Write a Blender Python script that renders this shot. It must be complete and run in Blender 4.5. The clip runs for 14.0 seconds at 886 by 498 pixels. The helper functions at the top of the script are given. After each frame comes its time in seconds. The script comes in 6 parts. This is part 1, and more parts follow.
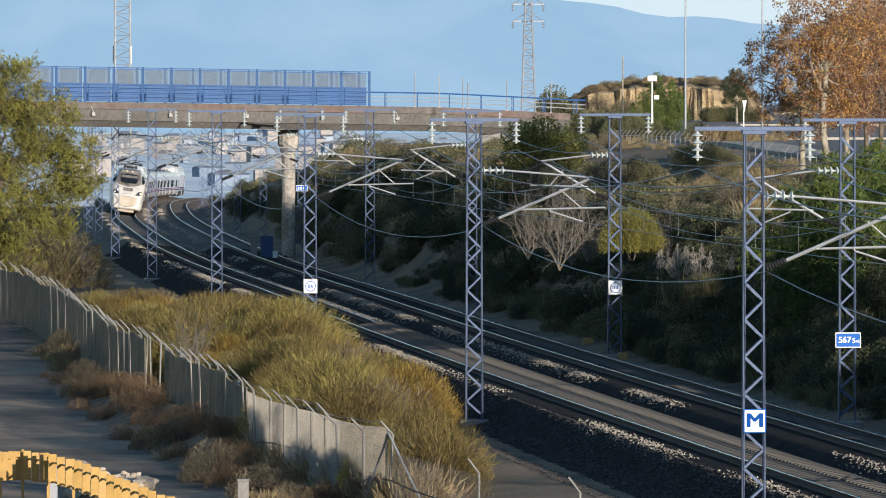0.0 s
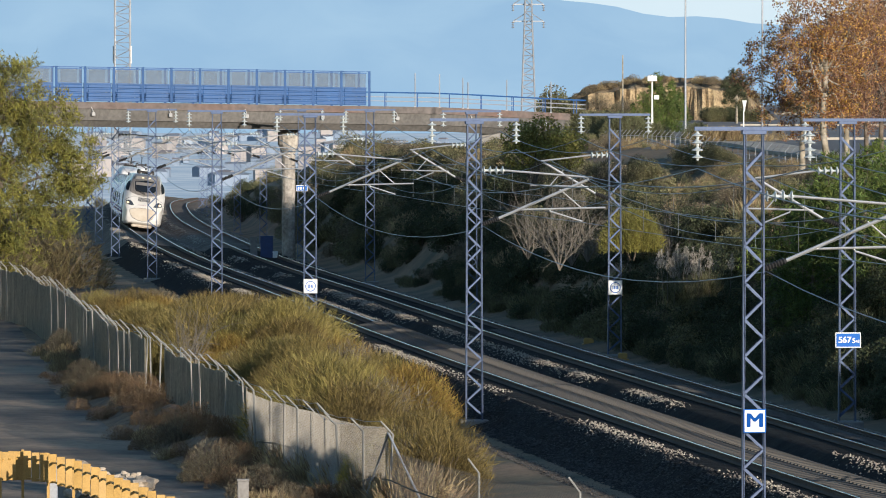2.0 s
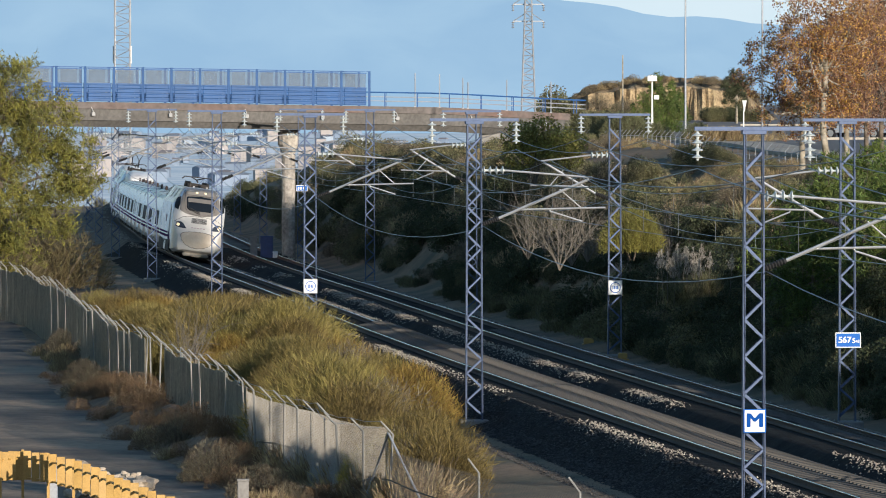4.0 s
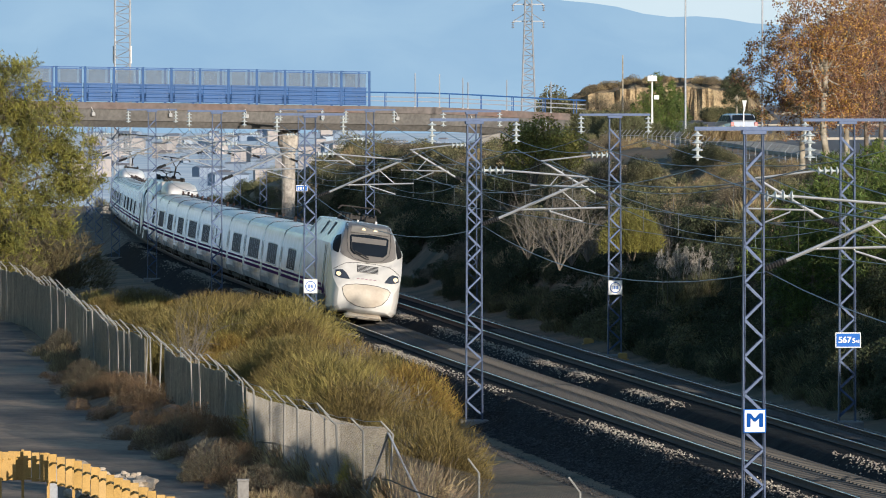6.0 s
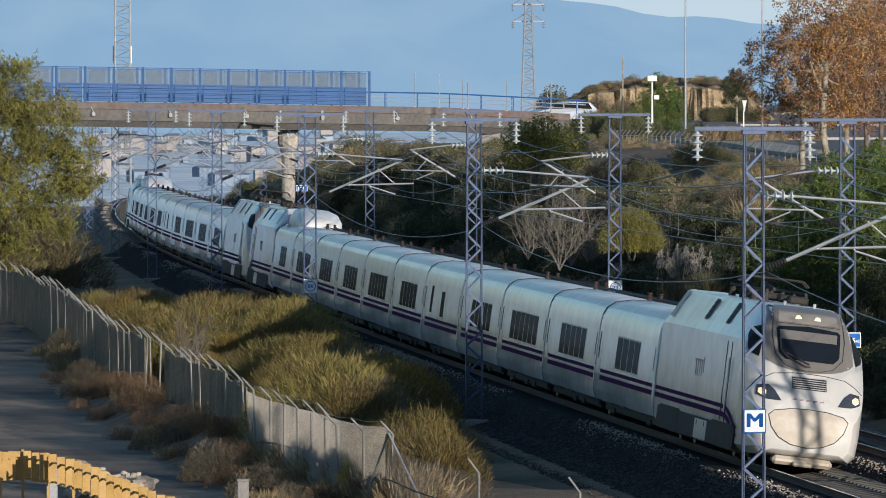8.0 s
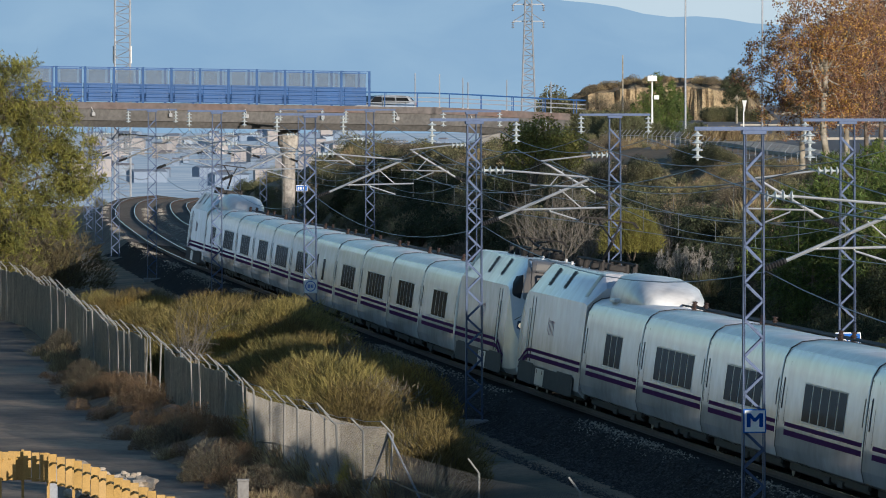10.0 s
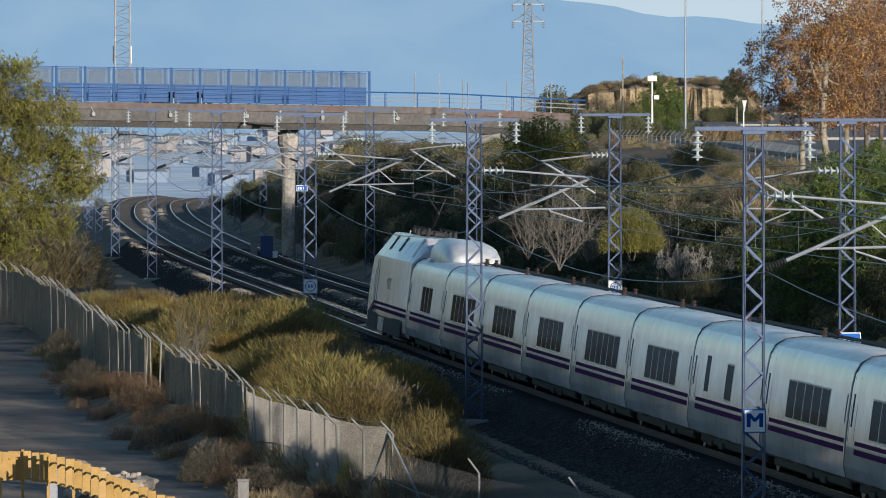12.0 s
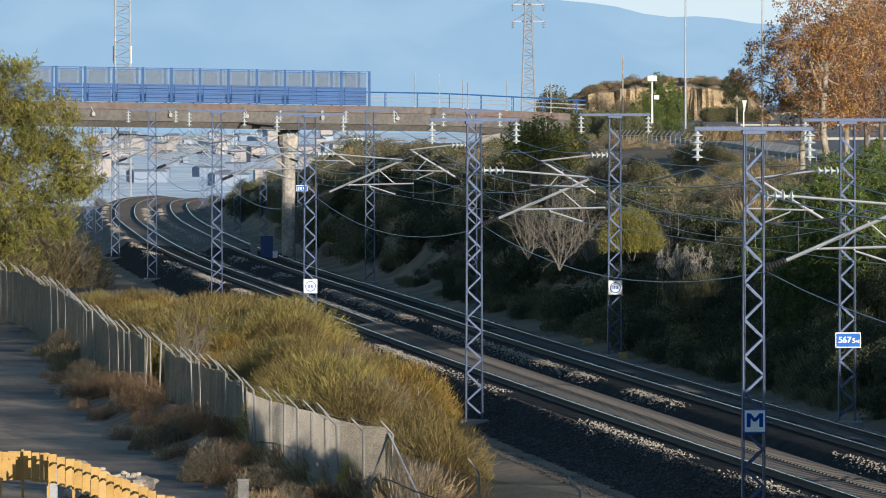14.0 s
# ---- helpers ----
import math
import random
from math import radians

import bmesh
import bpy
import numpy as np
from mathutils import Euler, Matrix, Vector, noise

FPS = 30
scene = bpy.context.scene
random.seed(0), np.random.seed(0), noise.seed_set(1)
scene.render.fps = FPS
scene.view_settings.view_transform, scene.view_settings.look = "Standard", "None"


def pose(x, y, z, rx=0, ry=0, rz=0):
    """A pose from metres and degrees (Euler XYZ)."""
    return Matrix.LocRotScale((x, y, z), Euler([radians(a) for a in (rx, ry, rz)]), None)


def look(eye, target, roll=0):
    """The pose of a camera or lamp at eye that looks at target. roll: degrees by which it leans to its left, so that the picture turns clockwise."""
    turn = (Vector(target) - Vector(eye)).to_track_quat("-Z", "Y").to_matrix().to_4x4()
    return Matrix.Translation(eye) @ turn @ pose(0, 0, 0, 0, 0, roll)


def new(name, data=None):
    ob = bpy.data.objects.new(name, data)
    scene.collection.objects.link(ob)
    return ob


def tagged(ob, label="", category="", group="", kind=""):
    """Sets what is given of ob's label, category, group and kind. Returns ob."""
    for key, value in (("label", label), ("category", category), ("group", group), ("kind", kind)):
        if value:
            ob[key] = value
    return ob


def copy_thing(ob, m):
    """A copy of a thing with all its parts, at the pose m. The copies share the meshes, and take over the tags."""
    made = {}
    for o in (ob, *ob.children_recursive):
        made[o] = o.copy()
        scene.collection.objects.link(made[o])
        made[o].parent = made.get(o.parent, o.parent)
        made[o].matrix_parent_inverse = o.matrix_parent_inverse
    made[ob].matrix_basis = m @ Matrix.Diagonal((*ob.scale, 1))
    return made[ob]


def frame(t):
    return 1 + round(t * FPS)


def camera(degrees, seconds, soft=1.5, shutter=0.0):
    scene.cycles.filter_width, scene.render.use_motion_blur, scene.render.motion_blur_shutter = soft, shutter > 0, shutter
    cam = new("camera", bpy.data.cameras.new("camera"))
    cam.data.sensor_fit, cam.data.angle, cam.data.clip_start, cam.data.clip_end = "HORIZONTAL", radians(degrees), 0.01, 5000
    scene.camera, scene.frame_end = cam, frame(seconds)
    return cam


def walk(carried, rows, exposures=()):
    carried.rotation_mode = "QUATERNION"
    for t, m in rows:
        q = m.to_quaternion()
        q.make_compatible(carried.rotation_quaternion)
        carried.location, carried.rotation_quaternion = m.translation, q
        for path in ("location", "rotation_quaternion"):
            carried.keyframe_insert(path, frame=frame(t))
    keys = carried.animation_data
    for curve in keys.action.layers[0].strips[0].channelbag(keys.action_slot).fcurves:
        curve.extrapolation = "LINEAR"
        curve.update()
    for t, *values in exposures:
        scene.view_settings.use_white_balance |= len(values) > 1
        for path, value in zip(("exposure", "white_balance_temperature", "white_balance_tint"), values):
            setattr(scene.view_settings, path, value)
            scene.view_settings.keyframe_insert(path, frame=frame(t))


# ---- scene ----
# camera: a long lens, still, well above the line
EYE_Z = 9.261
cam = camera(6.5093, 14.0, soft=1.0)
view = pose(0, 0, EYE_Z, 90 - 1.1397, 0, 0)
walk(cam, [(0.0, view), (14.0, view)], [(0.0, 0.6, 5950, 10), (5.5, 0.57, 5950, 10), (7.0, 0.40, 5850, 10), (8.0, 0.27, 5750, 10), (12.6, 0.27, 5750, 10), (13.5, 0.52, 5850, 10), (14.0, 0.6, 5950, 10)])

# world: low winter sun from behind the viewer, clear hazy sky
SUN_E, SUN_A = radians(9.2), radians(28.0)
world = bpy.data.worlds.new("sky")
scene.world = world
world.use_nodes = True
wn = world.node_tree.nodes
sky = wn.new("ShaderNodeTexSky")
sky.sky_type, sky.sun_disc = "NISHITA", False
sky.air_density, sky.dust_density, sky.ozone_density = 1.2, 0.2, 3.0
sky.sun_elevation, sky.sun_rotation = SUN_E, math.pi - SUN_A
wn["Background"].inputs[1].default_value = 0.103
world.node_tree.links.new(sky.outputs[0], wn["Background"].inputs[0])
sun = new("sun", bpy.data.lights.new("sun", "SUN"))
sun.data.energy, sun.data.angle, sun.data.color = 4.7, radians(0.55), (1.0, 0.85, 0.66)
to_sun = Vector((math.sin(SUN_A) * math.cos(SUN_E), -math.cos(SUN_A) * math.cos(SUN_E), math.sin(SUN_E)))
sun.matrix_world = look(to_sun * 300, (0, 0, 0))


# ---- materials ----
def material(name, color, rough=0.8, metal=0.0, vary=0.25, scale=3.0, fine=30.0, bump=0.0, other=None, island=0.0, spec=0.5, objrand=0.0):
    m = bpy.data.materials.new(name)
    m.use_nodes = True
    nt = m.node_tree
    b = nt.nodes["Principled BSDF"]
    b.inputs["Roughness"].default_value, b.inputs["Metallic"].default_value = rough, metal
    b.inputs["Specular IOR Level"].default_value = spec
    tc = nt.nodes.new("ShaderNodeTexCoord")
    n1 = nt.nodes.new("ShaderNodeTexNoise")
    n1.inputs["Scale"].default_value, n1.inputs["Detail"].default_value = scale, 6
    n2 = nt.nodes.new("ShaderNodeTexNoise")
    n2.inputs["Scale"].default_value, n2.inputs["Detail"].default_value = fine, 4
    for n in (n1, n2):
        nt.links.new(tc.outputs["Object"], n.inputs["Vector"])
    ramp = nt.nodes.new("ShaderNodeValToRGB")
    c2 = other or tuple(c * (1 - vary) for c in color)
    ramp.color_ramp.elements[0].color, ramp.color_ramp.elements[1].color = (*c2, 1), (*color, 1)
    ramp.color_ramp.elements[0].position, ramp.color_ramp.elements[1].position = 0.35, 0.65
    nt.links.new(n1.outputs[0], ramp.inputs[0])
    hsv = nt.nodes.new("ShaderNodeHueSaturation")
    nt.links.new(ramp.outputs[0], hsv.inputs["Color"])
    mr = nt.nodes.new("ShaderNodeMapRange")
    mr.inputs["From Min"].default_value, mr.inputs["From Max"].default_value = 0.25, 0.75
    mr.inputs["To Min"].default_value, mr.inputs["To Max"].default_value = 1 - vary, 1 + vary * 0.6
    nt.links.new(n2.outputs[0], mr.inputs["Value"])
    val = mr.outputs[0]
    for amount, node, out in ((island, "ShaderNodeNewGeometry", "Random Per Island"), (objrand, "ShaderNodeObjectInfo", "Random")):
        if amount:
            g = nt.nodes.new(node)
            r = nt.nodes.new("ShaderNodeMapRange")
            r.inputs["To Min"].default_value, r.inputs["To Max"].default_value = 1 - amount, 1 + amount
            nt.links.new(g.outputs[out], r.inputs["Value"])
            mul = nt.nodes.new("ShaderNodeMath")
            mul.operation = "MULTIPLY"
            nt.links.new(val, mul.inputs[0])
            nt.links.new(r.outputs[0], mul.inputs[1])
            val = mul.outputs[0]
            hue = nt.nodes.new("ShaderNodeMapRange")
            hue.inputs["To Min"].default_value, hue.inputs["To Max"].default_value = 0.5 - amount * 0.05, 0.5 + amount * 0.05
            nt.links.new(g.outputs[out], hue.inputs["Value"])
            nt.links.new(hue.outputs[0], hsv.inputs["Hue"])
    nt.links.new(val, hsv.inputs["Value"])
    nt.links.new(hsv.outputs[0], b.inputs["Base Color"])
    if bump:
        bp = nt.nodes.new("ShaderNodeBump")
        bp.inputs["Strength"].default_value, bp.inputs["Distance"].default_value = 0.6, bump
        nt.links.new(n2.outputs[0], bp.inputs["Height"])
        nt.links.new(bp.outputs[0], b.inputs["Normal"])
    return m


def glow(name, color, strength):
    m = material(name, color, 0.3)
    b = m.node_tree.nodes["Principled BSDF"]
    b.inputs["Emission Color"].default_value = (*color, 1)
    b.inputs["Emission Strength"].default_value = strength
    return m


def leafy(name, color, other, through_=0.3, island=0.35, scale=0.6, objrand=0.0):
    m = material(name, color, 0.65, vary=0.25, scale=scale, fine=8, other=other, island=island, spec=0.25, objrand=objrand)
    nt = m.node_tree
    b, out = nt.nodes["Principled BSDF"], nt.nodes["Material Output"]
    t = nt.nodes.new("ShaderNodeBsdfTranslucent")
    mix = nt.nodes.new("ShaderNodeMixShader")
    mix.inputs[0].default_value = through_
    nt.links.new(b.inputs["Base Color"].links[0].from_socket, t.inputs[0])
    nt.links.new(b.outputs[0], mix.inputs[1])
    nt.links.new(t.outputs[0], mix.inputs[2])
    nt.links.new(mix.outputs[0], out.inputs[0])
    return m


SOIL = material("dry_soil", (0.26, 0.165, 0.09), 0.95, vary=0.35, scale=0.25, fine=5, bump=0.05, other=(0.085, 0.08, 0.045))
DIRT = material("packed_dirt", (0.36, 0.255, 0.165), 0.92, vary=0.35, scale=0.18, fine=4, bump=0.03, other=(0.06, 0.051, 0.044))
BALLAST = material("ballast_stone", (0.042, 0.039, 0.036), 0.95, vary=0.6, scale=1.2, fine=22, bump=0.05, other=(0.022, 0.022, 0.022), spec=0.05)
# lit copy of the ballast: the far curve's sunlight is put into its tan
SUNLITBED = material("sunlit_tan_ballast", (0.24, 0.195, 0.15), 0.95, vary=0.4, scale=0.6, fine=10, bump=0.04, other=(0.14, 0.118, 0.095), spec=0.1)
STONE = material("sunlit_loose_stone", (0.34, 0.30, 0.25), 0.85, vary=0.3, scale=4, fine=30, island=0.5)
CONCRETE = material("concrete", (0.27, 0.26, 0.245), 0.85, vary=0.25, scale=0.5, fine=8, bump=0.01, other=(0.20, 0.19, 0.18))
RUSTY = material("stained_concrete", (0.15, 0.10, 0.085), 0.85, vary=0.35, scale=0.25, fine=3, bump=0.01, other=(0.13, 0.115, 0.11))
# a darker grey than CONCRETE, for the girder and edge beam
GIRDER = material("dark_girder_concrete", (0.15, 0.142, 0.135), 0.9, vary=0.3, scale=0.4, fine=5, bump=0.01, other=(0.105, 0.10, 0.096))
SLEEPER = material("sleeper_concrete", (0.085, 0.077, 0.068), 0.9, vary=0.3, scale=2, fine=20)
RAIL_WEB = material("rail_rust", (0.10, 0.055, 0.038), 0.8, vary=0.3, scale=3, fine=20)
RAIL_TOP = material("rail_polish", (0.62, 0.62, 0.63), 0.22, metal=1.0, vary=0.08, scale=2, fine=20)
GALV = material("galvanised_steel", (0.36, 0.38, 0.42), 0.5, metal=0.35, vary=0.2, scale=1.2, fine=12)
BLUESTEEL = material("blue_tinged_steel", (0.062, 0.10, 0.205), 0.55, metal=0.1, vary=0.2, scale=1.0, fine=12)
TUBE = material("cantilever_tube", (0.58, 0.58, 0.58), 0.35, metal=0.7, vary=0.12)
WIRE = material("catenary_wire", (0.30, 0.31, 0.32), 0.45, metal=0.6, vary=0.1)
GLASSY = material("insulator_glass", (0.46, 0.50, 0.51), 0.2, vary=0.05)
DARK = material("dark_rubber", (0.02, 0.02, 0.022), 0.6)
BROWNINS = material("brown_insulator", (0.04, 0.02, 0.015), 0.6)
WHITE = material("white_paint", (0.80, 0.80, 0.78), 0.4, vary=0.06)
SIGNBLUE = material("sign_blue", (0.03, 0.13, 0.47), 0.7, vary=0.08, spec=0.1)
BLUEPAINT = material("blue_barrier_paint", (0.02, 0.085, 0.25), 0.55, vary=0.15, scale=0.6, fine=6)
YELLOW = material("yellow_paint", (0.47, 0.285, 0.075), 0.5, vary=0.2, scale=2)


# ---- mesh helpers ----
def part(name, bm, mat, parent=None, label="", smooth=False):
    me = bpy.data.meshes.new(name)
    bm.to_mesh(me)
    bm.free()
    for m in (mat if isinstance(mat, (list, tuple)) else (mat,)):
        me.materials.append(m)
    if smooth:
        me.shade_smooth()
    ob = new(name, me)
    if parent is not None:
        ob.parent = parent
    return tagged(ob, label) if label else ob


def from_lists(name, verts, faces, mat, parent=None, smooth=False):
    me = bpy.data.meshes.new(name)
    me.from_pydata(verts, [], faces)
    for m in (mat if isinstance(mat, (list, tuple)) else (mat,)):
        me.materials.append(m)
    if smooth:
        me.shade_smooth()
    ob = new(name, me)
    if parent is not None:
        ob.parent = parent
    return ob


def box(bm, c, size, rot=None, mi=0, bevel=0.0):
    m = Matrix.Translation(c) @ (rot.to_4x4() if rot else Matrix()) @ Matrix.Diagonal((*size, 1))
    r = bmesh.ops.create_cube(bm, size=1, matrix=m)
    fs = {f for v in r["verts"] for f in v.link_faces}
    for f in fs:
        f.material_index = mi
    if bevel:
        bmesh.ops.bevel(bm, geom=list({e for f in fs for e in f.edges}), offset=bevel, segments=1, affect="EDGES")


def rod(bm, a, b, r, n=6, r2=None, mi=0):
    a, b = Vector(a), Vector(b)
    d = b - a
    if d.length < 1e-6:
        return
    q = d.to_track_quat("Z", "Y").to_matrix()
    r2 = r if r2 is None else r2
    rings = []
    for c, rr in ((a, r), (b, r2)):
        rings.append([bm.verts.new(c + q @ Vector((rr * math.cos(k * 2 * math.pi / n), rr * math.sin(k * 2 * math.pi / n), 0))) for k in range(n)])
    for k in range(n):
        bm.faces.new((rings[0][k], rings[0][(k + 1) % n], rings[1][(k + 1) % n], rings[1][k])).material_index = mi
    bm.faces.new(rings[0][::-1]).material_index = mi
    bm.faces.new(rings[1]).material_index = mi


def bar(bm, a, b, w, d, up=(0, 0, 1), mi=0):
    a, b = Vector(a), Vector(b)
    z = (b - a).normalized()
    x = Vector(up).cross(z)
    x = x.normalized() if x.length > 1e-4 else Vector((1, 0, 0))
    y = z.cross(x)
    box(bm, (a + b) / 2, (w, d, (b - a).length), Matrix((x, y, z)).transposed(), mi)


def lathe(bm, a, b, profile, n=12, mi=0):
    """One turned piece from a to b: profile of (share of the length, radius)."""
    a, b = Vector(a), Vector(b)
    q = (b - a).to_track_quat("Z", "Y").to_matrix()
    rings = []
    for t, r in profile:
        c = a.lerp(b, t)
        rings.append([bm.verts.new(c + q @ Vector((r * math.cos(k * 2 * math.pi / n), r * math.sin(k * 2 * math.pi / n), 0))) for k in range(n)])
    for r0, r1 in zip(rings, rings[1:]):
        for k in range(n):
            bm.faces.new((r0[k], r0[(k + 1) % n], r1[(k + 1) % n], r1[k])).material_index = mi
    bm.faces.new(rings[0][::-1]).material_index = mi
    bm.faces.new(rings[-1]).material_index = mi


def disc_stack(bm, top, length, radius, count, mi=0, along_=(0, 0, -1)):
    """A string of glass discs, each a bell with a thin neck between."""
    prof = [(0.0, radius * 0.2)]
    for k in range(count):
        t, st = (k + 0.12) / count, 1 / count
        prof += [(t, radius * 0.22), (t + st * 0.22, radius * 0.45), (t + st * 0.42, radius), (t + st * 0.52, radius * 0.96), (t + st * 0.6, radius * 0.3)]
    prof.append((1.0, radius * 0.2))
    lathe(bm, top, Vector(top) + Vector(along_) * length, prof, 12, mi)


def empty(name, m, label, category, group="", kind=""):
    ob = new(name)
    ob.matrix_world = m
    return tagged(ob, label, category, group, kind)


# ---- the line: heading and curvature along its length, and how it dips far off ----
CURVE = [-0.1761, -0.0862, -0.1262, -0.1201, 0.0984, -0.2572, -0.3271, -0.0835, -0.0369, -0.1317, -0.141, -0.0489, -0.0435, -0.0709, -0.1089, -0.2137, -0.3126, -0.3343]
DIP = [0, 0, 0, -0.1199, -0.573, -1.1635, -1.8902, -2.7253, -3.6363, -4.6034]
SS = np.arange(-700, 4701, 1.0)
kk = np.interp(SS, np.arange(0, 851, 50.0), np.array(CURVE) / 1000)
kk[SS < 0], kk[SS > 900] = 0, 0
hh = np.concatenate([[0], np.cumsum((kk[1:] + kk[:-1]) / 2)])
hh += 1.677 - hh[700]
CX = np.concatenate([[0], np.cumsum((np.cos(hh)[1:] + np.cos(hh)[:-1]) / 2)])
CY = np.concatenate([[0], np.cumsum((np.sin(hh)[1:] + np.sin(hh)[:-1]) / 2)])
CX += 10.8755 - CX[700]
CY += 171.3443 - CY[700]
kern = np.ones(61) / 61
CZ = np.convolve(np.pad(np.interp(SS, np.arange(0, 901, 100.0), DIP), 30, mode="edge"), kern, "valid")
GAUGE, CANT, TRACK2, CANT2, DROP2 = 0.87, 0.2131, -5.3, 0.1152, -0.2427


def on_line(s, o=0.0, z=0.0):
    """A place s metres along the line, o to its left, z over its rails."""
    x, y, h, d = (float(np.interp(s, SS, a)) for a in (CX, CY, hh, CZ))
    return Vector((x - o * math.sin(h), y + o * math.cos(h), z + d))


def heading(s):
    return float(np.interp(s, SS, hh))


def line_pose(s, o=0.0, z=0.0, turn=0.0):
    """x to the line's right, y along it away from the viewer."""
    return Matrix.Translation(on_line(s, o, z)) @ Matrix.Rotation(heading(s) - math.pi / 2 + turn, 4, "Z")


def crest(s):
    return float(np.interp(s, [-300, 0, 60, 110, 150, 210, 240, 320, 500, 800], [3.8, 4.0, 4.0, 4.3, 5.75, 6.1, 6.5, 6.4, 6.0, 0.5]))


def rough(x, y, amp=1.0):
    return amp * (noise.noise(Vector((x * 0.06, y * 0.06, 0))) * 0.6 + noise.noise(Vector((x * 0.3, y * 0.3, 3))) * 0.18)


def height(s, o):
    """Ground over rail level at s, o (without the line's own dip)."""
    if o >= 0:
        z = float(np.interp(o, [0, 2.9, 4.4, 7.5, 12, 40, 200, 1500], [-0.78, -0.78, -0.85, -1.15, -1.35, -1.4, -1.4, -6]))
        hill = float(np.interp(s, [-400, -150, -60], [7.4, 7.4, 0.0]))
        z += hill * min(1.0, max(0.0, (o - 9) / 12))
        amp = min(1.0, max(0.0, (o - 5) / 6)) * 0.35
    else:
        c = crest(s)
        z = float(np.interp(-o, [0, 8.4, 9.6, 12.8, 17, 23, 30, 90, 300, 1500], [-0.78, -0.75, -0.5, c * 0.42, c * 0.78, c, c + 0.2, c + 0.4, c, -6]))
        amp = min(1.0, max(0.0, (-o - 9) / 4)) * (0.7 if -o < 22 else 0.12)
    far = min(1.0, max(0.0, (s - 700) / 500))
    z = z * (1 - far) - 2.2 * far - float(np.interp(s, [950, 1500], [0, 45]))
    return z, amp


def ground_at(s, o):
    z, amp = height(s, o)
    p = on_line(s, o, 0)
    return Vector((p.x, p.y, p.z + z + rough(p.x, p.y, amp)))


ROADWAY = material("worn_asphalt", (0.13, 0.13, 0.135), 0.9, vary=0.25, scale=0.2, fine=6)
# distance haze is mixed into this pale blue ground colour
PLAIN = material("haze_tinted_plain", (0.44, 0.50, 0.56), 0.95, vary=0.12, scale=0.01, fine=0.08, other=(0.36, 0.43, 0.50))


def build_ground():
    svals = [*range(-400, 0, 10), *np.arange(0, 360, 2.5), *range(360, 900, 10), *range(900, 4500, 120)]
    ovals = sorted({*np.arange(-30, 26, 0.75), *range(-150, -30, 5), *range(30, 150, 6), -1500, -900, -500, -300, -200, 200, 300, 500, 900, 1500})
    verts = [tuple(ground_at(s, o)) for s in svals for o in ovals]
    n = len(ovals)
    faces, mids = [], []
    for i in range(len(svals) - 1):
        for j in range(n - 1):
            faces.append((i * n + j, (i + 1) * n + j, (i + 1) * n + j + 1, i * n + j + 1)[::-1])
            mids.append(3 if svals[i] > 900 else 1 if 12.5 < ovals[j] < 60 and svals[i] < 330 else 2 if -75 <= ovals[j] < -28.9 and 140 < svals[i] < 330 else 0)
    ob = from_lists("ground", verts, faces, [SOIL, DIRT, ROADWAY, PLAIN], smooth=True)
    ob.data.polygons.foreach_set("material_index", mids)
    return tagged(ob, "dry grassy earth with a packed dirt yard", "ground", kind="structure")


build_ground()


def sweep(name, profile, s0, s1, step, mat, closed=False, parent=None, smooth=False, jitter=0.0):
    """A profile of (o, z) points carried along the line."""
    sv = list(np.arange(s0, s1 + 0.01, step))
    n = len(profile)
    verts = []
    for s in sv:
        for o, z in profile:
            j = jitter * noise.noise(Vector((s * 0.8, o * 2.0, 7)))
            verts.append(tuple(on_line(s, o + j * 1.5, z + j * 0.6)))
    faces = []
    for i in range(len(sv) - 1):
        for k in range(n if closed else n - 1):
            k2 = (k + 1) % n
            faces.append((i * n + k, i * n + k2, (i + 1) * n + k2, (i + 1) * n + k))
    if closed:
        faces.append(tuple(range(n))[::-1])
        faces.append(tuple((len(sv) - 1) * n + k for k in range(n)))
    return from_lists(name, verts, faces, mat, parent, smooth)


BED = {}


def bed_z(o):
    """Height of the ballast at o, over both tracks."""
    return max(float(np.interp(o, xs, zs)) for xs, zs in BED.values())


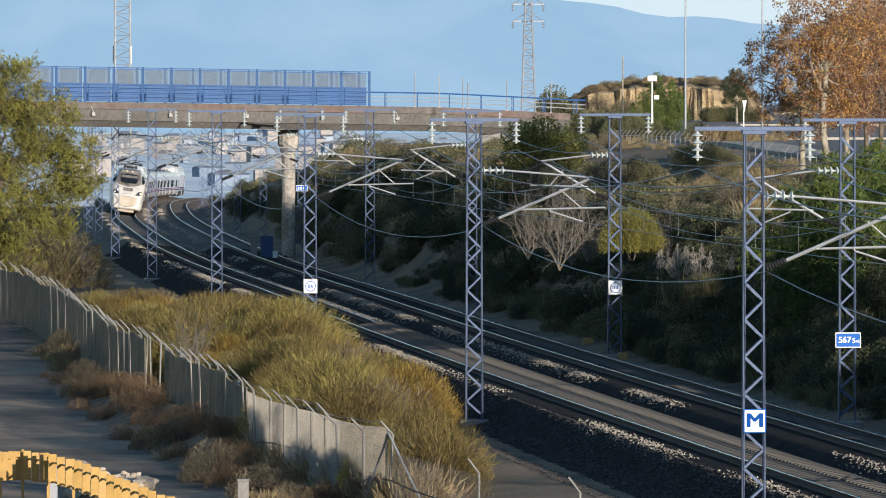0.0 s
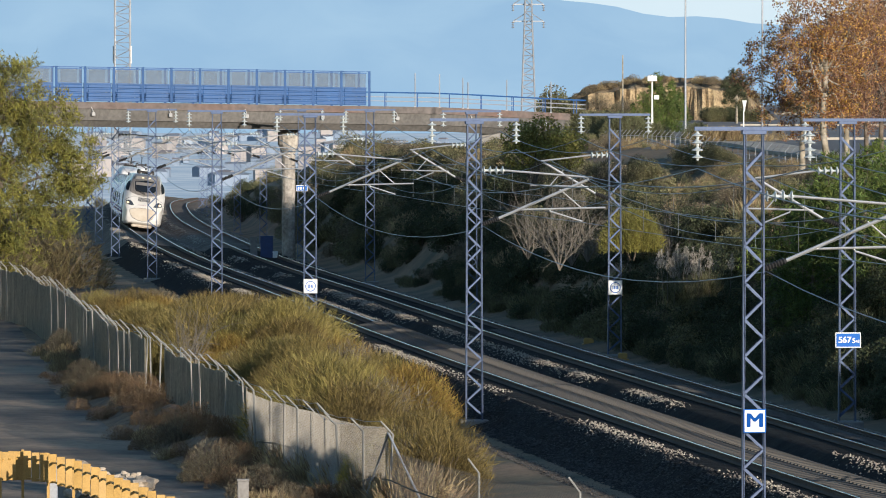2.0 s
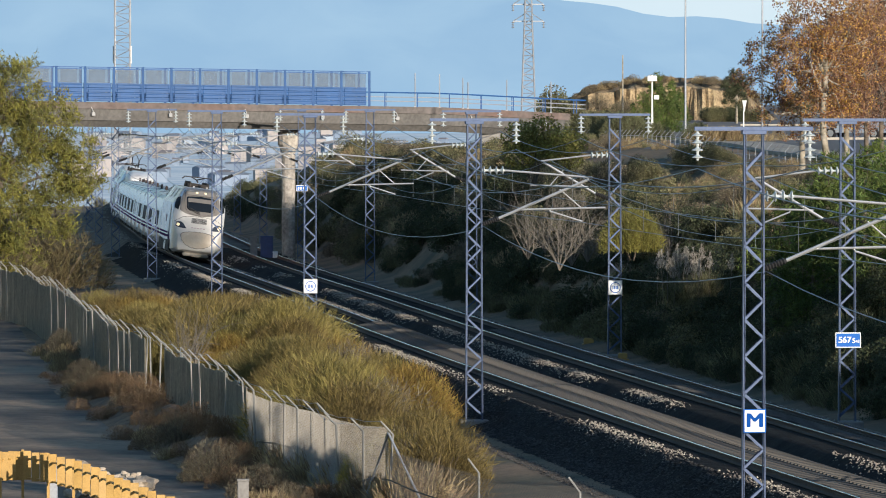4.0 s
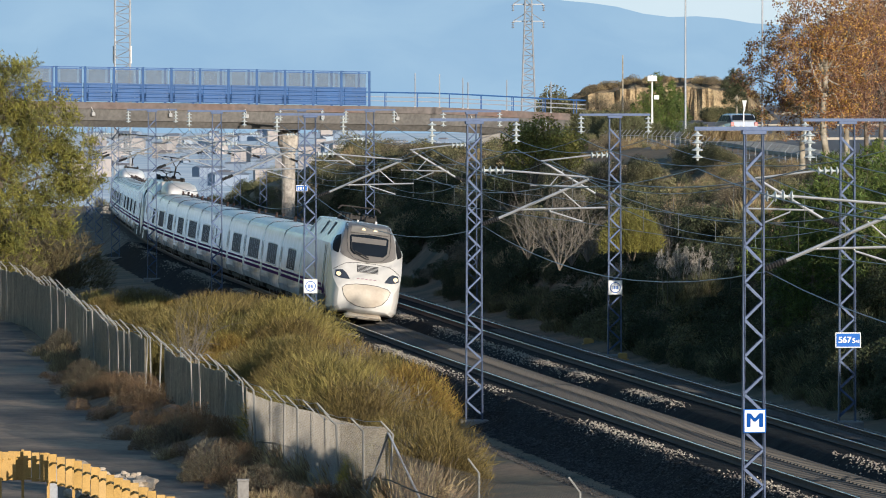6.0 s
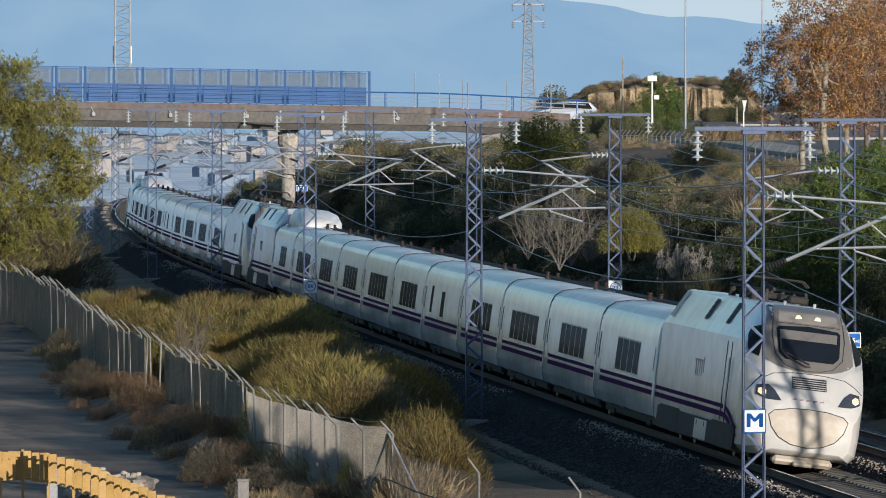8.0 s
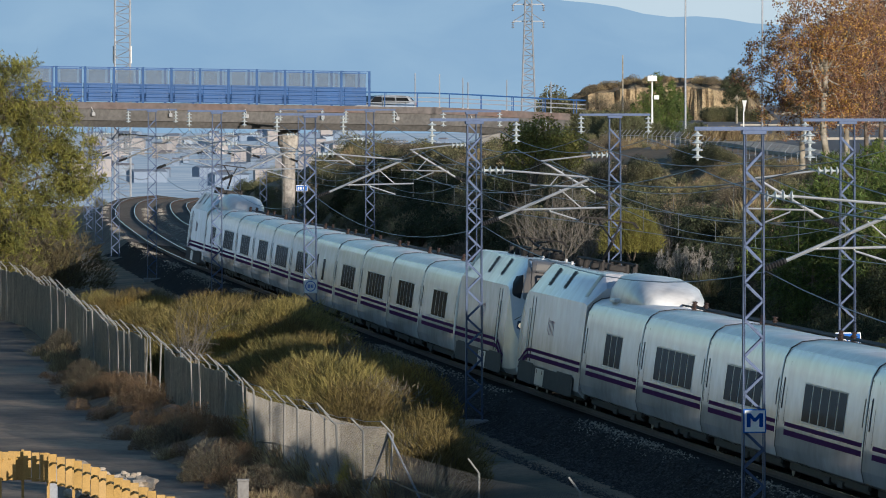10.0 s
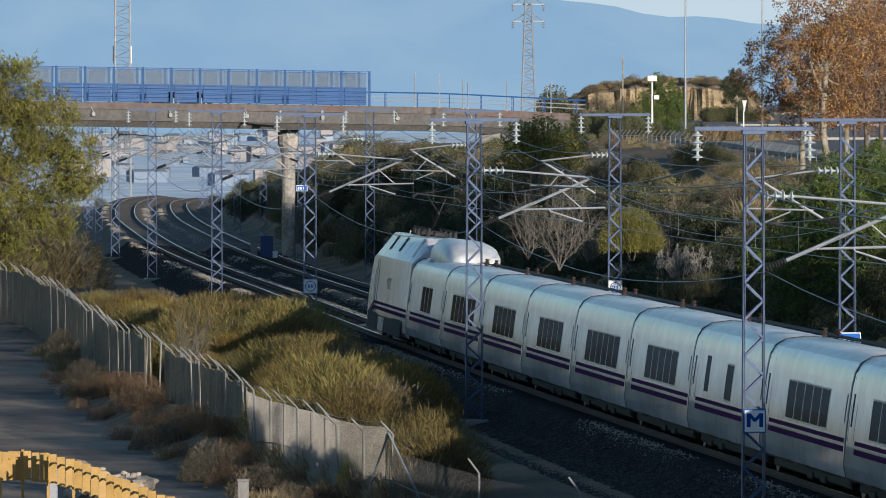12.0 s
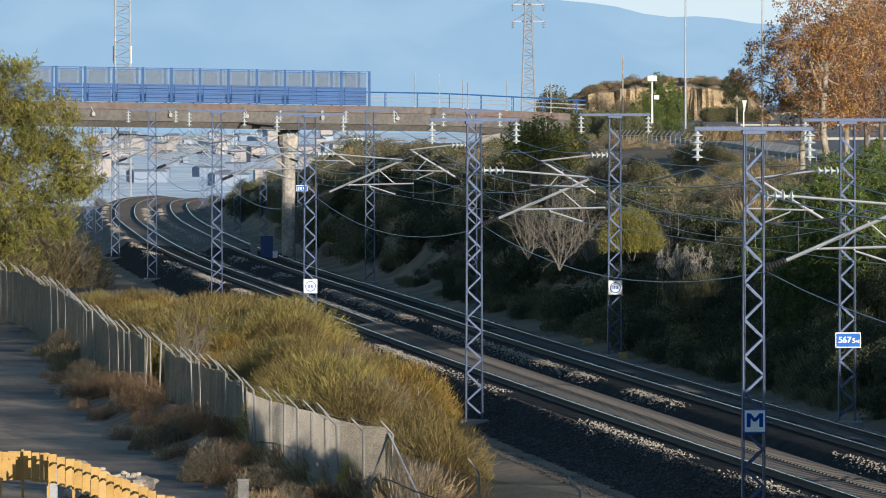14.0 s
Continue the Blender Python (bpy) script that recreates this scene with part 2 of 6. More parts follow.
def track(o0, z0, cant, label):
    """Ballast, rails and sleepers of one track."""
    tilt = cant / (2 * GAUGE)
    top = [(x, -0.19 + tilt * x) for x in (-1.95, -1.35, -0.6, 0.0, 0.6, 1.35, 1.95)]
    prof = [(-3.7, -0.86)] + [(-2.9, -0.62), (-2.15, -0.28 - tilt * 2)] + top + [(2.15, -0.24 + tilt * 2), (2.9, -0.6), (3.7, -0.86)]
    BED[o0] = ([o0 + x for x, _ in prof], [z0 + z for _, z in prof])
    bed = sweep("ballast", [(o0 + x, z0 + z) for x, z in prof], -200, 330, 1.0, BALLAST, smooth=True, jitter=0.07)
    tagged(bed, "dark grey crushed stone ballast under " + label, "ballast", kind="structure")
    bed = sweep("ballast", [(o0 + x, z0 + z) for x, z in prof], 330, 880, 1.0, SUNLITBED, smooth=True, jitter=0.07)
    tagged(bed, "tan crushed stone ballast, coloured as sunlit, under " + label, "ballast", kind="structure")
    for side in (1, -1):
        rail = new("rail")
        tagged(rail, "steel running rail with a polished head, of " + label, "rail", "rails", kind="structure")
        x, z = o0 + side * GAUGE, z0 + tilt * side * GAUGE
        web = [(x - 0.07, z - 0.17), (x + 0.07, z - 0.17), (x + 0.07, z - 0.15), (x + 0.012, z - 0.12), (x + 0.012, z - 0.045), (x + 0.036, z - 0.03), (x + 0.036, z - 0.006), (x - 0.036, z - 0.006), (x - 0.036, z - 0.03), (x - 0.012, z - 0.045), (x - 0.012, z - 0.12), (x - 0.07, z - 0.15)]
        sweep("web", web, -200, 860, 4.0, RAIL_WEB, True, rail)
        head = [(x - 0.035, z - 0.014), (x + 0.035, z - 0.014), (x + 0.033, z), (x - 0.033, z)]
        sweep("head", head, -200, 860, 4.0, RAIL_TOP, True, rail)
    bm = bmesh.new()
    box(bm, (0, 0, -0.06), (2.6, 0.28, 0.16), bevel=0.02)
    for x in (-GAUGE, GAUGE):
        box(bm, (x, 0, 0.035), (0.32, 0.2, 0.05))
    first = part("sleeper", bm, SLEEPER)
    tagged(first, "grey concrete sleeper set in ballast of " + label, "sleeper", "sleepers", kind="structure")
    lean = Matrix.Rotation(math.atan(-tilt), 4, "Y")
    first.matrix_world = line_pose(0, o0, z0 - 0.235) @ lean
    for k in range(1, 250):
        s = k * 0.6
        copy_thing(first, line_pose(s, o0, z0 - 0.235) @ lean)


track(0.0, 0.0, CANT, "the near track")
track(TRACK2, DROP2, CANT2, "the far track")


# ---- the train ----
TRAINWHITE = material("train_white", (0.80, 0.785, 0.81), 0.2, metal=0.32, vary=0.10, scale=0.6, fine=2.5, bump=0.004, other=(0.66, 0.63, 0.63))
TRAINROOF = material("train_roof", (0.86, 0.86, 0.85), 0.28, vary=0.12, scale=0.7, fine=5, other=(0.60, 0.58, 0.56))
NOSECREAM = material("nose_white", (0.57, 0.55, 0.52), 0.28, vary=0.07, scale=1.0, fine=5)
NOSEDIRT = material("nose_cover_dusty", (0.47, 0.42, 0.35), 0.45, vary=0.1, scale=0.8, fine=9, other=(0.36, 0.30, 0.23))
PURPLE = material("purple_stripe", (0.10, 0.040, 0.115), 0.6, vary=0.1, spec=0.0)
VISOR = material("grey_visor", (0.185, 0.17, 0.155), 0.35, vary=0.1)
PANE = material("tinted_glass", (0.018, 0.02, 0.022), 0.12, metal=0.15, vary=0.05, spec=0.0)
SCREEN = material("windscreen_glass", (0.012, 0.016, 0.022), 0.08, vary=0.05, spec=0.3)
UNDER = material("underframe_grime", (0.035, 0.03, 0.027), 0.8, vary=0.3)
WHEEL = material("wheel_steel", (0.12, 0.09, 0.075), 0.5, metal=0.6, vary=0.2)
LAMP = glow("headlamp_glow", (0.92, 0.72, 0.42), 0.45)
LAMPBOX = material("headlamp_bezel", (0.05, 0.06, 0.08), 0.2)
LOGO = material("logo_violet", (0.36, 0.22, 0.28), 0.5)
LAMPPANEL = material("lamp_panel_grey", (0.27, 0.25, 0.22), 0.3, vary=0.1)
SEAM = material("seam_shadow_rubber", (0.03, 0.03, 0.032), 0.7)
TRIM = material("grey_sill", (0.45, 0.45, 0.46), 0.4)


def loft(bm, sections, mi=lambda i, k: 0):
    """Joins rings of equal length into a skin, with closed ends."""
    rings = [[bm.verts.new(p) for p in ring] for ring in sections]
    n = len(rings[0])
    for i in range(len(rings) - 1):
        for k in range(n):
            bm.faces.new((rings[i][k], rings[i][(k + 1) % n], rings[i + 1][(k + 1) % n], rings[i + 1][k])).material_index = mi(i, k)
    bm.faces.new(rings[0][::-1])
    bm.faces.new(rings[-1])
    bmesh.ops.recalc_face_normals(bm, faces=bm.faces)


COACH_HALF = [(0.0, 0.36), (1.18, 0.36), (1.36, 0.44), (1.45, 0.70), (1.47, 1.20), (1.47, 1.90), (1.455, 2.50), (1.42, 2.82), (1.32, 3.04), (1.10, 3.21), (0.65, 3.32), (0.0, 3.36)]


def ring_of(half, y):
    right = [(x, y, z) for x, z in half]
    left = [(-x, y, z) for x, z in reversed(half[1:-1])]
    return right + left


def side_x(z):
    """Half width of a coach at the height z."""
    pts = [(zz, xx) for xx, zz in COACH_HALF[2:9]]
    return float(np.interp(z, [a for a, _ in pts], [b for _, b in pts]))


def skin_patch(bm, side, y0, y1, z0, z1, lift, mi=0):
    """A thin panel that follows the curved side."""
    zs = [z0 + (z1 - z0) * k / 3 for k in range(4)]
    rows = []
    for z in zs:
        x = side * (side_x(z) + lift)
        rows.append((bm.verts.new((x, y0, z)), bm.verts.new((x, y1, z)), bm.verts.new((x - side * 0.03, y0, z)), bm.verts.new((x - side * 0.03, y1, z))))
    for a, b in zip(rows, rows[1:]):
        bm.faces.new((a[0], a[1], b[1], b[0])).material_index = mi
        bm.faces.new((a[0], b[0], b[2], a[2])).material_index = mi
        bm.faces.new((a[1], a[3], b[3], b[1])).material_index = mi
    bm.faces.new((rows[-1][0], rows[-1][1], rows[-1][3], rows[-1][2])).material_index = mi
    bm.faces.new((rows[0][0], rows[0][2], rows[0][3], rows[0][1])).material_index = mi
    bmesh.ops.recalc_face_normals(bm, faces=bm.faces)


def wheel(name, parent, x, y, r=0.44):
    bm = bmesh.new()
    rod(bm, (x - 0.065, y, r), (x + 0.065, y, r), r, 20)
    s = 1 if x > 0 else -1
    rod(bm, (x + s * 0.06, y, r), (x + s * 0.13, y, r), 0.13, 10)
    rod(bm, (x - s * 0.075, y, r), (x - s * 0.065, y, r), r + 0.03, 20)
    return part(name, bm, WHEEL, parent)


def coach(panes, dome=False, shop=False):
    """A short articulated coach; its middle at the origin, its front towards -y."""
    ob = new("coach")
    kind = "with a domed roof fairing" if dome else "with a broad window band" if panes > 3 else "with a short window band"
    tagged(ob, "white articulated coach with purple stripes, " + kind, "railway coach", "cars of the train")
    hl = 6.49
    bm = bmesh.new()
    inset = [(x * 0.97, z if z < 0.5 else z - 0.03) for x, z in COACH_HALF]
    loft(bm, [ring_of(inset, -hl), ring_of(COACH_HALF, -hl + 0.06), ring_of(COACH_HALF, 0), ring_of(COACH_HALF, hl - 0.06), ring_of(inset, hl)])
    for f in bm.faces:
        f.material_index = 1 if f.calc_center_median().z > 3.1 else 0
        f.smooth = True
    part("body", bm, [TRAINWHITE, TRAINROOF], ob).data.set_sharp_from_angle(angle=radians(30))
    bm = bmesh.new()
    loft(bm, [ring_of([(x * 0.992, z * 0.994) for x, z in COACH_HALF], y) for y in (hl - 0.02, hl + 0.18)])
    part("gangway", bm, SEAM, ob, "black rubber gangway")
    bm = bmesh.new()
    box(bm, (0, 0, 0.27), (2.2, 2 * hl - 0.9, 0.22), bevel=0.04)
    for k in range(5):
        box(bm, (random.choice((-0.9, 0.9)), -4 + 2 * k, 0.2), (0.5, 0.8, 0.18), bevel=0.03)
    part("underframe", bm, UNDER, ob)
    for side in (-1, 1):
        wheel("wheel", ob, side * 0.84, hl + 0.08)
        bm = bmesh.new()
        box(bm, (side * 1.18, hl + 0.08, 0.62), (0.16, 0.4, 0.75), bevel=0.05)
        part("wheel_strut", bm, UNDER, ob)
        for z0, z1 in ((1.21, 1.31), (1.00, 1.13)):
            bm = bmesh.new()
            skin_patch(bm, side, -hl + 0.1, hl - 1.25, z0, z1, 0.004)
            part("stripe", bm, PURPLE, ob, "purple stripe")
        w, gap = (1.10, 0.19)
        span = panes * w + (panes - 1) * gap
        bm = bmesh.new()
        skin_patch(bm, side, -span / 2 - 0.55, span / 2 - 0.35, 1.39, 2.34, 0.003)
        part("window_surround", bm, TRIM, ob, "pale grey window frame")
        for k in range(panes):
            y0 = -span / 2 - 0.45 + k * (w + gap)
            bm = bmesh.new()
            skin_patch(bm, side, y0, y0 + w, 1.43, 2.30, 0.010)
            part("window_pane", bm, PANE, ob, "tinted glass pane")
        bm = bmesh.new()
        for y in (hl - 1.05, hl - 0.22):
            skin_patch(bm, side, y, y + 0.035, 0.55, 2.75, 0.004)
        part("door_seam", bm, SEAM, ob)
        bm = bmesh.new()
        skin_patch(bm, side, hl - 0.60, hl - 0.42, 1.60, 2.35, 0.006)
        part("door_window", bm, PANE, ob, "narrow dark pane")
        bm = bmesh.new()
        skin_patch(bm, side, -hl + 0.25, -hl + 0.38, 1.65, 2.3, 0.006)
        part("handrail_recess", bm, SEAM, ob)
        if shop:
            bm = bmesh.new()
            skin_patch(bm, side, 3.2, 3.9, 1.5, 2.42, 0.008)
            part("window_pane", bm, PANE, ob, "tinted glass pane")
    # roof: line insulators by the joint, cable ducts, drip rails
    for dx in (-0.16, 0.16):
        bm = bmesh.new()
        lathe(bm, (0.1 + dx, -5.9, 3.34), (0.1 + dx, -5.9, 3.60), [(0, 0.06), (0.15, 0.06), (0.2, 0.09), (0.3, 0.09), (0.35, 0.055), (0.48, 0.055), (0.53, 0.085), (0.63, 0.085), (0.68, 0.05), (0.8, 0.05), (0.85, 0.075), (0.95, 0.075), (1.0, 0.03)], 8)
        part("roof_insulator", bm, BROWNINS, ob, "brown ribbed insulator")
    for dx in (-0.16, 0.3):
        bm = bmesh.new()
        rod(bm, (dx + 0.35, -6.5, 3.41), (dx + 0.35, 6.6, 3.41), 0.03, 6)
        part("roof_cable", bm, SEAM, ob)
    for y in (hl - 0.05,):
        bm = bmesh.new()
        pts = [(x * 1.004, z + 0.012) for x, z in COACH_HALF[7:]]
        pts = pts + [(-x, z) for x, z in reversed(pts[:-1])]
        loft(bm, [[(x, y - 0.015, z - 0.01), (x, y + 0.015, z - 0.01), (x * 1.008, y + 0.015, z + 0.012), (x * 1.008, y - 0.015, z + 0.012)] for x, z in pts])
        part("drip_rail", bm, SEAM, ob)
    if dome:
        bm = bmesh.new()
        secs = []
        for y, w, t in ((6.3, 0.90, 3.95), (4.5, 1.06, 4.10), (2.0, 1.10, 4.10), (0.2, 1.05, 4.0), (-0.9, 0.90, 3.75), (-1.8, 0.6, 3.36)):
            half = [(0, 3.05), (w * 0.9, 3.05), (w, 3.2), (w * 0.97, 3.2 + (t - 3.2) * 0.5), (w * 0.8, 3.2 + (t - 3.2) * 0.85), (w * 0.45, t), (0, t)]
            secs.append(ring_of(half, y))
        loft(bm, secs)
        bm2 = part("roof_dome", bm, TRAINROOF, ob, "rounded white roof fairing", smooth=True)
        bm = bmesh.new()
        box(bm, (-1.12, 3.0, 3.25), (0.25, 1.2, 0.12), bevel=0.04)
        part("roof_vent", bm, TRAINROOF, ob)
    return ob


# nose: y from the tip, belt half width, floor, top, half width of the top, shoulder height
NOSE = [(0.00, 0.72, 0.58, 1.02, 0.50, 0.92), (0.04, 0.98, 0.48, 1.30, 0.72, 1.10), (0.10, 1.12, 0.42, 1.50, 0.84, 1.24), (0.22, 1.23, 0.36, 1.70, 0.94, 1.40),
        (0.45, 1.33, 0.32, 1.96, 1.00, 1.58), (0.70, 1.39, 0.30, 2.22, 1.02, 1.76), (0.95, 1.42, 0.28, 2.48, 1.01, 1.95), (1.20, 1.44, 0.28, 2.76, 0.98, 2.15),
        (1.60, 1.46, 0.28, 3.20, 0.93, 2.45), (2.00, 1.47, 0.28, 3.58, 0.88, 2.74), (2.30, 1.48, 0.28, 3.78, 0.86, 2.88), (2.70, 1.48, 0.28, 3.90, 0.87, 2.98),
        (3.30, 1.48, 0.28, 3.96, 0.91, 3.02), (4.10, 1.48, 0.28, 3.97, 0.96, 3.02), (17.40, 1.48, 0.28, 3.97, 0.96, 3.02), (18.00, 1.46, 0.28, 3.55, 0.94, 2.96)]
HALF_P = 9.0


def nose_at(y, i):
    return float(np.interp(y, [n[0] for n in NOSE], [n[i] for n in NOSE]))


def nose_section(w, zb, zt, wr, zs, full=1.0):
    return [(0, zb), (w * 0.86, zb), (w * 0.97, zb + 0.16), (w, zb + 0.45 * (zs - zb)), (w, zs), (w + (wr - w) * 0.33 + (0.02 - (wr - w) * 0.03) * full, zs + (zt - zs) * 0.33), (w + (wr - w) * 0.68 + (0.015 - (wr - w) * 0.06) * full, zs + (zt - zs) * 0.68), (wr, zt - 0.03), (wr * 0.86, zt), (0, zt + 0.015)]


def fullness(y):
    return float(np.interp(y, [1.6, 2.7], [1, 0]))


NOSE_Y, NOSE_Z = np.arange(0, 4.2, 0.02), np.arange(0.3, 4.1, 0.01)
NOSE_W = []
for y_ in NOSE_Y:
    sec_ = nose_section(*(nose_at(y_, i) for i in range(1, 6)), fullness(y_))
    w_ = np.interp(NOSE_Z, [q[1] for q in sec_[1:]], [q[0] for q in sec_[1:]])
    w_ = np.where(NOSE_Z > sec_[-1][1], -(NOSE_Z - sec_[-1][1]) * 20, w_)
    NOSE_W.append(np.where(NOSE_Z < sec_[0][1], sec_[1][0] - (sec_[0][1] - NOSE_Z) * 20, w_))
NOSE_W = np.array(NOSE_W)


def nose_depth(x, z):
    """How far behind the tip the skin lies at x, z of the front."""
    k = min(max((z - 0.3) / 0.01, 0), len(NOSE_Z) - 1.001)
    col = NOSE_W[:, int(k)] * (1 - k % 1) + NOSE_W[:, int(k) + 1] * (k % 1)
    hit = np.nonzero(col >= abs(x))[0]
    if not len(hit):
        return 3.0
    i = int(hit[0])
    if i == 0:
        return 0.0
    return float(NOSE_Y[i - 1] + 0.02 * (abs(x) - col[i - 1]) / (col[i] - col[i - 1]))


def nose_point(x, z, lift):
    """A place on the front's skin, lifted along its normal."""
    e = 0.025
    n = Vector(((nose_depth(x + e, z) - nose_depth(x - e, z)) / (2 * e), -1, (nose_depth(x, z + e) - nose_depth(x, z - e)) / (2 * e))).normalized()
    return Vector((x, nose_depth(x, z) - HALF_P, z)) + n * lift


def front_panel(bm, outline, lift, rows=10, cols=10, mi=0):
    """A thin panel that follows the curved front inside an outline of (x, z)."""
    zs = [p[1] for p in outline]
    grid = []
    for z in np.linspace(min(zs) + 1e-4, max(zs) - 1e-4, rows + 1):
        hits = []
        for (xa, za), (xb, zb) in zip(outline, outline[1:] + outline[:1]):
            if (za - z) * (zb - z) < 0:
                hits.append(xa + (xb - xa) * (z - za) / (zb - za))
        grid.append([(x, float(z)) for x in np.linspace(min(hits), max(hits), cols + 1)])
    rings = []
    for k, row in enumerate(grid):
        rings.append([bm.verts.new(nose_point(x, z, lift)) for j, (x, z) in enumerate(row)])
    for r0, r1 in zip(rings, rings[1:]):
        for j in range(cols):
            bm.faces.new((r0[j], r0[j + 1], r1[j + 1], r1[j])).material_index = mi


def front_line(bm, pts, r, lift=0.012, steps=5):
    """A thin seam drawn over the front through (x, z) points."""
    prev = None
    for (xa, za), (xb, zb) in zip(pts, pts[1:]):
        for k in range(steps + 1):
            x, z = xa + (xb - xa) * k / steps, za + (zb - za) * k / steps
            c = nose_point(x, z, lift)
            if prev is not None:
                rod(bm, prev, c, r, 5)
            prev = c


def cheek_patch(bm, side, pts, lift, mi=0):
    """A panel on the slanted face between belt and roof: (y, share from shoulder to roof) corners."""
    vs = []
    for y, t in pts:
        w, zt, wr, zs = nose_at(y, 1), nose_at(y, 3), nose_at(y, 4), nose_at(y, 5)
        vs.append(bm.verts.new((side * (w + (wr - w) * t + lift), y - HALF_P - lift * 0.4, zs + (zt - zs) * t + lift * 0.5)))
    f = bm.faces.new(vs if side > 0 else vs[::-1])
    f.material_index = mi


def power_car(raised):
    ob = new("power_car")
    tagged(ob, "white electric power car, grey visor, purple stripes" + (", pantograph up" if raised else ", pantograph folded"), "locomotive", "cars of the train")
    secs = [ring_of(nose_section(w, zb, zt, wr, zs, fullness(y)), y - HALF_P) for y, w, zb, zt, wr, zs in NOSE]
    bm = bmesh.new()
    loft(bm, secs)
    for f in bm.faces:
        c = f.calc_center_median()
        f.material_index = 2 if c.z > 3.9 else 1 if c.y < -HALF_P + 2.2 else 0
    body = part("body", bm, [TRAINWHITE, NOSECREAM, TRAINROOF], ob, smooth=True)
    body.data.set_sharp_from_angle(angle=radians(22))
    # grey visor with its rounded lower edge, windscreen, upper lamp panel, grille
    bm = bmesh.new()
    arc = [(math.sin(q) * 1.16, 2.78 - 0.40 * math.cos(q)) for q in np.linspace(-1.35, 1.35, 15)]
    front_panel(bm, arc + [(1.10, 3.12), (0.99, 3.60), (0.90, 3.955), (-0.90, 3.955), (-0.99, 3.60), (-1.10, 3.12)], 0.02, 30, 16)
    part("visor", bm, VISOR, ob, "grey windscreen surround", smooth=True)
    bm = bmesh.new()
    front_panel(bm, [(-0.60, 2.66), (0.60, 2.66), (0.76, 2.80), (0.80, 3.38), (0.72, 3.46), (0, 3.50), (-0.72, 3.46), (-0.80, 3.38), (-0.76, 2.80)], 0.035, 14, 12)
    screen = part("windscreen", bm, SCREEN, ob, "dark windscreen", smooth=True)
    # a paler band laid over the upper windscreen
    bm = bmesh.new()
    front_panel(bm, [(-0.70, 3.14), (0.70, 3.14), (0.72, 3.36), (-0.72, 3.36)], 0.042, 5, 8)
    part("sun_blind", bm, VISOR, screen, "paler band across the upper windscreen")
    bm = bmesh.new()
    front_panel(bm, [(-0.76, 3.56), (0.76, 3.56), (0.72, 3.80), (-0.72, 3.80)], 0.035, 6, 10)
    part("lamp_panel", bm, LAMPPANEL, ob, "pale upper lamp panel")
    bm = bmesh.new()
    front_line(bm, [(-0.84, 3.84), (-0.90, 3.2), (-0.84, 2.76), (-0.6, 2.52), (-0.3, 2.44), (0, 2.42), (0.3, 2.44), (0.6, 2.52), (0.84, 2.76), (0.90, 3.2), (0.84, 3.84)], 0.008, 0.03)
    front_line(bm, [(-0.80, 3.53), (0.80, 3.53)], 0.008, 0.03)
    part("visor_seam", bm, SEAM, ob)
    for x in (-0.24, 0.24):
        bm = bmesh.new()
        y = nose_depth(x, 3.68) - HALF_P
        rod(bm, (x, y + 0.03, 3.68), (x, y - 0.05, 3.70), 0.08, 12)
        part("top_lamp", bm, LAMP, ob, "lit upper headlamp")
    for pts in ([(-0.72, 3.12), (-0.70, 2.84), (-0.56, 2.70), (-0.1, 2.50), (0.02, 2.50)], [(-0.56, 2.78), (0.0, 2.56)]):
        bm = bmesh.new()
        front_line(bm, pts, 0.022, 0.07, 3)
        part("wiper", bm, SEAM, ob)
    bm = bmesh.new()
    front_panel(bm, [(-0.43, 1.98), (0.43, 1.98), (0.43, 2.28), (-0.43, 2.28)], 0.02, 5, 8)
    grille = part("grille", bm, SEAM, ob, "dark air grille")
    for k in range(6):
        bm = bmesh.new()
        front_line(bm, [(-0.42, 2.0 + 0.052 * k), (0.42, 2.0 + 0.052 * k)], 0.011, 0.035)
        part("slat", bm, TRIM, grille)
    for x in (-0.42, -0.25, -0.08, 0.09, 0.26):
        bm = bmesh.new()
        front_line(bm, [(x, 1.72), (x + 0.10, 1.735)], 0.022, 0.01, 2)
        part("logo_mark", bm, LOGO, ob)
    # coupler cover of the nose with its seam, and the edge of the bonnet
    cover = [(-0.99, 1.30), (-0.86, 1.42), (-0.45, 1.50), (0, 1.52), (0.45, 1.50), (0.86, 1.42), (0.99, 1.30), (0.90, 1.02), (0.70, 0.78), (0.38, 0.63), (0, 0.58), (-0.38, 0.63), (-0.70, 0.78), (-0.90, 1.02)]
    bm = bmesh.new()
    front_panel(bm, cover, 0.012, 14, 16)
    part("coupler_cover", bm, NOSEDIRT, ob, "dusty cream coupler cover", smooth=True)
    bm = bmesh.new()
    front_line(bm, cover + cover[:1], 0.011, 0.014)
    part("cover_seam", bm, SEAM, ob)
    bm = bmesh.new()
    front_line(bm, [(-1.36, 2.0), (-1.15, 2.16), (-0.9, 2.30), (-0.4, 2.36), (0, 2.37), (0.4, 2.36), (0.9, 2.30), (1.15, 2.16), (1.36, 2.0)], 0.010, 0.008)
    part("nose_seam", bm, SEAM, ob)
    bm = bmesh.new()
    box(bm, (0, 0.45 - HALF_P, 0.22), (1.5, 0.5, 0.22), bevel=0.08)
    box(bm, (0, 0.2 - HALF_P, 0.16), (0.5, 0.3, 0.12), bevel=0.04)
    part("skirt", bm, NOSEDIRT, ob, "dusty lower apron")
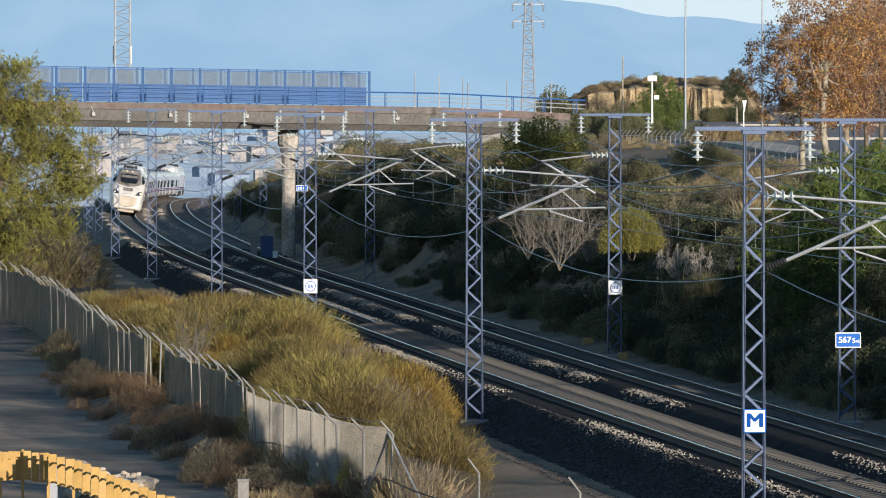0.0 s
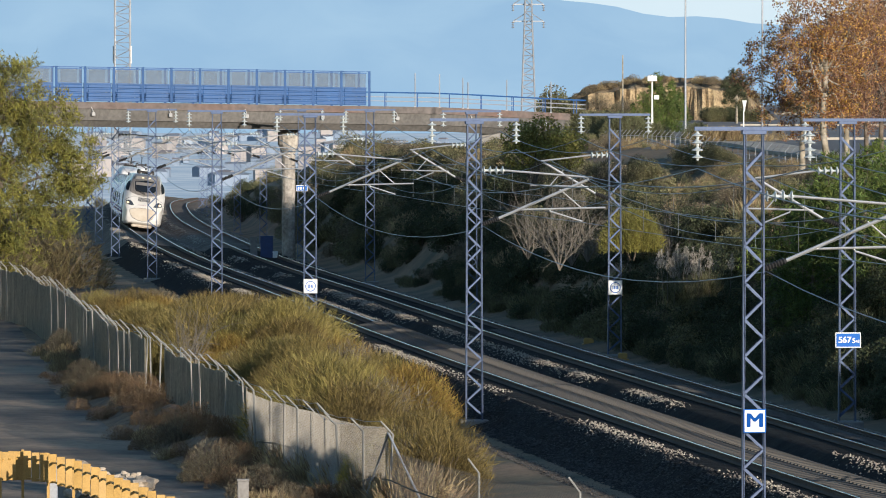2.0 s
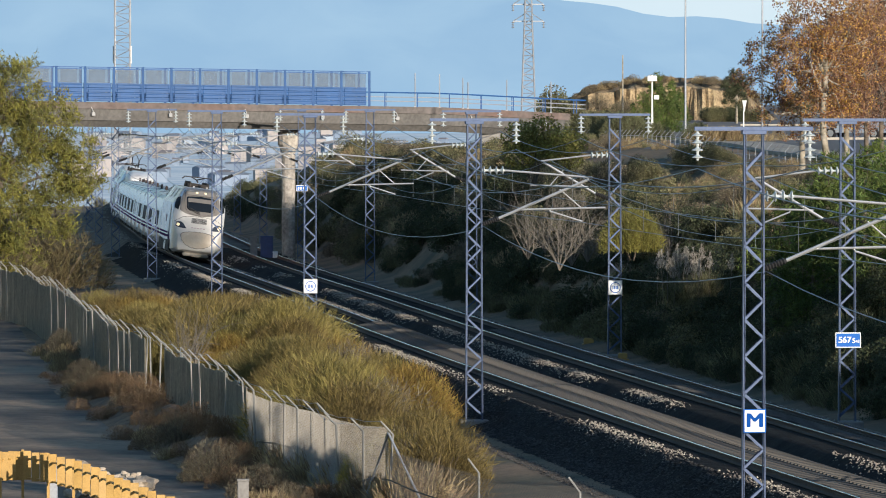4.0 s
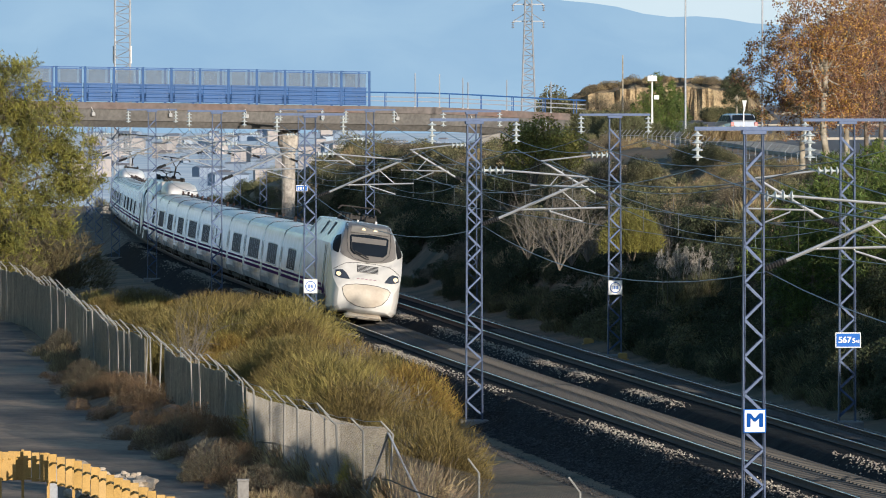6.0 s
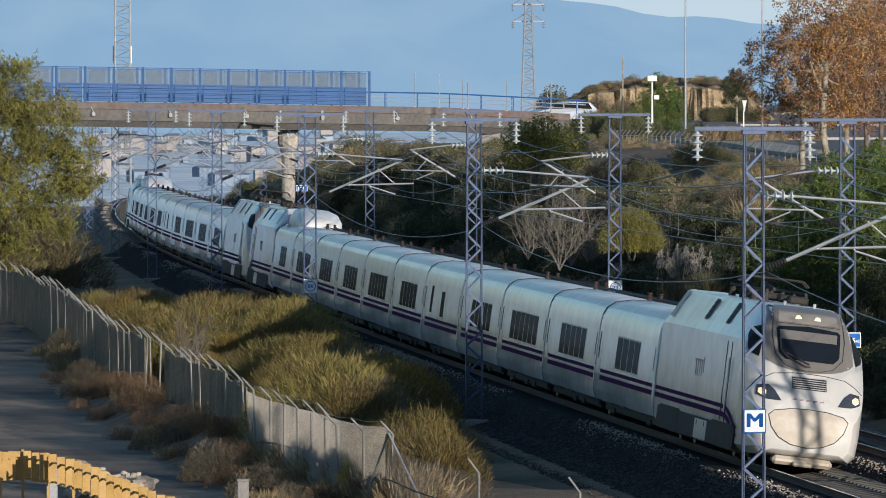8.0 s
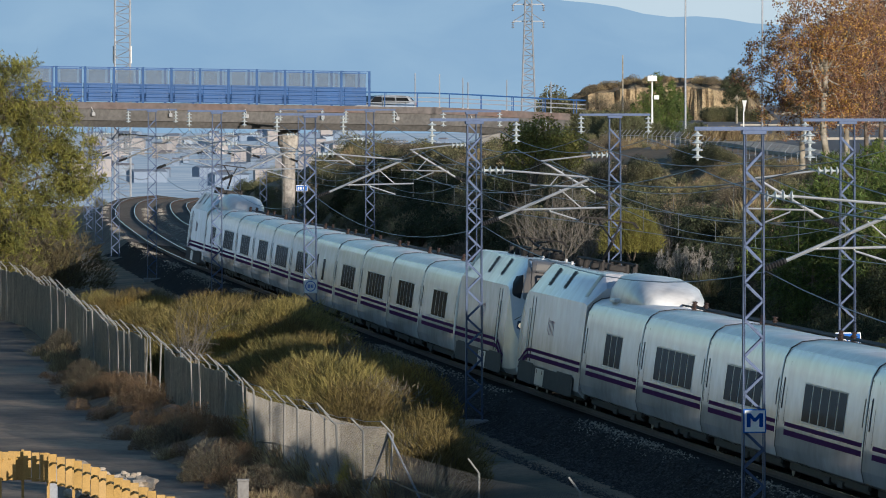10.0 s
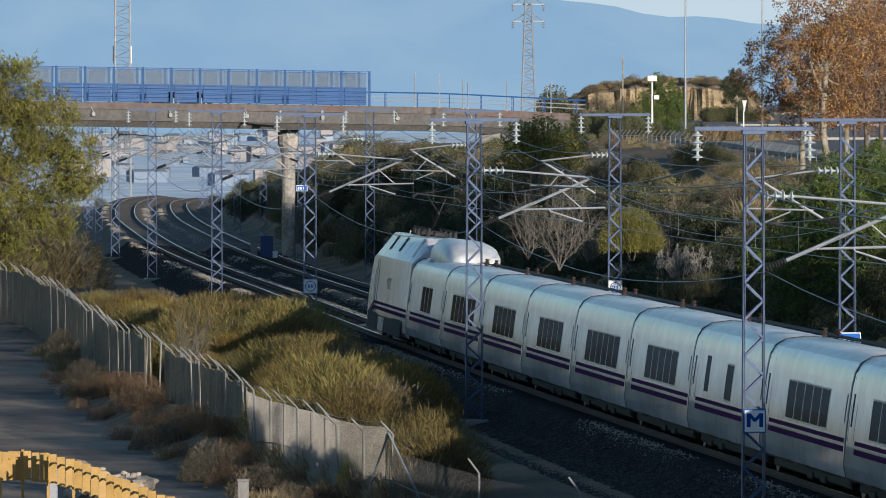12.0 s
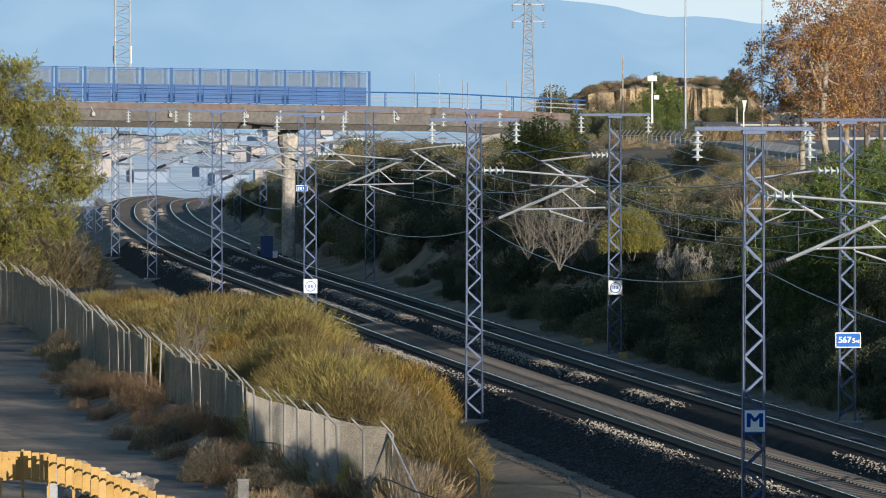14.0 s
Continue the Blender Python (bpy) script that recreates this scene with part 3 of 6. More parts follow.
    for side in (-1, 1):
        bm = bmesh.new()
        front_panel(bm, [(side * a, b) for a, b in ((1.30, 1.74), (1.27, 1.98), (1.02, 2.02), (0.86, 1.90), (0.70, 1.66), (1.05, 1.66))], 0.02, 8, 8)
        lampbox = part("headlight", bm, LAMPBOX, ob, "dark headlight housing")
        bm = bmesh.new()
        front_panel(bm, [(side * a, b) for a, b in ((1.25, 1.78), (1.23, 1.89), (1.15, 1.92), (1.06, 1.86), (1.07, 1.77), (1.14, 1.73))], 0.032, 6, 6)
        part("bulb", bm, LAMP, lampbox, "lit headlight")
        bm = bmesh.new()
        front_panel(bm, [(side * a, b) for a, b in ((1.20, 2.66), (1.38, 2.72), (1.42, 2.84), (1.36, 3.14), (1.22, 3.40), (1.10, 3.42), (1.13, 3.0))], 0.02, 10, 8)
        part("cab_window", bm, PANE, ob, "dark cab side window")
        # stripes, dropping towards the nose
        for z0, w in ((1.26, 0.10), (1.065, 0.13)):
            bm = bmesh.new()
            pts = [(17.9, z0), (5.0, z0), (4.2, z0 - 0.02), (3.4, z0 - 0.16), (2.6, z0 - 0.36), (2.0, z0 - 0.44)]
            prev = None
            for y, z in pts:
                x = side * (nose_at(y, 1) + 0.008)
                t = w * (0.45 if y < 2.5 else 0.75 if y < 3.0 else 1)
                row = (bm.verts.new((x, y - HALF_P, z - t / 2)), bm.verts.new((x, y - HALF_P, z + t / 2)))
                if prev:
                    bm.faces.new((prev[0], prev[1], row[1], row[0]))
                prev = row
            part("stripe", bm, PURPLE, ob, "purple stripe")
        bm = bmesh.new()
        for y in (4.3, 5.1):
            box(bm, (side * 1.482, y - HALF_P, 1.9), (0.02, 0.04, 2.0))
        part("door_seam", bm, SEAM, ob)
        bm = bmesh.new()
        rod(bm, (side * 1.53, 4.15 - HALF_P, 1.2), (side * 1.53, 4.15 - HALF_P, 2.5), 0.02, 6)
        part("handrail", bm, TUBE, ob)
        bm = bmesh.new()
        for k in range(5):
            box(bm, (side * 1.483, 9.0 - HALF_P + 0.36 * k, 2.05 + (0.1 if k == 0 else 0)), (0.012, 0.05, 0.42))
            box(bm, (side * 1.483, 9.15 - HALF_P + 0.36 * k, 2.25), (0.012, 0.22, 0.05))
        part("side_logo", bm, LOGO, ob)
        # vents in the roof chamfer
        for y in (6.4, 10.4):
            bm = bmesh.new()
            cheek_patch(bm, side, [(y, 0.88), (y, 0.30), (y + 0.7, 0.30), (y + 0.7, 0.88)], 0.012)
            vent = part("roof_vent", bm, SEAM, ob, "dark roof vent")
            for k in range(4):
                bm = bmesh.new()
                cheek_patch(bm, side, [(y + 0.05, 0.40 + 0.13 * k), (y + 0.05, 0.36 + 0.13 * k), (y + 0.65, 0.36 + 0.13 * k), (y + 0.65, 0.40 + 0.13 * k)], 0.024)
                part("slat", bm, UNDER, vent)
        bm = bmesh.new()
        cheek_patch(bm, side, [(16.6, 0.95), (16.6, 0.2), (17.3, 0.2), (17.3, 0.95)], 0.012)
        part("end_louvre", bm, VISOR, ob)
        # under-floor boxes and bogies
        bm = bmesh.new()
        box(bm, (side * 1.37, 8.3 - HALF_P, 0.52), (0.26, 2.3, 0.56), bevel=0.04)
        part("equipment_box", bm, NOSECREAM, ob, "white under-floor equipment box")
        bm = bmesh.new()
        box(bm, (side * 1.484, 9.6 - HALF_P, 0.54), (0.012, 14.6, 0.56))
        part("underfloor_gap", bm, UNDER, ob, "dark under-floor gap")
        for y in (7.6, 9.0):
            bm = bmesh.new()
            box(bm, (side * 1.505, y - HALF_P, 0.68), (0.012, 0.06, 0.12))
            part("latch", bm, SEAM, ob)
        for yb in (4.4, 14.6):
            bm = bmesh.new()
            box(bm, (side * 1.20, yb - HALF_P, 0.52), (0.18, 3.4, 0.24), bevel=0.05)
            for dy in (-1.4, 1.4):
                box(bm, (side * 1.22, yb + dy - HALF_P, 0.5), (0.26, 0.4, 0.4), bevel=0.06)
            rod(bm, (side * 1.25, yb - HALF_P, 0.4), (side * 1.25, yb - HALF_P, 0.9), 0.16, 10)
            part("bogie_frame", bm, UNDER, ob)
            for dy in (-1.4, 1.4):
                wheel("wheel", ob, side * 0.84, yb + dy - HALF_P, 0.52)
            bm = bmesh.new()
            box(bm, (side * 1.488, yb - HALF_P, 0.56), (0.015, 3.7, 0.62))
            part("bogie_opening", bm, UNDER, ob, "dark bogie opening")
    bm = bmesh.new()
    box(bm, (0, 0.2, 0.32), (2.3, 15.6, 0.34), bevel=0.05)
    part("underframe", bm, UNDER, ob)
    # roof gear
    bm = bmesh.new()
    for y in (6.4, 8.4, 10.4, 12.4):
        for x in (-0.5, 0.5):
            rod(bm, (x, y - HALF_P, 3.97), (x, y - HALF_P, 4.25), 0.1, 8, 0.07)
    for x in (-0.5, 0.5):
        rod(bm, (x, 6.2 - HALF_P, 4.27), (x, 12.8 - HALF_P, 4.27), 0.04, 6)
    for k in range(6):
        box(bm, (random.uniform(-0.5, 0.5), 6.5 + k * 1.1 - HALF_P, 4.1), (0.5, 0.5, 0.2), bevel=0.04)
    part("roof_equipment", bm, UNDER, ob, "roof insulators and bus bars")
    bm = bmesh.new()
    hgt = 1.15 if raised else 0.22
    rod(bm, (0, 8.4 - HALF_P, 4.3), (0, 10.3 - HALF_P, 4.3 + hgt * 0.5), 0.05, 6)
    for x in (-0.35, 0.35):
        rod(bm, (0, 10.3 - HALF_P, 4.3 + hgt * 0.5), (x, 8.7 - HALF_P, 4.32 + hgt), 0.03, 6)
    for dy in (-0.2, 0.2):
        rod(bm, (-0.75, 8.7 + dy - HALF_P, 4.35 + hgt), (0.75, 8.7 + dy - HALF_P, 4.35 + hgt), 0.03, 6)
        for x in (-0.75, 0.75):
            rod(bm, (x, 8.7 + dy - HALF_P, 4.35 + hgt), (x * 1.2, 8.7 + dy - HALF_P, 4.2 + hgt), 0.03, 6)
    part("pantograph", bm, UNDER, ob, "pantograph raised" if raised else "pantograph folded")
    bm = bmesh.new()
    rod(bm, (-0.4, 3.6 - HALF_P, 3.9), (-0.4, 3.6 - HALF_P, 4.08), 0.04, 8)
    part("horn", bm, TRAINWHITE, ob)
    bm = bmesh.new()
    rod(bm, (0.35, 3.6 - HALF_P, 3.9), (0.35, 3.6 - HALF_P, 4.08), 0.04, 8)
    part("horn", bm, TRAINWHITE, ob)
    return ob


COACH_W, POWER_W = 13.14, 18.25


def train_positions():
    """(kind, metres of its middle behind the tip, turned round) for each car."""
    out, d = [], 0.0
    for unit in range(2):
        out.append(("power", d + 9.0, False, unit))
        d += POWER_W + 0.2
        for k in range(11):
            out.append(("coach%d" % k, d + COACH_W / 2, False, unit))
            d += COACH_W
        out.append(("power", d + POWER_W - 9.0, True, unit))
        d += POWER_W + 0.5
    return out


def tip(t):
    """Where the tip of the train is on the line at t seconds."""
    if t < 7.5:
        return 51.7 + 62.65 * (7.5 - t)
    if t < 11:
        return 51.7 - 64.0 * (t - 7.5)
    return 51.7 - 64.0 * 3.5 - 62.65 * (t - 11) - 3.2 * max(0.0, t - 13.0) ** 2


def car_pose(s, half, turned):
    a, b = on_line(s - half * 0.62), on_line(s + half * 0.62)
    mid, d = (a + b) / 2, b - a
    m = Matrix.Translation(mid) @ d.to_track_quat("Y", "Z").to_matrix().to_4x4() @ Matrix.Rotation(math.atan(CANT / 1.74), 4, "Y")
    return m @ Matrix.Rotation(math.pi, 4, "Z") if turned else m


def build_train():
    front, rear = power_car(False), power_car(True)
    plain = {5: coach(6), 4: coach(5), 3: coach(4), 2: coach(1, shop=True), 0: coach(3, dome=True)}
    plan = [3, 4, 5, 4, 2, 4, 5, 4, 4, 5, 0]
    cars, used = [], set()
    for kind, back, turned, unit in train_positions():
        src = (rear if turned else front) if kind == "power" else plain[plan[int(kind[5:])]]
        if src in used:
            ob = copy_thing(src, Matrix())
        else:
            ob = src
            used.add(src)
        cars.append((ob, back, turned, 9.0 if kind == "power" else COACH_W / 2))
    return cars


CARS = build_train()


# ---- overhead line ----
def mast_base(reach, label):
    """A lattice mast with its cantilever, which reaches along +x; the base at the origin."""
    ob = new("catenary_mast")
    tagged(ob, label, "lattice mast", "overhead line masts")
    top = 8.95

    def half(z):
        return 0.235 - 0.045 * z / top
    for sx in (-1, 1):
        bm = bmesh.new()
        for sy in (-1, 1):
            bar(bm, (sx * half(0), sy * 0.10, -0.3), (sx * half(top), sy * 0.10, top), 0.075, 0.012, (1, 0, 0))
        bar(bm, (sx * (half(0) + 0.03), 0, -0.3), (sx * (half(top) + 0.03), 0, top), 0.012, 0.22, (0, 1, 0))
        part("leg", bm, BLUESTEEL, ob)
    bm = bmesh.new()
    z, side = 0.15, 1
    while z < top - 0.4:
        for sy in (-0.105, 0.105):
            bar(bm, (side * half(z), sy, z), (-side * half(z + 0.42), sy, z + 0.42), 0.05, 0.012, (0, 1, 0))
        z, side = z + 0.42, -side
    tagged(part("lacing", bm, BLUESTEEL, ob, "zigzag steel lacing"), kind="stuff")
    bm = bmesh.new()
    box(bm, (0, 0, -0.25), (0.9, 0.9, 0.5), bevel=0.03)
    part("footing", bm, CONCRETE, ob, "concrete footing")
    bm = bmesh.new()
    box(bm, (0, 0, top + 0.05), (0.55, 0.34, 0.10), bevel=0.01)
    bar(bm, (-1.35, 0, top + 0.13), (1.35, 0, top + 0.13), 0.10, 0.09)
    part("crossarm", bm, BLUESTEEL, ob)
    for x in (-1.28, 1.28):
        bm = bmesh.new()
        disc_stack(bm, (x, 0, top + 0.07), 0.66, 0.135, 4)
        part("feeder_insulator", bm, GLASSY, ob, "pale glass disc insulator")
    # cantilever
    def tube(name, a, b, r, mat=TUBE):
        bm = bmesh.new()
        rod(bm, a, b, r, 8)
        return part(name, bm, mat, ob)
    za, zb, zc = 5.9, 7.55, 6.75
    tube("strut_insulator", (0.22, 0, za), (0.75, 0, za + 0.20), 0.05, DARK)
    bm = bmesh.new()
    lathe(bm, (0.26, 0, za + 0.02), (0.72, 0, za + 0.195), [(k / 14, 0.09 if k % 2 else 0.055) for k in range(15)], 10)
    part("insulator_ribs", bm, DARK, ob, "black ribbed insulator")
    tube("strut_tube", (0.72, 0, za + 0.19), (reach + 0.25, 0, 7.28), 0.045)
    bm = bmesh.new()
    disc_stack(bm, (0.2, 0, zb), 0.75, 0.13, 4, along_=(1, 0, 0))
    part("stay_insulator", bm, GLASSY, ob, "pale glass disc insulator")
    tube("stay_tube", (0.92, 0, zb), (reach + 0.35, 0, 7.33), 0.032)
    tube("registration_tube", (reach * 0.42, 0, 6.36), (reach + 0.75, 0, 6.42), 0.03)
    tube("steady_arm", (reach * 0.72, 0, 6.30), (reach + 0.05, 0, 6.0), 0.025)
    tube("drop_bracket", (reach * 0.80, 0, 6.98), (reach + 0.0, 0, 6.42), 0.022)
    tube("arm_bracket", (reach * 0.70, 0, 6.39), (reach * 0.72, 0, 6.28), 0.02)
    return ob


LEFT_S = [-50, 5, 65, 129, 190, 250, 310, 372, 434, 496, 558, 620, 690]
RIGHT_S = [-60, 1, 63, 123, 182, 241, 302, 362, 422, 482, 542, 605, 670]
LEFT_O, RIGHT_O, BASE_Z = 3.35, -7.75, -0.6
near_mast = mast_base(3.25, "blue-grey steel lattice mast with tubular cantilever beside the near track")
far_mast = mast_base(2.45, "blue-grey steel lattice mast with short cantilever beside the far track")
MASTS = {}
for proto, places, o, turn in ((near_mast, LEFT_S, LEFT_O, 0.0), (far_mast, RIGHT_S, RIGHT_O, math.pi)):
    for k, s in enumerate(places):
        m = line_pose(s, o, BASE_Z, turn)
        if k == 0:
            proto.matrix_world = m
            MASTS[(o, s)] = proto
        else:
            MASTS[(o, s)] = copy_thing(proto, m)


def text(name, body, size, parent, m, mat):
    cu = bpy.data.curves.new(name, "FONT")
    cu.body, cu.size, cu.align_x, cu.align_y, cu.extrude = body, size, "CENTER", "CENTER", 0.004
    ob = new(name, cu)
    bpy.context.view_layer.update()
    me = bpy.data.meshes.new_from_object(ob)
    bpy.data.objects.remove(ob)
    me.materials.clear()
    me.materials.append(mat)
    t = new(name, me)
    t.parent = parent
    t.matrix_basis = m
    for dx, dz in ((0.035, 0.001), (-0.035, 0.002)):
        u = new(name, me)
        u.parent = parent
        u.matrix_basis = m @ Matrix.Translation((dx * size, 0, dz))
    return t


def plate(mast, z, w, h, face, edge, turned):
    """A sign plate on the viewer's side of a mast."""
    bm = bmesh.new()
    y = 0.20 if turned else -0.20
    box(bm, (0, y, z), (w, 0.03, h), bevel=0.01)
    ob = part("sign_plate", bm, edge, mast)
    bm = bmesh.new()
    box(bm, (0, y + (0.012 if turned else -0.012), z), (w - 0.06, 0.02, h - 0.06))
    part("sign_face", bm, face, ob)
    return ob, Matrix.Translation((0, y + (0.03 if turned else -0.03), z)) @ (pose(0, 0, 0, 90, 0, 180) if turned else pose(0, 0, 0, 90, 0, 0))


sg, m = plate(MASTS[(LEFT_O, 5)], 2.48, 0.52, 0.54, WHITE, SIGNBLUE, False)
tagged(sg, "white square sign with a blue letter")
text("letter", "M", 0.46, sg, m @ Matrix.Diagonal((1.15, 1, 1, 1)), material("letter_blue", (0.012, 0.07, 0.30), 0.9, vary=0.08, spec=0.0))
sg, m = plate(MASTS[(RIGHT_O, 63)], 2.45, 0.78, 0.46, SIGNBLUE, WHITE, True)
tagged(sg, "blue kilometre sign with white figures")
text("number", "567", 0.26, sg, m @ Matrix.Translation((-0.105, 0, 0)), WHITE)
text("middle_number", "5", 0.21, sg, m @ Matrix.Translation((0.17, -0.02, 0)), WHITE)
text("small_number", "43", 0.12, sg, m @ Matrix.Translation((0.285, -0.04, 0)), WHITE)
for key, z, turned in (((LEFT_O, 129), 2.48, False), ((RIGHT_O, 123), 2.55, True)):
    sg, m = plate(MASTS[key], z, 0.54, 0.56, WHITE, TRIM, turned)
    tagged(sg, "white sign with a blue ring")
    bm = bmesh.new()
    for k in range(24):
        a, b = 2 * math.pi * k / 24, 2 * math.pi * (k + 1) / 24
        bar(bm, (0.19 * math.cos(a), 0.19 * math.sin(a), 0), (0.19 * math.cos(b), 0.19 * math.sin(b), 0), 0.03, 0.01)
    for x in (-0.09, -0.03, 0.03, 0.09):
        box(bm, (x, 0, 0), (0.035, 0.13, 0.01))
    r = part("ring", bm, SIGNBLUE, sg)
    r.matrix_basis = m
sg, m = plate(MASTS[(RIGHT_O, 302)], 4.3, 0.7, 0.36, SIGNBLUE, WHITE, True)
tagged(sg, "small blue sign with pale bars")
bm = bmesh.new()
for x in (-0.2, -0.06, 0.12):
    box(bm, (x, 0, 0), (0.09, 0.16, 0.01))
part("bars", bm, WHITE, sg).matrix_basis = m


def wire(name, label, pts, r, sag, mat=WIRE):
    bm = bmesh.new()
    for a, b in zip(pts, pts[1:]):
        prev = a
        n = 10
        for k in range(1, n + 1):
            t = k / n
            c = a.lerp(b, t) - Vector((0, 0, sag * 4 * t * (1 - t)))
            rod(bm, prev, c, r, 4)
            prev = c
    return tagged(part(name, bm, mat), label, "wire", "overhead wires", kind="structure")


def at_mast(o, s, x, z):
    turn = 0.0 if o > 0 else math.pi
    return line_pose(s, o, BASE_Z, turn) @ Vector((x, 0, z))


for o, places, reach in ((LEFT_O, LEFT_S, 3.25), (RIGHT_O, RIGHT_S, 2.45)):
    for x in (-1.28, 1.28):
        wire("feeder_wire", "grey feeder cable hung from glass insulators", [at_mast(o, s, x, 8.18) for s in places], 0.014, 0.75)
    wire("messenger_wire", "grey catenary messenger wire over the track", [at_mast(o, s, reach, 7.36) for s in places], 0.012, 0.85)
    wire("contact_wire", "thin contact wire over the track", [at_mast(o, s, reach, 5.98) for s in places], 0.010, 0.05)
    wire("return_wire", "slack return cable along the masts", [at_mast(o, s, 0.3, 5.85) for s in places], 0.013, 0.8)
    bm = bmesh.new()
    for a, b in zip(places, places[1:]):
        for k in range(1, 8):
            t = k / 8
            p, q = at_mast(o, a, reach, 7.36).lerp(at_mast(o, b, reach, 7.36), t), at_mast(o, a, reach, 5.98).lerp(at_mast(o, b, reach, 5.98), t)
            p.z -= 0.85 * 4 * t * (1 - t)
            rod(bm, p, q, 0.006, 4)
    tagged(part("dropper", bm, WIRE), "thin droppers between messenger and contact wire", "wire", kind="stuff")


# ---- road bridge over the line ----
BRIDGE = [(-62, 462, 9.15), (-26.5, 470, 8.85), (-12, 477, 8.62), (0, 483, 8.42), (8.8, 490, 7.98), (16, 496, 7.75), (30, 506, 7.7)]


def bridge_at(x):
    xs = [b[0] for b in BRIDGE]
    return Vector((x, float(np.interp(x, xs, [b[1] for b in BRIDGE])), float(np.interp(x, xs, [b[2] for b in BRIDGE]))))


def bridge_strip(name, prof, mat, parent, x0=-60, x1=9.5):
    xs = list(np.arange(x0, x1 + 0.1, 2.0))
    n = len(prof)
    verts = [tuple(bridge_at(x) + Vector((0, dy, dz))) for x in xs for dy, dz in prof]
    faces = [(i * n + k, i * n + (k + 1) % n, (i + 1) * n + (k + 1) % n, (i + 1) * n + k) for i in range(len(xs) - 1) for k in range(n)]
    faces += [tuple(range(n))[::-1], tuple((len(xs) - 1) * n + k for k in range(n))]
    return from_lists(name, verts, faces, mat, parent)


ASPHALT = material("asphalt", (0.085, 0.085, 0.09), 0.9, vary=0.25, scale=0.3, fine=8, bump=0.01)
MESHGREY = material("acrylic_screen", (0.12, 0.155, 0.21), 0.5, vary=0.1, spec=0.2)
tr_ = MESHGREY.node_tree.nodes.new("ShaderNodeBsdfTransparent")
mx_ = MESHGREY.node_tree.nodes.new("ShaderNodeMixShader")
mx_.inputs[0].default_value = 0.36
MESHGREY.node_tree.links.new(tr_.outputs[0], mx_.inputs[1])
MESHGREY.node_tree.links.new(MESHGREY.node_tree.nodes["Principled BSDF"].outputs[0], mx_.inputs[2])
MESHGREY.node_tree.links.new(mx_.outputs[0], MESHGREY.node_tree.nodes["Material Output"].inputs[0])
bridge = empty("bridge", Matrix(), "concrete road bridge on a round pier over the railway", "bridge")
bridge_strip("fascia", [(0, 0), (0.35, 0), (0.35, -0.40), (0, -0.40)], RUSTY, bridge)
bridge_strip("fascia", [(10.65, 0), (11, 0), (11, -0.55), (10.65, -0.55)], RUSTY, bridge)
bridge_strip("deck", [(0.35, -0.74), (10.65, -0.74), (10.65, -0.96), (0.35, -0.96)], ASPHALT, bridge)
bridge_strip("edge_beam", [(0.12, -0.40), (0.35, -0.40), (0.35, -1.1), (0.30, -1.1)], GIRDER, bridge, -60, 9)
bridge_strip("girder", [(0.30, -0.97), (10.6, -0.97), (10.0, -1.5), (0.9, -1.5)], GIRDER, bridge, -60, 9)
bm = bmesh.new()
px, py = -9.55, 481.5
for k, (z0, z1, r0, r1) in enumerate(((-1.2, 5.6, 0.42, 0.42), (5.6, 6.1, 0.42, 0.62), (6.1, 7.05, 0.66, 0.66))):
    rod(bm, (px, py, z0), (px, py, z1), r0, 12, r1)
part("pier", bm, material("pier_concrete", (0.47, 0.43, 0.385), 0.9, vary=0.4, scale=1.2, fine=6, bump=0.06), bridge, "rough round concrete pier")
bm = bmesh.new()
box(bm, (7.5, 491.5, 3.4), (10.5, 8.0, 6.2))
box(bm, (7.0, 486.8, 5.2), (9.5, 0.6, 3.2), bevel=0.05)
part("abutment", bm, CONCRETE, bridge, "pale concrete abutment")
bm = bmesh.new()
box(bm, (-42, 474, 3.5), (10, 8.0, 8.0))
part("abutment", bm, CONCRETE, bridge, "pale concrete abutment")
for k in range(15):
    x = -58 + 4.6 * k
    bm = bmesh.new()
    box(bm, bridge_at(x) + Vector((0.0, 0.05, -0.72)), (0.22, 0.22, 0.24), bevel=0.03)
    rod(bm, bridge_at(x) + Vector((0.0, 0.02, -0.6)), bridge_at(x) + Vector((-0.12, -0.04, -0.3)), 0.03, 6)
    part("drain_box", bm, TRIM, bridge, "small pale box under the deck")
for dy in (0.2, 10.8):
    rail = bpy.data.objects.new("railing", None)
    scene.collection.objects.link(rail)
    rail.parent = bridge
    for zz, r in ((0.88, 0.05), (0.60, 0.03), (0.34, 0.03)):
        bm = bmesh.new()
        xs = list(np.arange(-3.8 if dy < 5 else -60, 9.6, 1.6))
        loft(bm, [[tuple(bridge_at(a) + Vector((0, dy + r * math.cos(q), zz + r * math.sin(q)))) for q in np.linspace(0, 2 * math.pi, 6, endpoint=False)] for a in xs])
        part("handrail" if zz > 0.8 else "rail_bar", bm, BLUEPAINT if zz > 0.8 else GALV, rail)
    for k in range(7):
        p = bridge_at(-3.6 + 2.0 * k) + Vector((0, dy, 0))
        bm = bmesh.new()
        box(bm, p + Vector((0, 0, 0.44)), (0.06, 0.08, 0.88))
        part("post", bm, BLUEPAINT, rail)


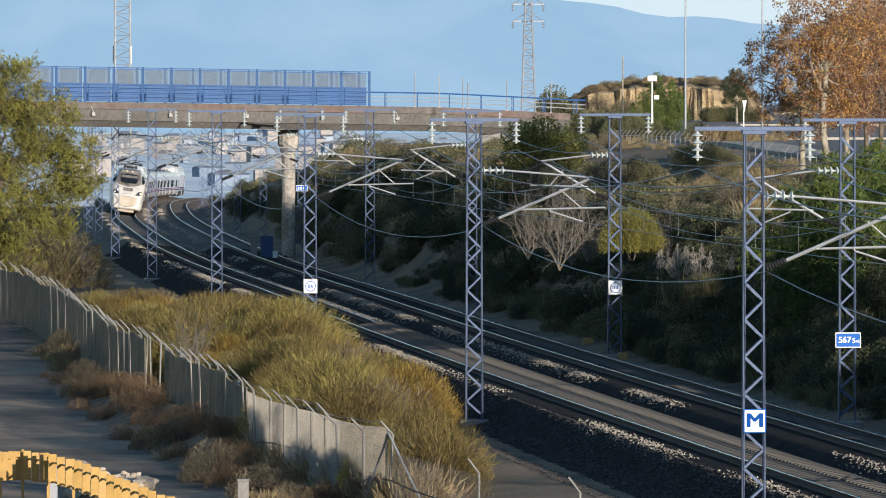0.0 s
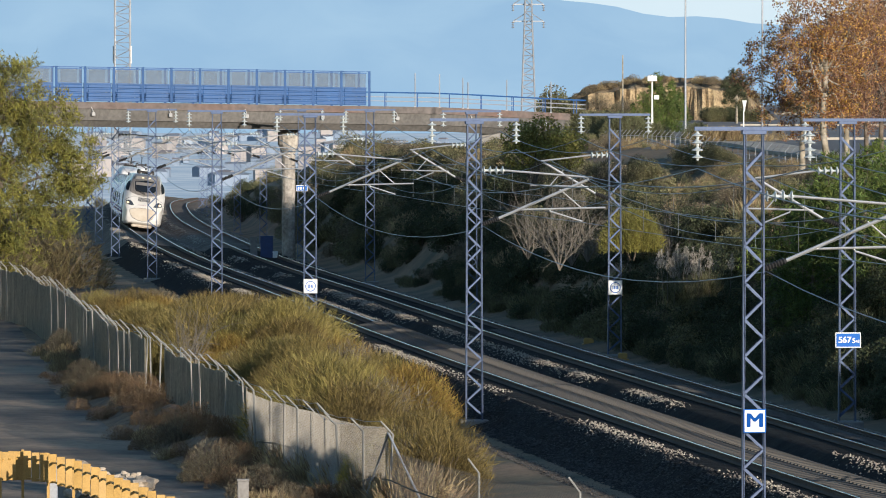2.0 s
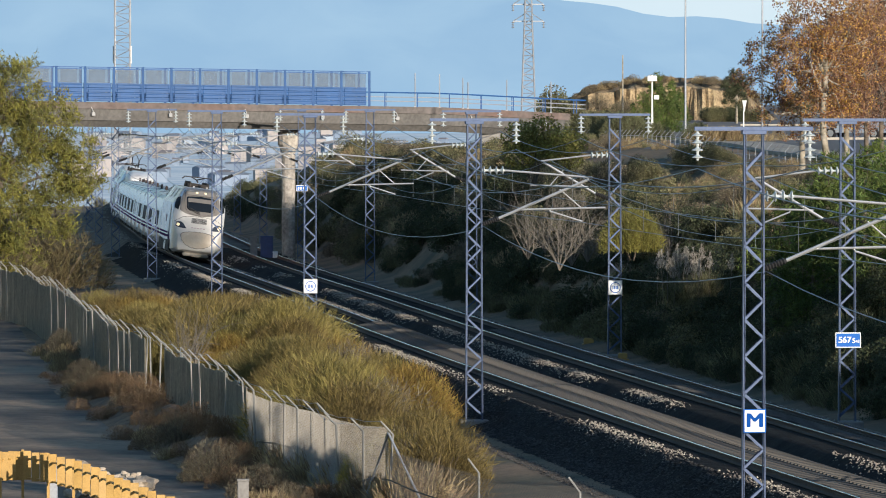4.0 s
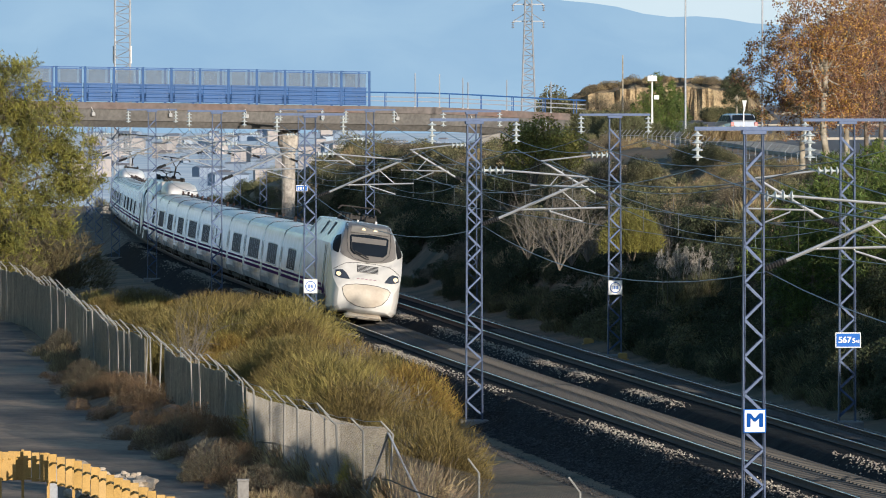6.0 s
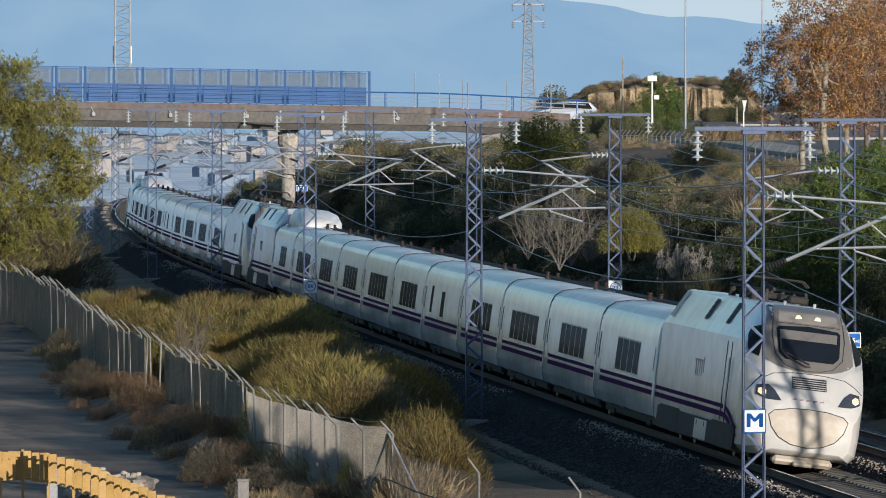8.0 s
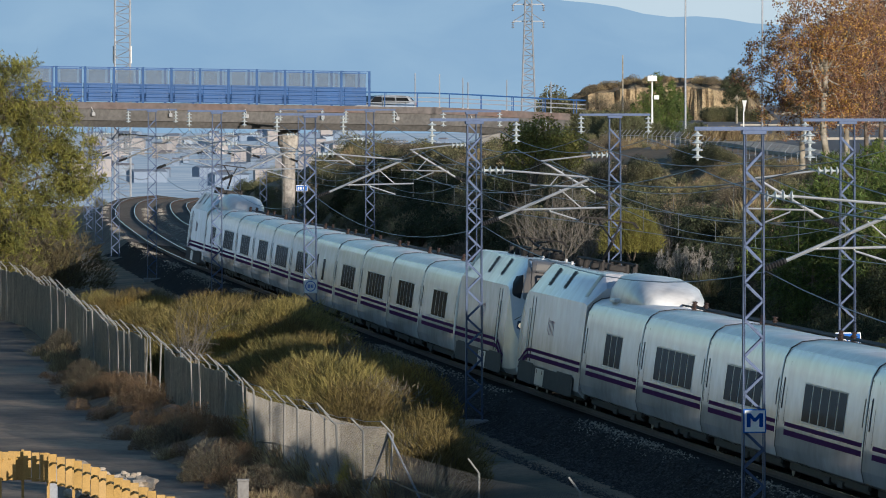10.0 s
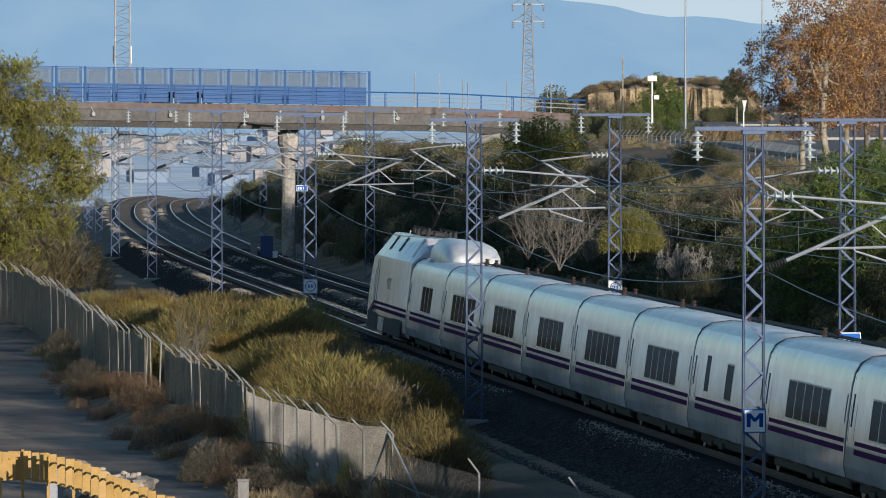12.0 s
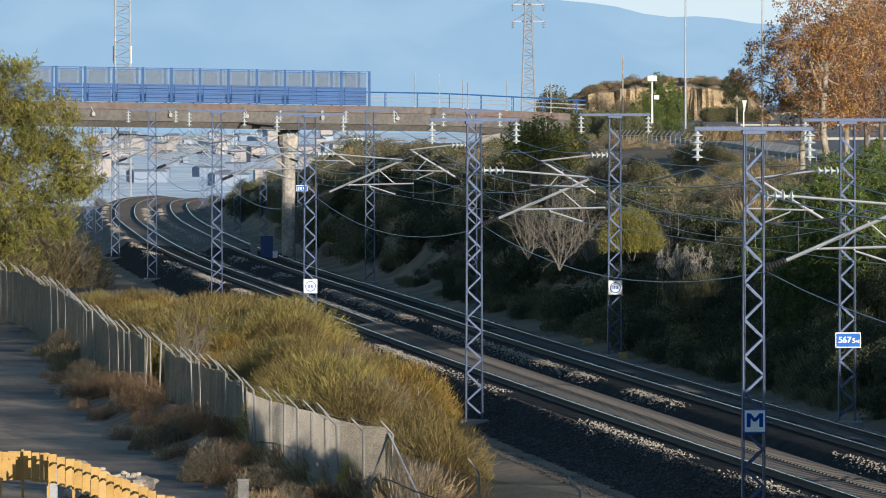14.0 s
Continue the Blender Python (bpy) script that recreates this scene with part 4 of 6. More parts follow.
def noise_barrier(dy, x_end, label):
    ob = empty("noise_barrier", Matrix(), label, "noise barrier", "noise barriers")
    pitch, n = 1.715, 13
    for k in range(n + 1):
        p = bridge_at(x_end - k * pitch) + Vector((0, dy, 0))
        bm = bmesh.new()
        box(bm, p + Vector((0, 0, 1.06)), (0.15, 0.16, 2.22), bevel=0.01)
        part("post", bm, BLUEPAINT, ob)
        if k == n:
            break
        q = bridge_at(x_end - (k + 1) * pitch) + Vector((0, dy, 0))
        rot = (q - p).to_track_quat("X", "Z").to_matrix()
        mid = (p + q) / 2
        w = pitch - 0.2
        for j in range(4):
            bm = bmesh.new()
            box(bm, mid + Vector((0, 0, 0.16 + 0.27 * j)), (w, 0.06, 0.20), rot, bevel=0.03)
            box(bm, mid + Vector((0, 0.03, 0.16 + 0.27 * j + 0.12)), (w, 0.03, 0.08), rot)
            part("slat", bm, BLUEPAINT, ob)
        bm = bmesh.new()
        box(bm, mid + Vector((0, 0, 1.58)), (w - 0.1, 0.02, 0.84), rot)
        part("screen", bm, MESHGREY, ob, "pale translucent screen")
        bm = bmesh.new()
        box(bm, mid + Vector((0, 0, 1.14)), (w, 0.07, 0.05), rot)
        part("middle_rail", bm, BLUEPAINT, ob)
        bm = bmesh.new()
        box(bm, mid + Vector((0, 0, 2.04)), (w, 0.07, 0.05), rot)
        part("upper_rail", bm, BLUEPAINT, ob)
        bm = bmesh.new()
        box(bm, mid + Vector((0, 0, 2.14)), (pitch, 0.04, 0.03), rot)
        part("top_rail", bm, BLUEPAINT, ob)


noise_barrier(0.25, -4.55, "blue steel noise barrier with pale upper screens on the bridge")
noise_barrier(10.7, -5.3, "blue steel noise barrier on the bridge's far side")


# ---- far distance: hills and town ----
def backdrop(name, label, d, lift, lo, hi, bright):
    xs = np.linspace(-1400, 1400, 180)
    verts, faces = [], []
    for x in xs:
        px_ = 784 + x / d * 13787
        ridge = float(np.interp(px_, [-3000, -400, 0, 500, 850, 1060, 1120, 1190, 1240, 1300, 1400, 1568, 3000], [-60, -150, -120, -70, -28, -4, 4, 25, 19, 24, 40, 30, -40]))
        ztop = 9.26 + (166.7 - ridge) * d / 13787 + lift + 1.3 * noise.noise(Vector((x * 0.06, 0, 0))) + 0.6 * noise.noise(Vector((x * 0.3, 5, 0)))
        for k in range(13):
            t = k / 12
            z = -40 + (ztop + 40) * t
            verts.append((x, d + 260 * t + 60 * noise.noise(Vector((x * 0.02, t * 4, 2))), z))
    for i in range(len(xs) - 1):
        for k in range(12):
            faces.append((i * 13 + k, (i + 1) * 13 + k, (i + 1) * 13 + k + 1, i * 13 + k + 1))
    # distance haze is painted as an unlit glow in two pale tones
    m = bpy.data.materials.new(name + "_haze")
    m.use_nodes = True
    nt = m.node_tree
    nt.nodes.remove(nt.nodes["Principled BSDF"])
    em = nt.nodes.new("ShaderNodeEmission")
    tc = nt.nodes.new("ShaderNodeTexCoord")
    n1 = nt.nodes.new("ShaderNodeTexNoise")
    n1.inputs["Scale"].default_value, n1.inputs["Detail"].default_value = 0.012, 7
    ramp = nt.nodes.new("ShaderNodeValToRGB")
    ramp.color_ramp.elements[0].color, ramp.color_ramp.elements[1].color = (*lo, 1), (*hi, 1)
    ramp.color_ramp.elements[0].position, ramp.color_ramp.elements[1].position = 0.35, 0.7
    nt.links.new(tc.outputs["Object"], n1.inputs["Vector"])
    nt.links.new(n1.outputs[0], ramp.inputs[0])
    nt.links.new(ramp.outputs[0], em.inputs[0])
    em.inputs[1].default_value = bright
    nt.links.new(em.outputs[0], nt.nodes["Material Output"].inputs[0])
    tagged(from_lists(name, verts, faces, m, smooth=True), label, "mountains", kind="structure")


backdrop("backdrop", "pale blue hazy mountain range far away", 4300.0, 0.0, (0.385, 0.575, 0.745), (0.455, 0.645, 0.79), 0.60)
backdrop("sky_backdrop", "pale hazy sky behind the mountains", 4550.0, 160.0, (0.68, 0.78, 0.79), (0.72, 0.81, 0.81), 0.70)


def house_proto(label, wall_mat, roof_mat, w, d, h, storeys):
    ob = new("house")
    tagged(ob, label, "house", "far town houses")
    bm = bmesh.new()
    box(bm, (0, 0, h / 2), (w, d, h))
    part("wall", bm, wall_mat, ob)
    bm = bmesh.new()
    v = [bm.verts.new(p) for p in ((-w / 2 - 0.3, -d / 2 - 0.3, h), (w / 2 + 0.3, -d / 2 - 0.3, h), (w / 2 + 0.3, d / 2 + 0.3, h), (-w / 2 - 0.3, d / 2 + 0.3, h), (-w / 2, 0, h + 1.6), (w / 2, 0, h + 1.6))]
    for f in ((0, 1, 5, 4), (2, 3, 4, 5), (1, 2, 5), (3, 0, 4), (3, 2, 1, 0)):
        bm.faces.new([v[k] for k in f])
    part("roof", bm, roof_mat, ob)
    bm = bmesh.new()
    box(bm, (w * 0.25, d * 0.2, h + 1.2), (0.8, 0.8, 1.6))
    part("chimney", bm, wall_mat, ob)
    return ob


def far_slope():
    """The hazy far side of the valley on which the town stands."""
    verts, faces = [], []
    xs = np.linspace(-1300, 1300, 120)
    ds = (1700, 2600, 3000, 3400, 3800, 4200, 4290)
    for x in xs:
        for d in ds:
            verts.append((x, d, float(np.interp(d, [1700, 2600, 4200, 4290], [-60, -24, -12, -12])) - 0.25 + 0.2 * noise.noise(Vector((x * 0.02, d * 0.01, 0)))))
    n = len(ds)
    for i in range(len(xs) - 1):
        for k in range(n - 1):
            faces.append((i * n + k, (i + 1) * n + k, (i + 1) * n + k + 1, i * n + k + 1))
    # copy of the painted haze glow, retinted paler for the slope
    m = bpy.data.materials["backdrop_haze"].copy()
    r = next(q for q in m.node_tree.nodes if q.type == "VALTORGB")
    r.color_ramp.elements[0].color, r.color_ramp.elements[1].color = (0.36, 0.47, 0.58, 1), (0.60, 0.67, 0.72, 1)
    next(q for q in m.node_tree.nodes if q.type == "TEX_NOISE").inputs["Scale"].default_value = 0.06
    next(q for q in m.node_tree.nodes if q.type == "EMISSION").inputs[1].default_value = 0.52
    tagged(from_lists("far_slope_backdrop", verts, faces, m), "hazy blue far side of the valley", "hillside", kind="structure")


far_slope()


def town():
    # wall and roof colours are greyed and blued to paint the haze
    cols = [material("hazed_pale_render", (0.30, 0.35, 0.42), 0.8, vary=0.1), material("hazed_ochre_render", (0.34, 0.31, 0.30), 0.8, vary=0.1), material("hazed_grey_render", (0.20, 0.25, 0.33), 0.8, vary=0.1)]
    roofs = [material("hazed_clay_roof", (0.24, 0.23, 0.25), 0.85, vary=0.2), material("hazed_grey_roof", (0.24, 0.28, 0.34), 0.8, vary=0.2)]
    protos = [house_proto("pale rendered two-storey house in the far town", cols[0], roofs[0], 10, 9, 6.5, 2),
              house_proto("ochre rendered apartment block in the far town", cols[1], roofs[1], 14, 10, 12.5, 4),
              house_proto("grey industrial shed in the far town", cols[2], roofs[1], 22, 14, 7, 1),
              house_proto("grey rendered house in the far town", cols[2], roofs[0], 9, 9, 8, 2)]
    rnd = random.Random(5)
    first = set()
    for k in range(130):
        y = rnd.uniform(2750, 4100)
        x = (rnd.uniform(120, 820) - 784) / 13787 * y
        p = rnd.choice(protos)
        z = float(np.interp(y, [2600, 4200], [-24.4, -12.4]))
        m = Matrix.Translation((x, y, z)) @ Matrix.Rotation(rnd.uniform(-0.5, 0.5), 4, "Z")
        if p in first:
            c = copy_thing(p, m)
        else:
            c = p
            c.matrix_basis = m
            first.add(p)
        k_ = rnd.uniform(0.3, 0.62)
        c.scale = (k_, k_, k_)


town()


# ---- plants ----
BROOM = leafy("broom_green", (0.27, 0.215, 0.065), (0.17, 0.135, 0.055), 0.25, 0.5, objrand=0.3)
BROOMGOLD = leafy("broom_gold", (0.33, 0.215, 0.055), (0.19, 0.135, 0.04), 0.25, 0.4)
DRYGRASS = leafy("dry_grass", (0.46, 0.35, 0.20), (0.31, 0.24, 0.14), 0.4, 0.4)
DARKLEAF = leafy("dark_scrub", (0.08, 0.09, 0.046), (0.05, 0.058, 0.03), 0.2, 0.5)
OLIVE = leafy("olive_scrub", (0.20, 0.18, 0.095), (0.13, 0.125, 0.065), 0.2, 0.5)
BROWNSCRUB = leafy("brown_scrub", (0.235, 0.19, 0.13), (0.15, 0.125, 0.085), 0.15, 0.5)
PINE = leafy("pine_needles", (0.25, 0.225, 0.05), (0.12, 0.122, 0.035), 0.15, 0.45, 1.2)
PINEDARK = leafy("young_pine_needles", (0.135, 0.17, 0.038), (0.06, 0.09, 0.026), 0.15, 0.45, 1.2)
AUTUMN = leafy("autumn_leaves", (0.38, 0.215, 0.13), (0.25, 0.14, 0.095), 0.4, 0.45, 0.4)
AUTUMNGOLD = leafy("golden_leaves", (0.60, 0.35, 0.09), (0.43, 0.24, 0.08), 0.4, 0.35, 0.4)
AUTUMNDULL = leafy("dull_shaded_leaves", (0.34, 0.21, 0.14), (0.20, 0.125, 0.095), 0.25, 0.5, 0.4)
BARK = material("grey_bark", (0.16, 0.13, 0.10), 0.9, vary=0.35, scale=2, fine=14, bump=0.02)
PALEBARK = material("pale_bark", (0.42, 0.38, 0.31), 0.85, vary=0.35, scale=1.5, fine=8, bump=0.01, other=(0.22, 0.19, 0.14))
TWIG = material("bleached_twigs", (0.165, 0.145, 0.12), 0.85, vary=0.2)
PLUME = leafy("plume_cream", (0.42, 0.385, 0.335), (0.32, 0.29, 0.25), 0.3, 0.25)


def blades(rng, roots, dirs, length, width):
    """Thin pointed blades: arrays of roots, directions, lengths and widths to vertex and face lists."""
    n = len(roots)
    side = np.cross(dirs, rng.normal(size=(n, 3)))
    side /= np.linalg.norm(side, axis=1)[:, None] + 1e-9
    bend = rng.normal(size=(n, 3)) * 0.18
    mid = roots + (dirs + bend * 0.3) * (length * 0.55)[:, None]
    tip_ = roots + (dirs + bend) * length[:, None]
    w = (side * width[:, None]) / 2
    v = np.stack([roots - w * 0.7, roots + w * 0.7, mid + w, mid - w, tip_], 1).reshape(-1, 3)
    k = np.arange(n) * 5
    quads = np.stack([k, k + 1, k + 2, k + 3], 1).tolist()
    tris = np.stack([k + 3, k + 2, k + 4], 1).tolist()
    return v, quads + tris


def leaves(rng, pts, size, stretch=1.5, droop=0.2):
    n = len(pts)
    d = rng.normal(size=(n, 3)) + np.array([0, 0, -droop])
    d /= np.linalg.norm(d, axis=1)[:, None]
    u = np.cross(d, rng.normal(size=(n, 3)))
    u /= np.linalg.norm(u, axis=1)[:, None] + 1e-9
    s = size * rng.uniform(0.6, 1.3, n)[:, None]
    v = np.stack([pts - d * s * stretch / 2, pts + u * s / 2, pts + d * s * stretch / 2, pts - u * s / 2], 1).reshape(-1, 3)
    k = np.arange(n) * 4
    return v, np.stack([k, k + 1, k + 2, k + 3], 1).tolist()


def mesh_np(name, v, f, mat, parent=None):
    return from_lists(name, v.tolist(), f, mat, parent)


def broom_bush(name, label, category, mat, seed, radius=1.3, tall=1.8, count=1500, upright=1.2, width=0.022, stems=True, fine=False):
    """A shrub of many fine upright shoots from a few stems."""
    rng = np.random.default_rng(seed)
    ob = new(name)
    tagged(ob, label, category, category + "s")
    a, r = rng.uniform(0, 2 * math.pi, count), radius * np.sqrt(rng.uniform(0, 1, count))
    lob = 1 + 0.28 * np.sin(a * 3 + seed) + 0.16 * np.sin(a * 7 + 2 * seed)
    x, y = r * np.cos(a) * lob, r * np.sin(a) * lob
    dome = np.sqrt(np.clip(1 - (r / (radius * 1.05)) ** 2, 0.05, 1))
    z = tall * dome * rng.uniform(0.05, 0.78, count)
    d = np.stack([x / radius * 0.8, y / radius * 0.8, np.full(count, upright)], 1) + rng.normal(size=(count, 3)) * 0.28
    d /= np.linalg.norm(d, axis=1)[:, None]
    ln = tall * (rng.uniform(0.045, 0.12, count) if fine else rng.uniform(0.16, 0.34, count))
    if fine:
        d += rng.normal(size=(count, 3)) * 0.35
        z = tall * dome * rng.uniform(0.1, 0.95, count)
    roots = np.stack([x * 0.85, y * 0.85, z], 1)
    if fine:
        side = np.cross(d, rng.normal(size=(count, 3)))
        side *= (width * rng.uniform(0.6, 1.5, count) / (np.linalg.norm(side, axis=1) + 1e-9))[:, None]
        v = np.stack([roots - side / 2, roots + side / 2, roots + d * ln[:, None]], 1).reshape(-1, 3)
        f = np.arange(count * 3).reshape(-1, 3).tolist()
    else:
        v, f = blades(rng, roots, d, ln, np.full(count, width) * rng.uniform(0.6, 1.4, count))
    mesh_np("foliage", v, f, mat, ob)
    if stems:
        bm = bmesh.new()
        for k in range(7):
            b = rng.uniform(0, 2 * math.pi)
            rod(bm, (0.1 * math.cos(b), 0.1 * math.sin(b), -0.2), (radius * 0.5 * math.cos(b), radius * 0.5 * math.sin(b), tall * 0.6), 0.03, 5, 0.012)
        part("stem", bm, BARK, ob)
    return ob


def leaf_bush(name, label, category, mat, seed, radius=1.2, tall=1.6, count=1800, size=0.09):
    rng = np.random.default_rng(seed)
    ob = new(name)
    tagged(ob, label, category, category + "s")
    pts = []
    lobes = [(rng.uniform(-0.6, 0.6) * radius, rng.uniform(-0.6, 0.6) * radius, rng.uniform(0.25, 0.72) * tall, rng.uniform(0.3, 0.55) * radius) for _ in range(11)]
    for cx, cy, cz, rr in lobes:
        n = count // 11
        p = rng.normal(size=(n, 3))
        p /= np.linalg.norm(p, axis=1)[:, None]
        p *= (rr * rng.uniform(0.55, 1.12, n) ** 0.6)[:, None]
        pts.append(p + np.array([cx, cy, cz]))
    pts = np.concatenate(pts)
    pts = pts[pts[:, 2] > 0.02]
    v, f = leaves(rng, pts, size)
    mesh_np("foliage", v, f, mat, ob)
    bm = bmesh.new()
    for cx, cy, cz, rr in lobes:
        rod(bm, (cx * 0.1, cy * 0.1, -0.2), (cx, cy, cz), 0.03, 5, 0.01)
    part("stem", bm, BARK, ob)
    return ob


def limb(bm, a, b, r0, r1, rng, steps=4, wob=0.12):
    a, b = Vector(a), Vector(b)
    prev, l = a, (b - a).length
    pr = r0
    for k in range(1, steps + 1):
        t = k / steps
        c = a.lerp(b, t) + Vector(rng.normal(size=3).tolist()) * wob * l * 0.2 * (1 - t * 0.5) * (1 if k < steps else 0)
        rr = r0 + (r1 - r0) * t
        rod(bm, prev, c, pr, 7, rr)
        prev, pr = c, rr


def tree(name, label, category, blobs, trunk, mat, bark, seed, count, size, needles=False, group=""):
    """A tree from its crown's masses (x, y, z, radius) on a branching trunk of (height, radius)."""
    rng = np.random.default_rng(seed)
    ob = new(name)
    tagged(ob, label, category, group)
    bm = bmesh.new()
    h, r = trunk
    limb(bm, (0, 0, -0.4), (0, 0, h), r, r * 0.6, rng, 6, 0.05)
    for x, y, z, rr in blobs:
        start = (0, 0, h * rng.uniform(0.55, 1.0))
        limb(bm, start, (x, y, z), r * 0.35, r * 0.08, rng, 5, 0.25)
        for _ in range(7):
            q = rng.normal(size=3)
            q = q / np.linalg.norm(q) * rr * rng.uniform(0.5, 0.95)
            limb(bm, (x * 0.85, y * 0.85, z - rr * 0.3), (x + q[0], y + q[1], z + q[2]), r * 0.10, r * 0.02, rng, 3, 0.3)
    part("trunk", bm, bark, ob, smooth=True)
    tot = sum(b[3] ** 2 for b in blobs)
    pts = []
    for x, y, z, rr in blobs:
        n = int(count * rr ** 2 / tot)
        k = max(6, int(22 * rr))
        cc = rng.normal(size=(k, 3))
        cc = cc / np.linalg.norm(cc, axis=1)[:, None] * (rr * rng.uniform(0.45, 1.05, k) ** 0.7)[:, None]
        own = cc[rng.integers(0, k, n)] + rng.normal(size=(n, 3)) * rr * 0.15
        pts.append(own + np.array([x, y, z]))
    pts = np.concatenate(pts)
    if needles:
        n = len(pts)
        m = 6
        roots = np.repeat(pts, m, 0)
        d = rng.normal(size=(n * m, 3)) + np.array([0, 0, 0.55])
        d /= np.linalg.norm(d, axis=1)[:, None]
        v, f = blades(rng, roots, d, size * rng.uniform(0.7, 1.3, n * m), np.full(n * m, size * 0.14))
    else:
        v, f = leaves(rng, pts, size, 1.2)
    if isinstance(mat, tuple):
        me = mesh_np("crown", v, f, list(mat), ob)
        idx = rng.choice(len(mat), len(f), p=[0.6, 0.4] if len(mat) == 2 else None)
        me.data.polygons.foreach_set("material_index", idx.astype(np.int32))
    else:
        mesh_np("crown", v, f, mat, ob)
    return ob


def plant(ob, s, o, scale=1.0, turn=0.0, sink=0.05, first=None):
    """Places a shrub on the ground beside the line: itself the first time, then copies."""
    p = ground_at(s, o) - Vector((0, 0, sink))
    m = Matrix.Translation(p) @ Matrix.Rotation(turn, 4, "Z")
    if ob.name in PLANTED:
        c = copy_thing(ob, m)
    else:
        PLANTED.add(ob.name)
        c = ob
        c.matrix_basis = m
    c.scale = (scale, scale, scale)
    return c


PLANTED = set()


def along(px, d):
    """World x of a direction from the eye, d metres off."""
    return (px - 784) / 13787 * d


def world_z(py, d):
    return EYE_Z + (166.7 - py) / 13787 * d


def put(ob, x, y, z, scale=1.0, turn=0.0):
    m = Matrix.Translation((x, y, z)) @ Matrix.Rotation(turn, 4, "Z")
    if ob.name in PLANTED:
        c = copy_thing(ob, m)
    else:
        PLANTED.add(ob.name)
        c = ob
        c.matrix_basis = m
    c.scale = (scale, scale, scale)
    return c


def to_line(x, y):
    i = int(np.argmin((CX - x) ** 2 + (CY - y) ** 2))
    return float(SS[i]), float(-(x - CX[i]) * math.sin(hh[i]) + (y - CY[i]) * math.cos(hh[i]))


def soil_z(x, y):
    return ground_at(*to_line(x, y)).z


# broom thicket between the fence and the line
BR = [broom_bush("broom_shrub", "green-gold broom shrub with fine upright shoots", "shrub", BROOM, 3, 1.5, 1.9, 16000, 0.9, 0.014, fine=True),
      broom_bush("broom_shrub", "green-gold broom shrub with fine upright shoots", "shrub", BROOM, 4, 1.4, 1.7, 15000, 0.9, 0.014, fine=True),
      broom_bush("broom_shrub", "golden broom shrub with fine upright shoots", "shrub", BROOMGOLD, 5, 1.3, 1.6, 14000, 0.9, 0.014, fine=True)]
DG = [broom_bush("dry_grass_tuft", "dry straw-coloured grass tuft", "grass tuft", DRYGRASS, 11, 0.7, 0.8, 900, 1.4, 0.02, False),
      broom_bush("dry_scrub", "bleached dry twiggy shrub beside the fence", "shrub", BROWNSCRUB, 12, 1.1, 1.5, 5500, 0.6, 0.014, fine=True)]
rnd = random.Random(21)
for s in np.arange(46, 184, 2.6):
    for o0 in (5.4, 6.7, 8.0, 9.3):
        if s < 63 and o0 < 7.5 or s > 150 and o0 < 6:
            continue
        lump = 0.85 + 1.1 * noise.noise(Vector((s * 0.11, o0 * 0.35, 2.0)))
        plant(rnd.choice(BR[:2] * 4 + BR[2:] * 2 + DG[1:] * (12 if s < 58 else 3)), s + rnd.uniform(-1.2, 1.2), o0 + rnd.uniform(-0.6, 0.6), rnd.uniform(0.9, 1.15) * min(0.95 if o0 > 9 else 1.5, max(0.75, lump * 1.2)) * (0.55 if 75 < s < 88 and o0 > 7.5 else 1.0) * (1.25 if s < 66 and o0 < 9 else 1.0), rnd.uniform(0, 6.3))
for k in range(9):
    plant(rnd.choice([DG[1], DG[1], BR[1]]), rnd.uniform(28, 37), rnd.uniform(7.6, 8.9), rnd.uniform(1.0, 1.4), rnd.uniform(0, 6.3))
for k in range(20):
    s = rnd.uniform(30, 60)
    plant(rnd.choice(DG), s, rnd.uniform(7.2, 9.4), rnd.uniform(0.4, 0.7), rnd.uniform(0, 6.3))
for k in range(60):
    s = rnd.uniform(26, 150)
    plant(rnd.choice(DG + [DG[0]]), s, rnd.uniform(11.3, 13.2), rnd.uniform(0.4, 0.95), rnd.uniform(0, 6.3))

# reddish dry weeds on the bank below the fence
def fence_line(s):
    return float(np.interp(s, [27, 33, 43, 51, 62, 83, 104, 127], [9.5, 10.2, 10.6, 11.0, 11.25, 11.5, 11.9, 11.9]))


def bank_rise(s, off):
    return float(np.interp(s, [44, 58, 92, 118], [0, 0.8, 0.7, 0])) * float(np.interp(off, [0.1, 0.8, 2.0], [1, 0.75, 0])) * (1 + 0.45 * noise.noise(Vector((s * 0.45, off * 1.3, 5))))


BANKSOIL = material("reddish_bank_soil", (0.32, 0.20, 0.115), 0.95, vary=0.4, scale=1.4, fine=9, bump=0.06, other=(0.17, 0.11, 0.07))
offs = [0.06, 0.1, 0.35, 0.6, 0.85, 1.1, 1.35, 1.6, 1.85, 2.1, 2.3]
sv = list(np.arange(44, 118.1, 0.6))
verts = []
for s in sv:
    for j, off in enumerate(offs):
        g = ground_at(s, fence_line(s) + off)
        verts.append((g.x, g.y, g.z + (-0.2 if j in (0, len(offs) - 1) else bank_rise(s, off))))
n = len(offs)
tagged(from_lists("soil_bank", verts, [(i * n + j, i * n + j + 1, (i + 1) * n + j + 1, (i + 1) * n + j) for i in range(len(sv) - 1) for j in range(n - 1)], BANKSOIL, smooth=True),
       "low crumbling reddish soil bank at the fence's foot", "bank", kind="structure")
weed = broom_bush("dry_weed", "reddish-brown dry weed clump on the bank", "weed", leafy("rusty_weeds", (0.24, 0.155, 0.09), (0.15, 0.10, 0.06), 0.2, 0.4), 13, 0.8, 0.8, 2600, 0.9, 0.016, False, fine=True)
